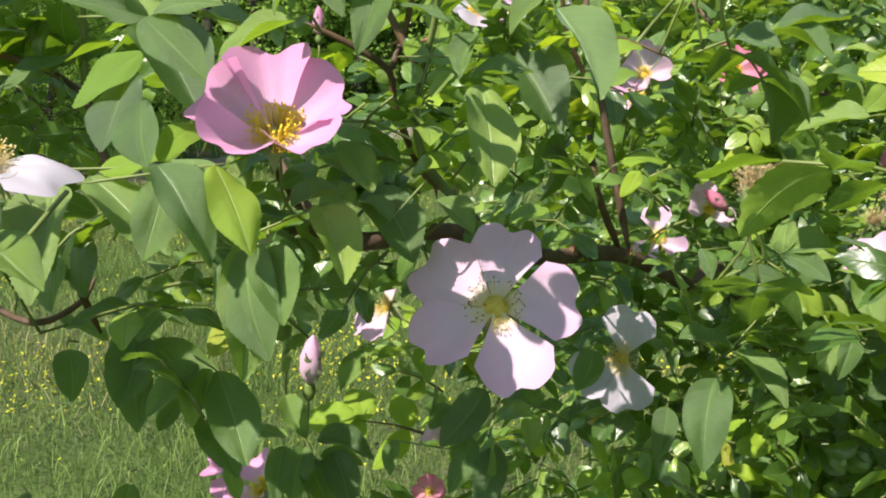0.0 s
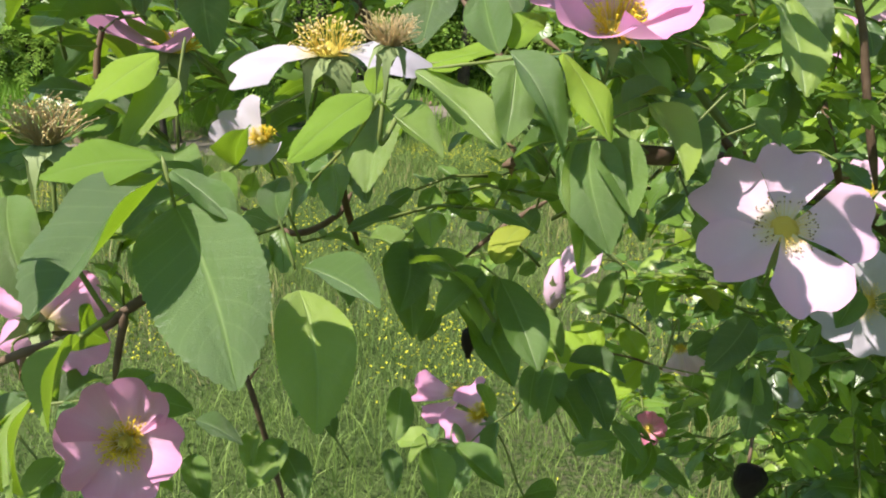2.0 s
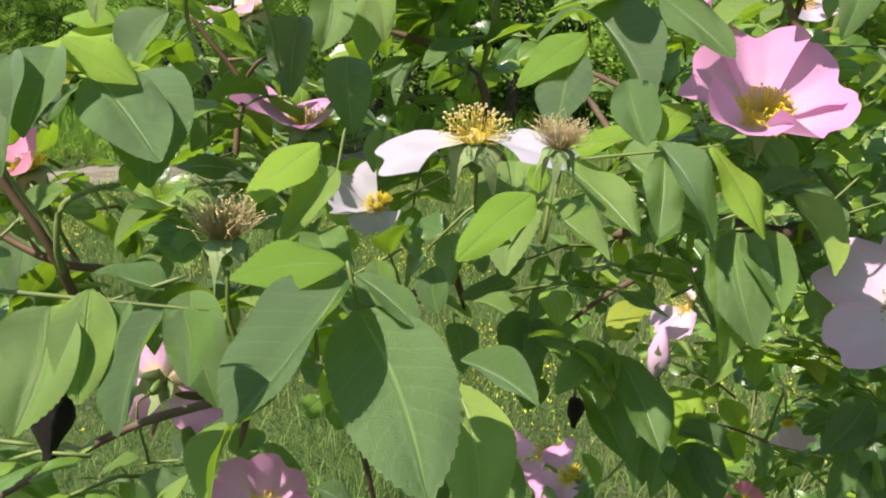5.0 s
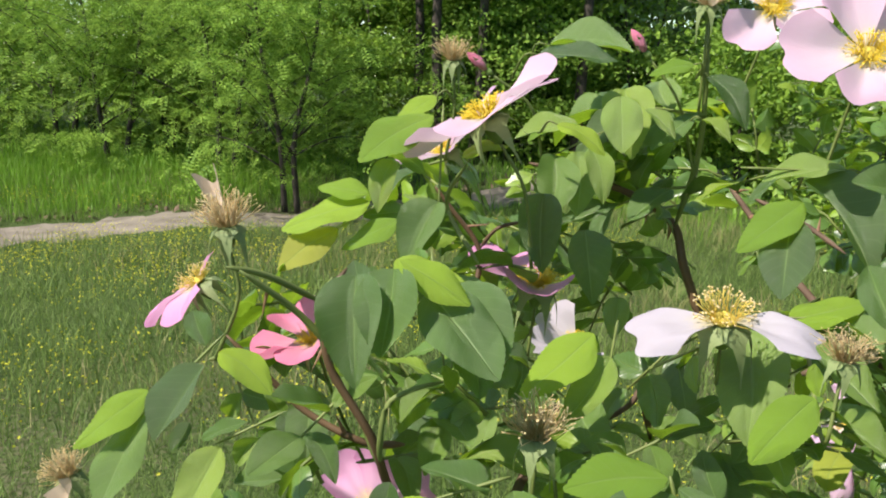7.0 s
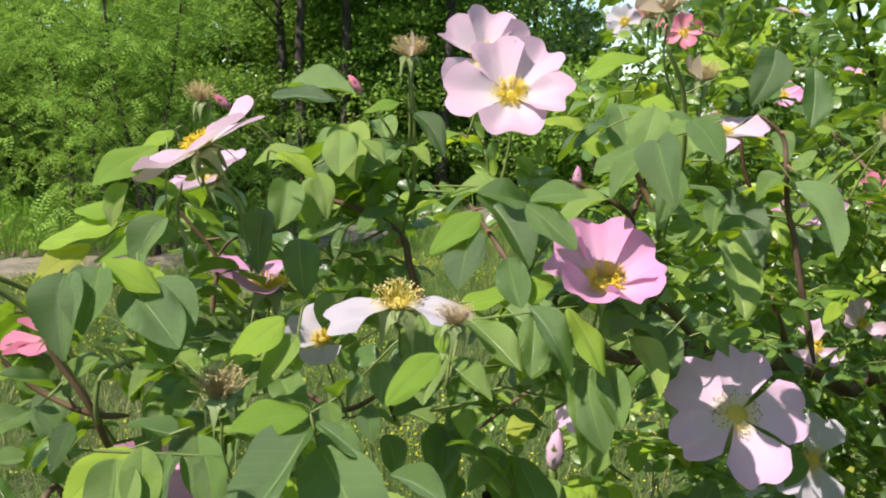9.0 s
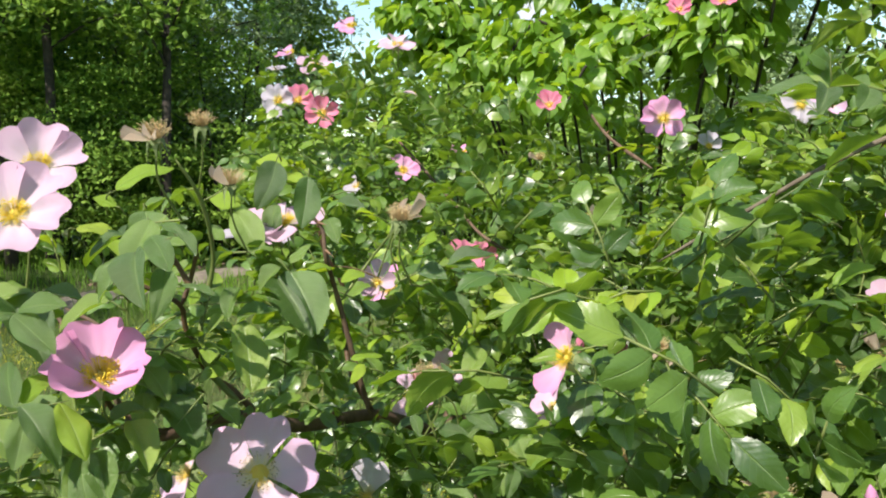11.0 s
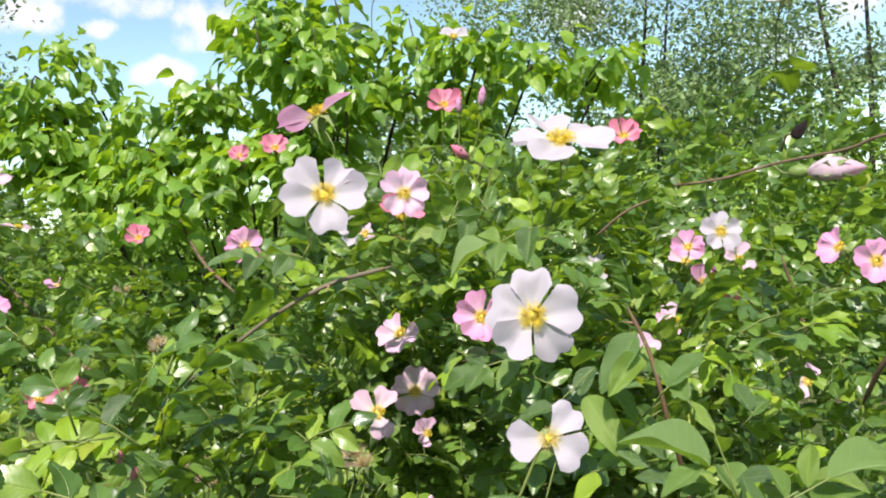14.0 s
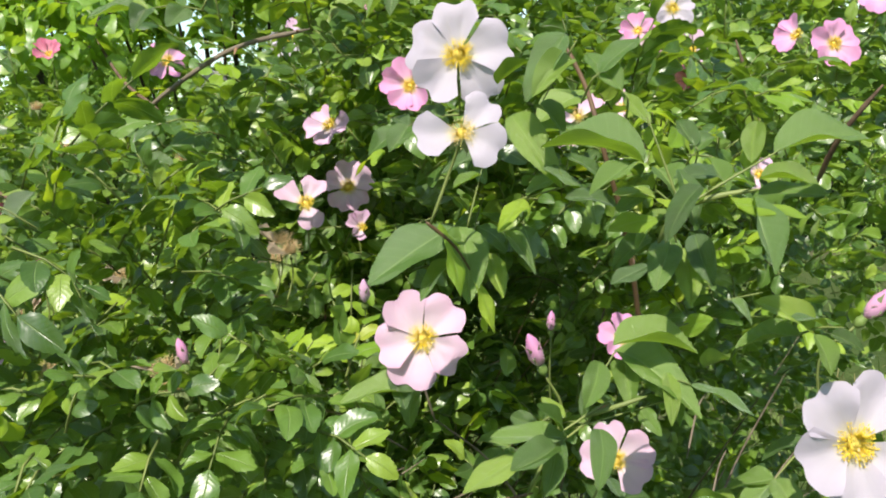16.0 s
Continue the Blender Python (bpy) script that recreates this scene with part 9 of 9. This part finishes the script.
pear_shoot([(0.5800, 1.0800, 0.7500), (0.3264, 0.8735, 1.4862), (0.3531, 0.8083, 1.5492), (0.4206, 0.7568, 1.5635)], 0.0040, 46, 0.030, 0.028)
pear_shoot([(0.5800, 1.0800, 0.7500), (0.4378, 0.7699, 1.4981), (0.3716, 0.7447, 1.5090), (0.3048, 0.7416, 1.5211)], 0.0040, 50, 0.030, 0.028)
pear_shoot([(0.5800, 1.0800, 0.7500), (0.4712, 0.7004, 1.4919), (0.4196, 0.6911, 1.5350), (0.3773, 0.6876, 1.5156)], 0.0040, 50, 0.030, 0.028)
pear_shoot([(0.5800, 1.0800, 0.7500), (0.3634, 0.8028, 1.5013), (0.2823, 0.8060, 1.5150), (0.2359, 0.8045, 1.5083)], 0.0040, 40, 0.030, 0.028)
pear_shoot([(0.5800, 1.0800, 0.7500), (0.5609, 0.6614, 1.5204), (0.5941, 0.6155, 1.6088), (0.5864, 0.6206, 1.6966)], 0.0050, 50, 0.030, 0.028)
pear_shoot([(0.5800, 1.0800, 0.7500), (0.5889, 0.6483, 1.4870), (0.6696, 0.6145, 1.5803), (0.7020, 0.6015, 1.6499)], 0.0040, 40, 0.030, 0.028)
pear_shoot([(0.5800, 1.0800, 0.7500), (0.3630, 0.6925, 1.4429), (0.3039, 0.6643, 1.4606), (0.2625, 0.6829, 1.4797)], 0.0040, 36, 0.030, 0.028)
pear_shoot([(0.5800, 1.0800, 0.7500), (0.4411, 0.6580, 1.4396), (0.4574, 0.6304, 1.5157), (0.4483, 0.6352, 1.5579)], 0.0040, 40, 0.030, 0.028)
pear_shoot([(0.5800, 1.0800, 0.7500), (0.4569, 0.6531, 1.5489), (0.4185, 0.6497, 1.6308), (0.4102, 0.6545, 1.6909)], 0.0040, 40, 0.030, 0.028)
pear_shoot([(0.5800, 1.0800, 0.7500), (0.4899, 0.6159, 1.5084), (0.4619, 0.6079, 1.5888), (0.4600, 0.6103, 1.6706)], 0.0040, 40, 0.030, 0.028)
pear_shoot([(0.5800, 1.0800, 0.7500), (0.5157, 0.6822, 1.5675), (0.4870, 0.6748, 1.6661), (0.4199, 0.7054, 1.7195)], 0.0040, 44, 0.030, 0.028)
pear_shoot([(0.5800, 1.0800, 0.7500), (0.6517, 0.5423, 1.5364), (0.6488, 0.4923, 1.6028), (0.6416, 0.4616, 1.6375)], 0.0040, 20, 0.030, 0.028)
pear_shoot([(0.5800, 1.0800, 0.7500), (0.7089, 0.4941, 1.5304), (0.6983, 0.4504, 1.5907), (0.6977, 0.4143, 1.6184)], 0.0040, 20, 0.030, 0.028)
pear_shoot([(0.5800, 1.0800, 0.7500), (0.6278, 0.5949, 1.5567), (0.6169, 0.5488, 1.6319), (0.6288, 0.5296, 1.6661)], 0.0040, 36, 0.030, 0.028)
pear_shoot([(0.5800, 1.0800, 0.7500), (0.2807, 0.9240, 1.5629), (0.2285, 0.9299, 1.5850), (0.1714, 0.9357, 1.5922)], 0.0040, 40, 0.030, 0.028)
pear_shoot([(0.5800, 1.0800, 0.7500), (0.2870, 0.8968, 1.5166), (0.2294, 0.9048, 1.5395), (0.1857, 0.9095, 1.5473)], 0.0040, 40, 0.030, 0.028)
pear_shoot([(0.5800, 1.0800, 0.7500), (0.2616, 0.9226, 1.5989), (0.2164, 0.9262, 1.6200), (0.2039, 0.9260, 1.6302)], 0.0040, 30, 0.030, 0.028)

scatter(pear_spots, PEARS, "pear_leaves", PEAR_LEAF, pear)

# ---- the mass of the bush ----
OUT = (-0.45, -0.7, 0.35)


def clear_of_way(p):
    """Keeps the walk and the open view over the meadow free of foliage."""
    near = (p.y < 0.09 - 0.28 * max(p.x, 0.0)) or (p.x < 0.05 and p.y < 0.12)
    meadow = p.x < 0.0 and p.z < 1.2
    return not near and not meadow


for c, r, n, s in (
    ((-0.13, 0.22, 1.315), (0.045, 0.03, 0.03), 10, 0.018),
    ((0.20, 0.17, 1.255), (0.07, 0.06, 0.05), 70, 0.017),
    ((0.196, 0.190, 1.284), (0.075, 0.050, 0.050), 60, 0.0165),
    ((0.189, 0.218, 1.322), (0.060, 0.045, 0.035), 34, 0.0165),
    ((0.165, 0.155, 1.340), (0.085, 0.055, 0.032), 64, 0.0165),
    ((0.170, 0.110, 1.285), (0.060, 0.035, 0.030), 34, 0.0130),
    ((0.225, 0.090, 1.265), (0.040, 0.030, 0.028), 20, 0.0130),
    ((0.13, 0.26, 1.24), (0.06, 0.06, 0.05), 32, 0.013),
    ((-0.08, 0.26, 1.318), (0.10, 0.06, 0.034), 50, 0.0130),
    ((-0.02, 0.30, 1.318), (0.09, 0.08, 0.045), 44, 0.0130),
    ((-0.10, 0.20, 1.29), (0.09, 0.05, 0.04), 20, 0.0120),
    ((-0.15, 0.165, 1.305), (0.05, 0.03, 0.028), 18, 0.0120),
    ((-0.14, 0.15, 1.27), (0.06, 0.03, 0.02), 7, 0.0110),
    ((-0.010, 0.240, 1.305), (0.030, 0.025, 0.030), 18, 0.0130),
    ((0.06, 0.27, 1.24), (0.06, 0.05, 0.05), 26, 0.012),
    ((0.02, 0.30, 1.22), (0.09, 0.08, 0.06), 46, 0.0125),
    ((0.09, 0.34, 1.30), (0.09, 0.10, 0.10), 56, 0.0135),
    ((0.10, 0.42, 1.16), (0.12, 0.14, 0.12), 121, 0.0160),
    ((0.22, 0.46, 1.24), (0.14, 0.16, 0.16), 396, 0.0160),
    ((0.16, 0.66, 1.33), (0.16, 0.16, 0.14), 313, 0.0160),
    ((0.12, 0.80, 1.42), (0.12, 0.14, 0.08), 145, 0.0151),
    ((0.15, 0.82, 1.485), (0.13, 0.12, 0.035), 70, 0.0150),
    ((0.66, 0.50, 1.50), (0.16, 0.12, 0.06), 110, 0.0160),
    ((0.36, 0.62, 1.22), (0.20, 0.20, 0.22), 627, 0.0168),
    ((0.40, 0.40, 1.22), (0.18, 0.18, 0.18), 585, 0.0168),
    ((0.44, 0.31, 1.16), (0.16, 0.14, 0.15), 254, 0.0160),
    ((0.58, 0.30, 1.26), (0.18, 0.18, 0.17), 488, 0.0168),
    ((0.74, 0.42, 1.16), (0.16, 0.14, 0.14), 222, 0.0168),
    ((0.46, 0.13, 1.355), (0.14, 0.09, 0.045), 112, 0.0160),
    ((0.48, 0.34, 1.40), (0.16, 0.14, 0.08), 376, 0.0160),
    ((0.36, 0.24, 1.36), (0.12, 0.10, 0.09), 243, 0.0151),
    ((0.62, 0.48, 1.36), (0.22, 0.20, 0.14), 418, 0.0168),
    ((0.82, 0.24, 1.32), (0.18, 0.16, 0.18), 262, 0.0176),
    ((0.86, 0.40, 1.38), (0.22, 0.20, 0.18), 376, 0.0185),
    ((0.29, 0.22, 1.08), (0.16, 0.12, 0.12), 313, 0.0168),
    ((0.60, 0.34, 1.02), (0.20, 0.12, 0.12), 148, 0.0176),
    ((0.22, 0.30, 1.08), (0.14, 0.14, 0.13), 334, 0.0168),
    ((0.98, 0.46, 1.10), (0.26, 0.26, 0.26), 330, 0.0190),
    ((1.04, 0.52, 0.90), (0.26, 0.22, 0.20), 240, 0.0190),
    ((0.34, 0.45, 0.95), (0.26, 0.26, 0.16), 418, 0.0185),
    ((0.80, 0.48, 1.0), (0.26, 0.26, 0.20), 334, 0.0185),
    ((0.45, 0.75, 1.05), (0.34, 0.24, 0.22), 418, 0.0185),
    ((0.50, 0.58, 0.70), (0.36, 0.32, 0.26), 420, 0.0260),
    ((0.50, 0.62, 0.34), (0.30, 0.28, 0.26), 260, 0.0280),
    ((0.80, 0.42, 0.66), (0.26, 0.24, 0.26), 200, 0.0260),
):
    fill_blob(c, r, n, s, OUT, fill_rng, 0.0, 0.07, clear_of_way)



def over_open_rose(p):
    """No loose foliage stands in the sun of the large open rose."""
    d = p - Vector((0.0137, 0.2027, 1.2827))
    along = d.dot(to_sun)
    return 0.004 < along < 0.13 and (d - to_sun * along).length < 0.034


fill_spots = [m for m in fill_spots if not over_open_rose(m.translation)]


def outer(m):
    """True for the sprays on the side of the bush that the walk passes."""
    p = m.translation
    return p.y < 0.34 - 0.30 * max(0.0, p.x - 0.3) and p.z > 1.05


for spots, kind, leaf_look in ((fill_spots, "foliage", ROSE_LEAF), (young_spots, "young_foliage", YOUNG_LEAF)):
    scatter([m for m in spots if outer(m)], FINE_FILL, kind, leaf_look, bush)
    scatter([m for m in spots if not outer(m)], FILL, kind, leaf_look, bush)
sv, sf = join_data([tube_data([a, a.lerp(b, 0.5) + Vector((0, 0, 0.002)), b], 0.0006, 0.0004, 3) for a, b in fill_stalks])
leaf_stalks = part("leaf_stalks", mesh_from("leaf_stalks", sv, sf, GREEN_STEM), bush)
leaf_stalks["kind"] = "stuff"

# canes from the foot of the bush up into its mass
cane_rng = random.Random(63)
for k in range(46):
    top = Vector((cane_rng.uniform(0.06, 0.95), cane_rng.uniform(0.12, 0.75), cane_rng.uniform(1.05, 1.40)))
    if not clear_of_way(top):
        continue
    foot = Vector((0.48 + cane_rng.uniform(-0.16, 0.16), 0.66 + cane_rng.uniform(-0.14, 0.14), -0.02))
    mid = foot.lerp(top, 0.55) + Vector((cane_rng.uniform(-0.06, 0.06), cane_rng.uniform(-0.04, 0.08), 0.14))
    branch(bush, [foot, mid, top], 0.0032, 0.0003, cane_rng.choice([BARK, RED_STEM, TWIG]), 4)

# bare dead twigs in the shade of the bush
for k in range(40):
    q = Vector((cane_rng.uniform(0.2, 0.55), cane_rng.uniform(0.05, 0.3), cane_rng.uniform(1.0, 1.24)))
    w = Vector((cane_rng.uniform(-1, 1), cane_rng.uniform(-0.5, 0.5), cane_rng.uniform(-0.3, 0.8))).normalized() * cane_rng.uniform(0.05, 0.12)
    branch(bush, [q, q + w * 0.5 + Vector((0, 0, 0.008)), q + w], 0.0008, 0.0004, TWIG, 0, "dead_twig")
